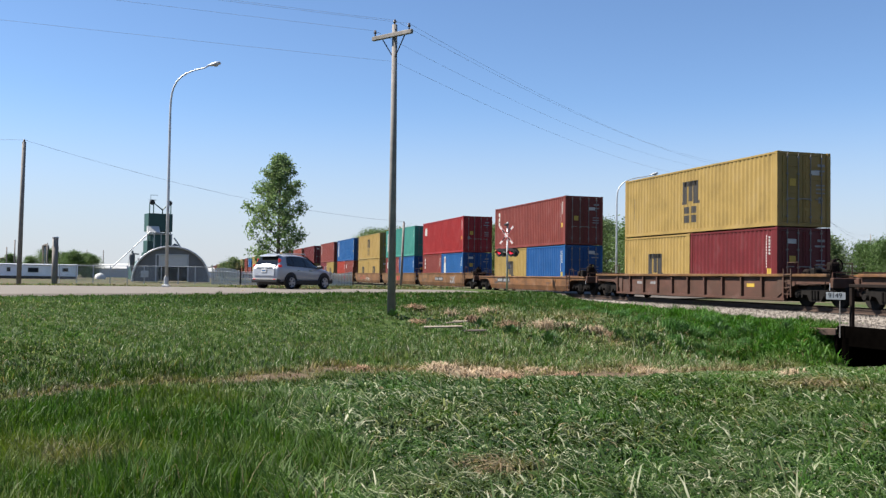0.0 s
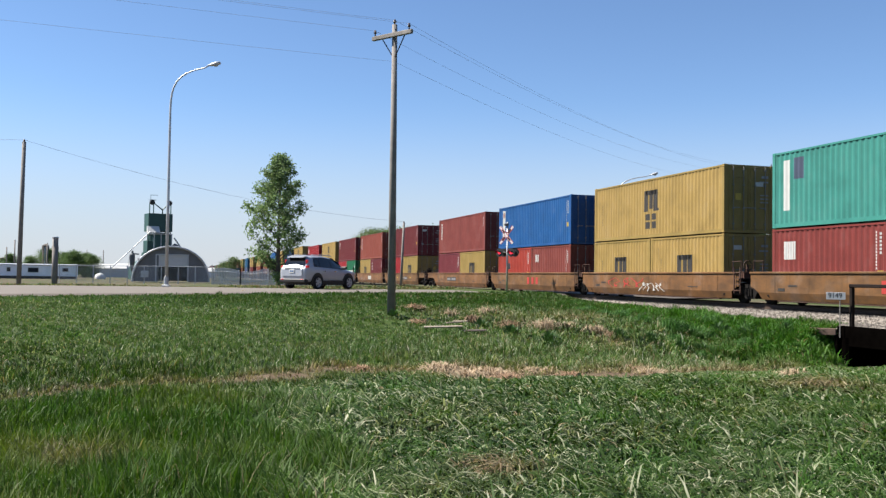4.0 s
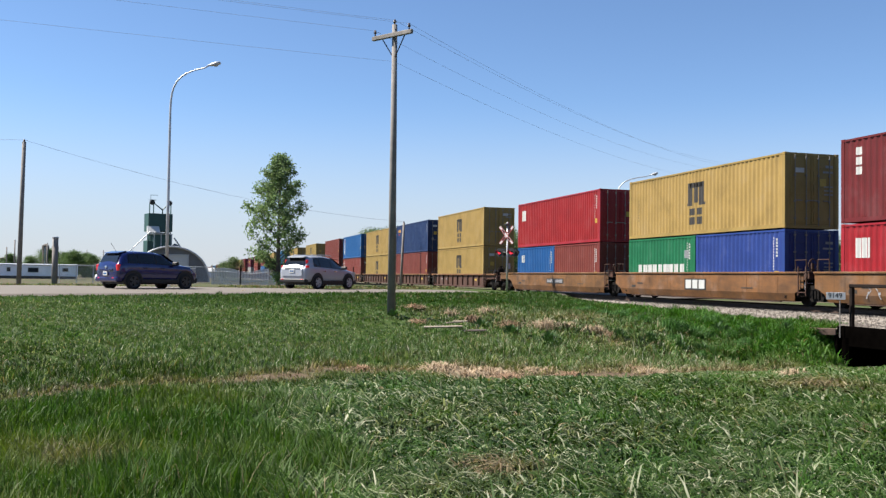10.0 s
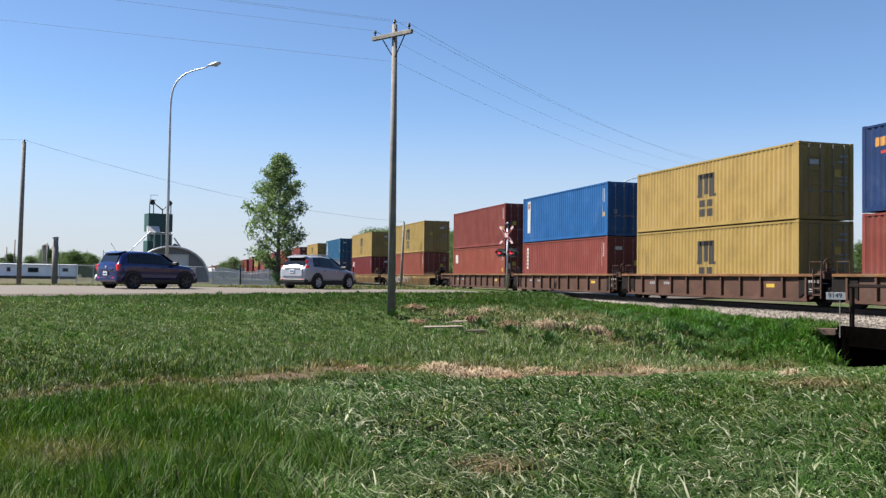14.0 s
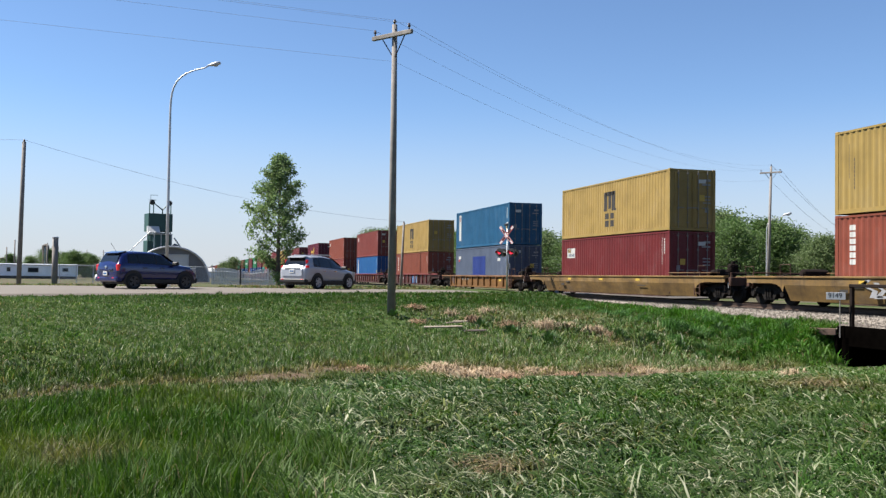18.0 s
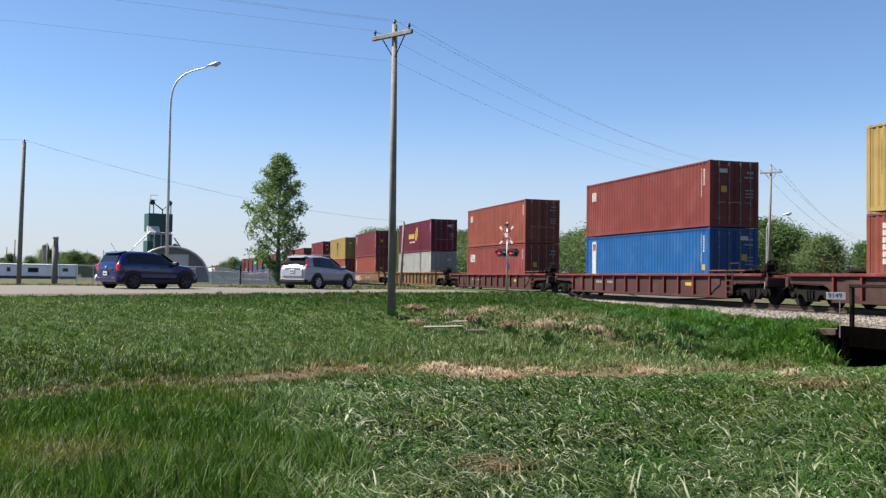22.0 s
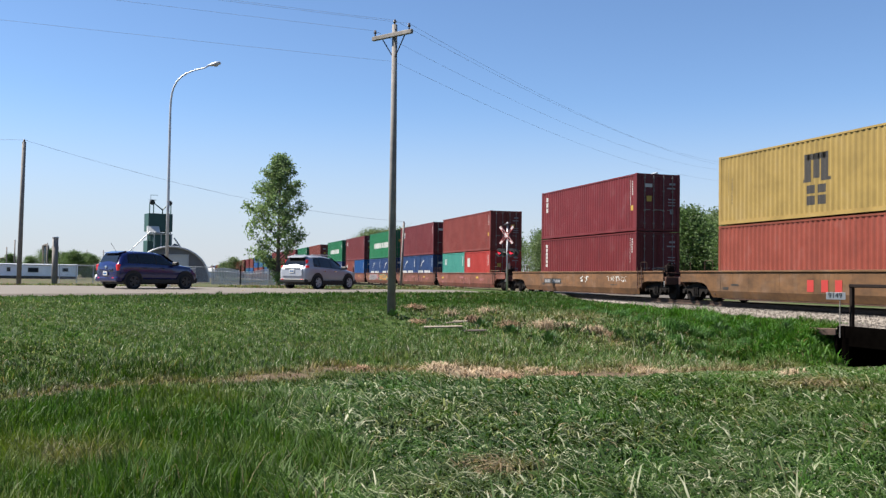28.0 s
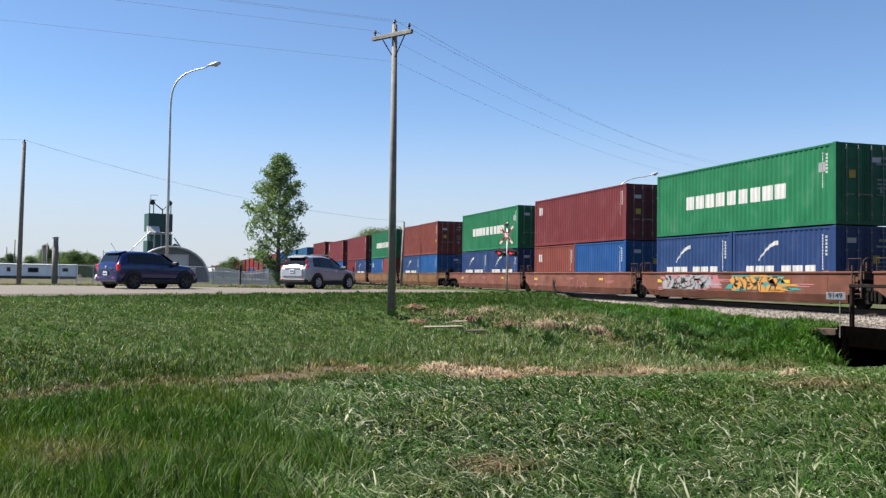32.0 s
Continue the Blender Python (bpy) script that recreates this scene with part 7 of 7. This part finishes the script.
def plant(name, label, x, y, wid, d, s, out_way, own, rng, segments):
    """One sheet of bowed blades, each with the given number of segments."""
    w = (x - LANE.x) * WOB.x + (y - LANE.y) * WOB.y
    keep = ((w > 3.75) | (w < -6.5)) & (y < -2.85 - 0.3 * wavy(x, y, 2.0, 0.5)) & ~((x > -22.2) & (x < -12.5) & (y > -4.72))
    bed = np.abs(w - ditch_w(y) - strip_off(y)) < 0.75
    keep &= ~((dryness(x, y) > 0.6) & bed & (rng.uniform(0, 1, len(x)) < 0.8))
    near_laid = (w > ditch_w(y) + 1.5) & (s > -0.8)
    keep &= ~(near_laid & (rng.uniform(0, 1, len(x)) < 0.2))
    x, y, wid, d, s, w, out_way, own = (a[keep] for a in (x, y, wid, d, s, w, out_way, own))
    n = len(x)
    z = ground_z(x, y)
    dry = dryness(x, y)
    clump = 0.5 + 0.5 * wavy(x, y, 1.7, 0.4)
    clump2 = 0.5 + 0.5 * wavy(x, y, 4.3, 2.1)
    front = np.clip((w - ditch_w(y) - strip_off(y) - 0.6) / 1.6, 0, 1)
    laid = front * np.clip((s - np.interp(d, [5, 8, 12, 18], [-0.5, -1.1, -2.8, -5.2]) + 0.6 * wavy(x, y, 0.9, 1.0)) / (0.08 * d + 0.3), 0, 1)
    bank = np.clip((y + 9.5) / 3.0, 0, 1) * np.clip((x + 48) / 14, 0, 1) * np.clip((-3.2 - y) / 1.8, 0.15, 1)
    rim = np.exp(-((w - ditch_w(y) + 1.2) / 1.3) ** 2)
    length = (0.055 + 0.05 * clump2 + 0.10 * rim) * (1 - front) + front * (0.24 + 0.10 * clump2)
    zone = np.clip((s + 1.5) / 3, 0, 1) * (1 - front) * (1 - bank) * np.clip((31 - d) / 4, 0, 1)
    length = length * (1 - 0.25 * front * np.clip((-1.0 - s) / 2, 0, 1)) + zone * (0.06 + 0.1 * clump2) + laid * 0.01 + bank * (0.05 + 0.2 * clump ** 1.5 * (0.6 + 0.8 * clump2) * np.clip((x + 36) / 8, 0, 1)) + np.clip(dry, 0, 1) * 0.06 * (0.3 + front)
    length = length * own * rng.uniform(0.6, 1.2, n) * np.where(y > -4.2, 0.75, 1.0) * np.where((y > -18) & (w > ditch_w(y) + strip_off(y)), np.clip((w - ditch_w(y) - strip_off(y) - 0.4) / 4.2, 0.2, 1), 1.0)
    length = length * (1 + 0.8 * np.clip((d - 28) / 8, 0, 1) * (w > 3))
    # how far and which way each blade lies over: up from the root, then bowed to the tip
    flow = 1.3 * wavy(x, y, 0.75, 0.9) + 1.0 * wavy(x, y, 2.6, 0.2)
    wind = math.atan2(-0.75, -0.1) + flow * 0.8
    pull = 0.25 + 0.75 * laid + 0.2 * bank
    way = np.arctan2(np.sin(wind) * pull + np.sin(out_way) * (0.7 + 0.35 * laid), np.cos(wind) * pull + np.cos(out_way) * (0.7 + 0.35 * laid)) + rng.normal(0, 0.35, n)
    root = np.clip(rng.normal(0.22, 0.15, n) + 0.30 * laid * (0.4 + 0.6 * clump), 0.0, 0.9)
    bow = np.clip(rng.normal(0.55 + 0.3 * laid, 0.35, n) + laid * rng.uniform(0.6, 1.7, n) + 0.3 * bank + 0.4 * dry + zone * rng.uniform(0, 1.2, n), 0.0, 2.2)
    dx, dy = np.cos(way), np.sin(way)
    twist = rng.uniform(-0.9, 0.9, n)
    sx = -dy * np.cos(twist) + dx * np.sin(twist)
    sy = dx * np.cos(twist) + dy * np.sin(twist)
    levels = [0.0, 0.4, 0.74, 1.0] if segments == 3 else [0.0, 0.6, 1.0]
    pts = []
    px, py, pz = x.copy(), y.copy(), z - 0.015
    prev = 0.0
    for k, t in enumerate(levels):
        if k:
            a = np.clip(root + bow * ((t + prev) / 2) ** 1.3 * 1.25, 0, 2.3)
            step = (t - prev) * length
            px = px + dx * np.sin(a) * step
            py = py + dy * np.sin(a) * step
            pz = pz + np.cos(a) * step
        prev = t
        pts.append((px, py, pz))
    half_w = wid * rng.uniform(0.6, 1.3, n) * (1.0 + 0.75 * laid)
    k_pts = 2 * segments + 1
    V = np.zeros((n, k_pts, 3), np.float32)
    for k, f in list(enumerate((0.8, 1.0, 0.75)))[:segments]:
        qx, qy, qz = pts[k]
        V[:, 2 * k] = np.stack([qx - sx * half_w * f, qy - sy * half_w * f, qz], -1)
        V[:, 2 * k + 1] = np.stack([qx + sx * half_w * f, qy + sy * half_w * f, qz], -1)
    V[:, k_pts - 1] = np.stack(pts[segments], -1)
    m = bpy.data.meshes.new(name)
    m.vertices.add(n * k_pts)
    m.vertices.foreach_set("co", V.reshape(-1))
    one = [0, 1, 3, 2, 2, 3, 5, 4, 4, 5, 6] if segments == 3 else [0, 1, 3, 2, 2, 3, 4]
    at = [0, 4, 8] if segments == 3 else [0, 4]
    loops = np.array(one, np.int32)
    L = (np.arange(n, dtype=np.int32)[:, None] * k_pts + loops[None, :]).reshape(-1)
    m.loops.add(len(L))
    m.loops.foreach_set("vertex_index", L)
    m.polygons.add(n * segments)
    starts = (np.arange(n, dtype=np.int32)[:, None] * len(one) + np.array(at, np.int32)[None, :]).reshape(-1)
    m.polygons.foreach_set("loop_start", starts)
    m.polygons.foreach_set("use_smooth", np.ones(n * segments, bool))
    m.update(calc_edges=True)
    share = np.clip(dry * (1 - 0.7 * bank * np.clip((x + 34) / 6, 0, 1)) * rng.uniform(0.5, 1.3, n) + (rng.uniform(0, 1, n) < 0.04 - 0.025 * front + 0.06 * zone + 0.5 * (w < -6)) * 0.8, 0, 1)
    a = m.attributes.new("dry", "FLOAT", "POINT")
    a.data.foreach_set("value", np.repeat(share, k_pts).astype(np.float32))
    a = m.attributes.new("lush", "FLOAT", "POINT")
    a.data.foreach_set("value", np.repeat(np.clip(bank * 1.2 - 0.1 + 0.35 * wavy(x, y, 1.6, 0.3) + 0.3 * wavy(x, y, 3.9, 1.1), 0, 1) * np.clip((x + 40) / 10, 0, 1) * rng.uniform(0.6, 1.0, n), k_pts).astype(np.float32))
    a = m.attributes.new("pale", "FLOAT", "POINT")
    tone = np.clip(laid * (0.75 + 0.35 * clump) + (0.42 + 0.3 * clump + 0.3 * zone) * (1 - front) * (1 - 0.6 * bank), 0, 1)
    tone = tone * (1 - 0.92 * np.clip((d - 23) / 9, 0, 1) * (w > 3)) * (1 - 0.4 * front * np.clip((s - 1.2) / 3.5, 0, 1))
    a.data.foreach_set("value", np.repeat(tone, k_pts).astype(np.float32))
    m.materials.append(BLADES[segments])
    tagged(new(name, m), label, "grass", kind="stuff")


BLADES = {3: blade_material("meadow_grass_blades", (1.34, 0.98, 1.9), (1.08, 0.99, 1.2)), 2: blade_material("field_grass_blades", (0.98, 0.83, 1.9), (1.66, 1.43, 2.1), ((0.02, 0.05, 0.004), (0.10, 0.17, 0.045)), ((0.032, 0.066, 0.011), (0.058, 0.11, 0.025), (0.098, 0.152, 0.052), (0.30, 0.33, 0.18)))}


def grass():
    rng = np.random.default_rng(21)
    near, far = [], []
    # bands over the field: nearest and farthest reach from the viewing bank, tussocks per square metre, blades in each
    for d0, d1, dens, count, wid in ((5.0, 8, 105, 23, 0.0042), (8, 12, 85, 21, 0.0060), (12, 17, 55, 20, 0.0085), (17, 24, 70, 16, 0.0095), (24, 34, 36, 13, 0.0145), (34, 56, 12, 12, 0.023)):
        half = lambda d: 0.56 * d + 1.0
        n = int((d1 - d0) * (half(d0) + half(d1)) * dens)
        d = np.sqrt(rng.uniform(d0 * d0, d1 * d1, n))
        s = rng.uniform(-1, 1, n) * half(d)
        size = rng.uniform(0.5, 1.6, n)
        own = rng.uniform(0.6, 1.3, n)
        d, s, size, own = (np.repeat(a, count) for a in (d, s, size, own))
        a = rng.uniform(0, 2 * np.pi, len(d))
        r = np.abs(rng.normal(0, 0.055, len(d))) * size * (1 + d0 / 20)
        x = EYE[0] - 0.9588 * d + 0.284 * s + r * np.cos(a)
        y = EYE[1] + 0.284 * d + 0.9588 * s + r * np.sin(a)
        (near if d1 < 18 else far).append((x, y, np.full(len(d), wid), d, s, a, own))
    # coarser growth round the viewing place
    n = 4200
    rr, aa = 16.0 * np.sqrt(rng.uniform(0, 1, n)), rng.uniform(0, 2 * np.pi, n)
    x, y = EYE[0] + rr * np.cos(aa), EYE[1] + rr * np.sin(aa)
    d = -(x - EYE[0]) * 0.9588 + (y - EYE[1]) * 0.284
    s = (x - EYE[0]) * 0.284 + (y - EYE[1]) * 0.9588
    out = (d < 5.0) | (np.abs(s) > 0.56 * d + 1.0)
    x, y, d, s = (np.repeat(v[out], 12) for v in (x, y, d, s))
    a = rng.uniform(0, 2 * np.pi, len(x))
    r = np.abs(rng.normal(0, 0.13, len(x)))
    far.append((x + r * np.cos(a), y + r * np.sin(a), np.full(len(x), 0.011), np.clip(d, 5, 20), np.clip(s, -3, 3), a, np.full(len(x), 1.15)))
    # the lush bank beside the bridge and along the ballast
    n = 5200
    x, y = -22.0 - 20.0 * rng.uniform(0, 1, n) ** 1.5, rng.uniform(-9.0, -3.2, n)
    own = rng.uniform(0.7, 1.3, n)
    x, y, own = (np.repeat(v, 14) for v in (x, y, own))
    a = rng.uniform(0, 2 * np.pi, len(x))
    r = np.abs(rng.normal(0, 0.12, len(x)))
    x, y = x + r * np.cos(a), y + r * np.sin(a)
    d = -(x - EYE[0]) * 0.9588 + (y - EYE[1]) * 0.284
    s = (x - EYE[0]) * 0.284 + (y - EYE[1]) * 0.9588
    far.append((x, y, np.full(len(x), 0.0115), d, s, a, own))
    # thin growth on the verges across the road
    for n, along, across, count in ((2600, (5, 45), (-15, -7.5), 9), (2600, (-75, 2), (-24, -17.0), 6)):
        p, q = rng.uniform(*along, n), rng.uniform(*across, n)
        x, y = LANE.x + HEAD.x * p + WOB.x * q, LANE.y + HEAD.y * p + WOB.y * q
        x, y = (np.repeat(v, count) for v in (x, y))
        a = rng.uniform(0, 2 * np.pi, len(x))
        r = np.abs(rng.normal(0, 0.15, len(x)))
        far.append((x + r * np.cos(a), y + r * np.sin(a), np.full(len(x), 0.028), np.full(len(x), 60.0), np.full(len(x), -8.0), a, np.full(len(x), 2.2)))
    n = 420
    x, y = rng.uniform(-22.9, -21.3, n), rng.uniform(-6.8, -4.65, n)
    x, y = (np.repeat(v, 14) for v in (x, y))
    a = rng.uniform(0, 2 * np.pi, len(x))
    x, y = x + 0.08 * np.cos(a), y + 0.08 * np.sin(a)
    far.append((x, y, np.full(len(x), 0.0105), np.full(len(x), 26.0), np.full(len(x), 8.0), a, np.full(len(x), 0.85)))
    for name, label, parts, segments in (("grass", "long wind-laid green grass with dry straw patches", near, 3), ("field_grass", "short green field grass beyond the ditch with straw tufts", far, 2)):
        plant(name, label, *(np.concatenate([p[i] for p in parts]) for i in range(7)), rng, segments)


grass()


# ---- straw tufts and weeds ----
TUFT_STRAW = plain("bleached_straw", (0.56, 0.42, 0.265), 0.8, 0, 0.35, 30.0)
TUFT_BROWN = plain("reddish_dead_grass", (0.42, 0.26, 0.155), 0.85, 0, 0.35, 30.0)
WEED_LEAF = leaf_material("broad_weed_leaves", (0.012, 0.04, 0.006), (0.035, 0.085, 0.016), 0.3)

TUFTS = (
    (-17.00, -18.19, 0.38, 0.29, 260, TUFT_STRAW),
    (-16.51, -17.94, 0.37, 0.22, 220, TUFT_STRAW),
    (-17.22, -17.21, 0.41, 0.23, 220, TUFT_STRAW),
    (-15.99, -17.22, 0.32, 0.17, 160, TUFT_BROWN),
    (-12.77, -18.16, 0.22, 0.10, 150, TUFT_BROWN),
    (-17.35, -16.95, 0.30, 0.21, 130, TUFT_STRAW),
    (-26.56, -16.25, 0.38, 0.21, 90, TUFT_BROWN),
    (-25.72, -15.34, 0.23, 0.27, 60, TUFT_STRAW),
    (-24.42, -15.10, 0.35, 0.29, 110, TUFT_BROWN),
    (-25.75, -14.27, 0.34, 0.27, 80, TUFT_STRAW),
    (-23.82, -14.19, 0.35, 0.28, 110, TUFT_BROWN),
    (-23.23, -13.41, 0.41, 0.37, 140, TUFT_STRAW),
    (-23.26, -11.94, 0.38, 0.29, 110, TUFT_STRAW),
    (-22.74, -11.71, 0.25, 0.25, 80, TUFT_BROWN),
    (-23.65, -12.63, 0.35, 0.22, 80, TUFT_STRAW),
    (-20.25, -12.94, 0.19, 0.17, 70, TUFT_BROWN),
    (-18.08, -13.07, 0.38, 0.15, 120, TUFT_STRAW),
    (-20.47, -11.24, 0.34, 0.20, 90, TUFT_STRAW),
    (-15.97, -15.96, 0.28, 0.13, 100, TUFT_BROWN),
    (-18.05, -19.60, 0.25, 0.11, 80, TUFT_BROWN),
    (-18.37, -15.66, 0.37, 0.17, 140, TUFT_STRAW),
    (-14.87, -11.77, 0.26, 0.22, 100, TUFT_STRAW),
    (-24.34, -16.75, 0.28, 0.19, 70, TUFT_BROWN),
    (-18.82, -13.16, 0.26, 0.13, 80, TUFT_BROWN),
    (-39.12, -20.47, 0.43, 0.17, 50, TUFT_STRAW),
    (-44.17, -17.01, 0.44, 0.19, 50, TUFT_BROWN),
    (-35.86, -23.84, 0.34, 0.15, 50, TUFT_STRAW),
    (-7.07, -20.61, 0.23, 0.08, 160, TUFT_BROWN),
    (-7.15, -20.25, 0.19, 0.07, 120, TUFT_BROWN),
)
WEEDS = (
    (-23.63, -15.17, 0.22, 0.21, 160),
    (-22.36, -14.74, 0.27, 0.23, 220),
    (-21.30, -14.11, 0.37, 0.35, 320),
    (-21.36, -14.59, 0.20, 0.19, 140),
    (-22.57, -11.50, 0.22, 0.27, 160),
    (-22.65, -10.50, 0.22, 0.24, 150),
    (-23.52, -6.79, 0.41, 0.37, 320),
    (-23.16, -6.65, 0.30, 0.30, 200),
    (-24.07, -7.10, 0.31, 0.34, 220),
    (-24.70, -6.98, 0.28, 0.27, 160),
    (-23.81, -8.43, 0.30, 0.22, 180),
    (-25.11, -17.30, 0.16, 0.16, 90),
    (-22.39, -6.21, 0.26, 0.40, 220),
    (-22.43, -9.65, 0.25, 0.24, 150),
    (-22.36, -9.06, 0.29, 0.28, 180),
)


def fountain(seed, spread, height, count, width, lean=0.0):
    """Dry blades that rise from one root and arch over on all sides."""
    r = random.Random(seed)
    s = Shape()
    for _ in range(count):
        a = r.uniform(0, 2 * math.pi)
        reach = spread * r.uniform(0.25, 1.0)
        h = height * r.uniform(0.5, 1.1) * (1.1 - 0.5 * reach / spread)
        ox, oy = r.gauss(0, 0.25) * spread, r.gauss(0, 0.25) * spread
        c, q = math.cos(a), math.sin(a)
        wx, wy = -q * width, c * width
        pts = [(0, -0.03), (0.35, h * 0.8), (0.72, h), (1.0, h * r.uniform(0.15, 0.7))]
        row = []
        for k, (u, z) in enumerate(pts):
            x, y = ox + c * reach * u, oy + q * reach * u + lean * u
            f = (1.0, 0.9, 0.65, 0.15)[k]
            row += [(x - wx * f, y - wy * f, z), (x + wx * f, y + wy * f, z)]
        s.add(row, [(0, 1, 3, 2), (2, 3, 5, 4), (4, 5, 7, 6)])
    return s


def weed(seed, spread, height, count):
    r = random.Random(seed)
    s = Shape()
    for _ in range(count):
        a, e = r.uniform(0, 2 * math.pi), r.uniform(0.1, 1.4)
        k = r.uniform(0.5, 1.0)
        p = Vector((math.cos(a) * math.cos(e) * spread * k, math.sin(a) * math.cos(e) * spread * k, math.sin(e) * height * k))
        d = (p + Vector((0, 0, 0.1))).normalized()
        v = Vector((-math.sin(a), math.cos(a), r.uniform(-0.4, 0.4))) * 0.022
        L = r.uniform(0.07, 0.15)
        s.add([p - v * 0.3, p + d * L * 0.45 - v, p + d * L, p + d * L * 0.45 + v], [(0, 1, 2, 3)])
    return s


LUSH = leaf_material("lush_grass_blades", (0.012, 0.055, 0.004), (0.045, 0.13, 0.013), 0.35)
spots = random.Random(31)
for k in range(46):
    y = -9.6 + 4.6 * spots.random()
    x = spots.uniform(-30.5, -21.9) if k % 3 else spots.uniform(-25.2, -22.0)
    if y > -4.9:
        continue
    ob = part("grass_tussock", fountain(200 + k, spots.uniform(0.3, 0.55), spots.uniform(0.22, 0.42) * (1.0 if x > -26 else 0.7), 240, 0.0085), LUSH, at=pose(x, y, float(ground_z(x, y)) - 0.03))
    tagged(ob, "thick tussock of fresh green grass on the bank", "grass tuft", "green tussocks beside the bridge")
for k, (x, y, spread, height, count, m) in enumerate(TUFTS):
    ob = part("straw_tuft", fountain(60 + k, spread * 1.35, height * 0.95, int(count * 1.3), 0.008, -0.12 * spread), m, at=pose(x, y, float(ground_z(x, y))))
    tagged(ob, "tuft of bleached dry straw in the grass" if m is TUFT_STRAW else "flattened reddish-brown tuft of dead grass", "grass tuft", "dry tufts in the field")
for k, (x, y, spread, height, count) in enumerate(WEEDS):
    ob = part("weed", weed(90 + k, spread, height, count), WEED_LEAF, at=pose(x, y, float(ground_z(x, y))))
    tagged(ob, "low dark green leafy weed growing in the grass", "weed", "weeds in the field")


def path_of(table):
    """A still smooth path between (seconds, metres) pairs, and its length at any time."""
    ts, ss = zip(*table)
    return lambda t: float(np.interp(t, ts, ss))


def drive(car, wheels, turn, reference, table, rise=0.2):
    """Moves a car along the road and rolls its wheels."""
    u = Vector((math.cos(radians(turn)), math.sin(radians(turn))))
    rows = [(t, Matrix.Translation((reference.x + u.x * s, reference.y + u.y * s, rise)) @ Matrix.Rotation(radians(turn), 4, "Z")) for t, s in table]
    walk(car, rows)
    at = path_of(table)
    end = max(t for t, s in table[:-1])
    for hub, x, y, r in wheels:
        spins, t, last = [], 0.0, None
        while t <= end + 0.001:
            a = at(t) / r
            spins.append((t, pose(x, y, r, 0, math.degrees(a), 0)))
            t += 0.1
        spins.append((32.0, pose(x, y, r, 0, math.degrees(at(32.0) / r), 0)))
        walk(hub, spins)


def motions():
    for ob, x, z in MOVING:
        walk(ob, [(0.0, pose(x, 0, z)), (32.0, pose(x + SPEED * 32.0, 0, z))])
    u = Vector((math.cos(radians(133.0)), math.sin(radians(133.0))))
    drive(silver_car, silver_wheels, 133.0, Vector((-47.07, -16.70)) + u * (1.1 - 2.24),
          [(0.0, -2.09), (0.5, -1.51), (1.0, -1.0), (1.5, -0.64), (2.0, -0.32), (2.5, -0.12), (3.0, -0.01), (3.5, 0.0), (32.0, 0.0)])
    u = Vector((math.cos(radians(125.0)), math.sin(radians(125.0))))
    drive(navy_car, navy_wheels, 125.0, Vector((-41.52, -24.89)) + u * (0.64 - 2.045),
          [(0.0, -26.5), (1.0, -22.4), (2.0, -18.6), (3.0, -15.0), (4.0, -11.7), (5.0, -8.5), (5.5, -7.08), (6.0, -5.8), (6.5, -4.62), (7.0, -3.53), (7.5, -2.48), (8.0, -1.6), (8.5, -0.88), (9.0, -0.4), (9.5, -0.09), (10.0, 0.0), (10.5, 0.0), (32.0, 0.0)])


motions()
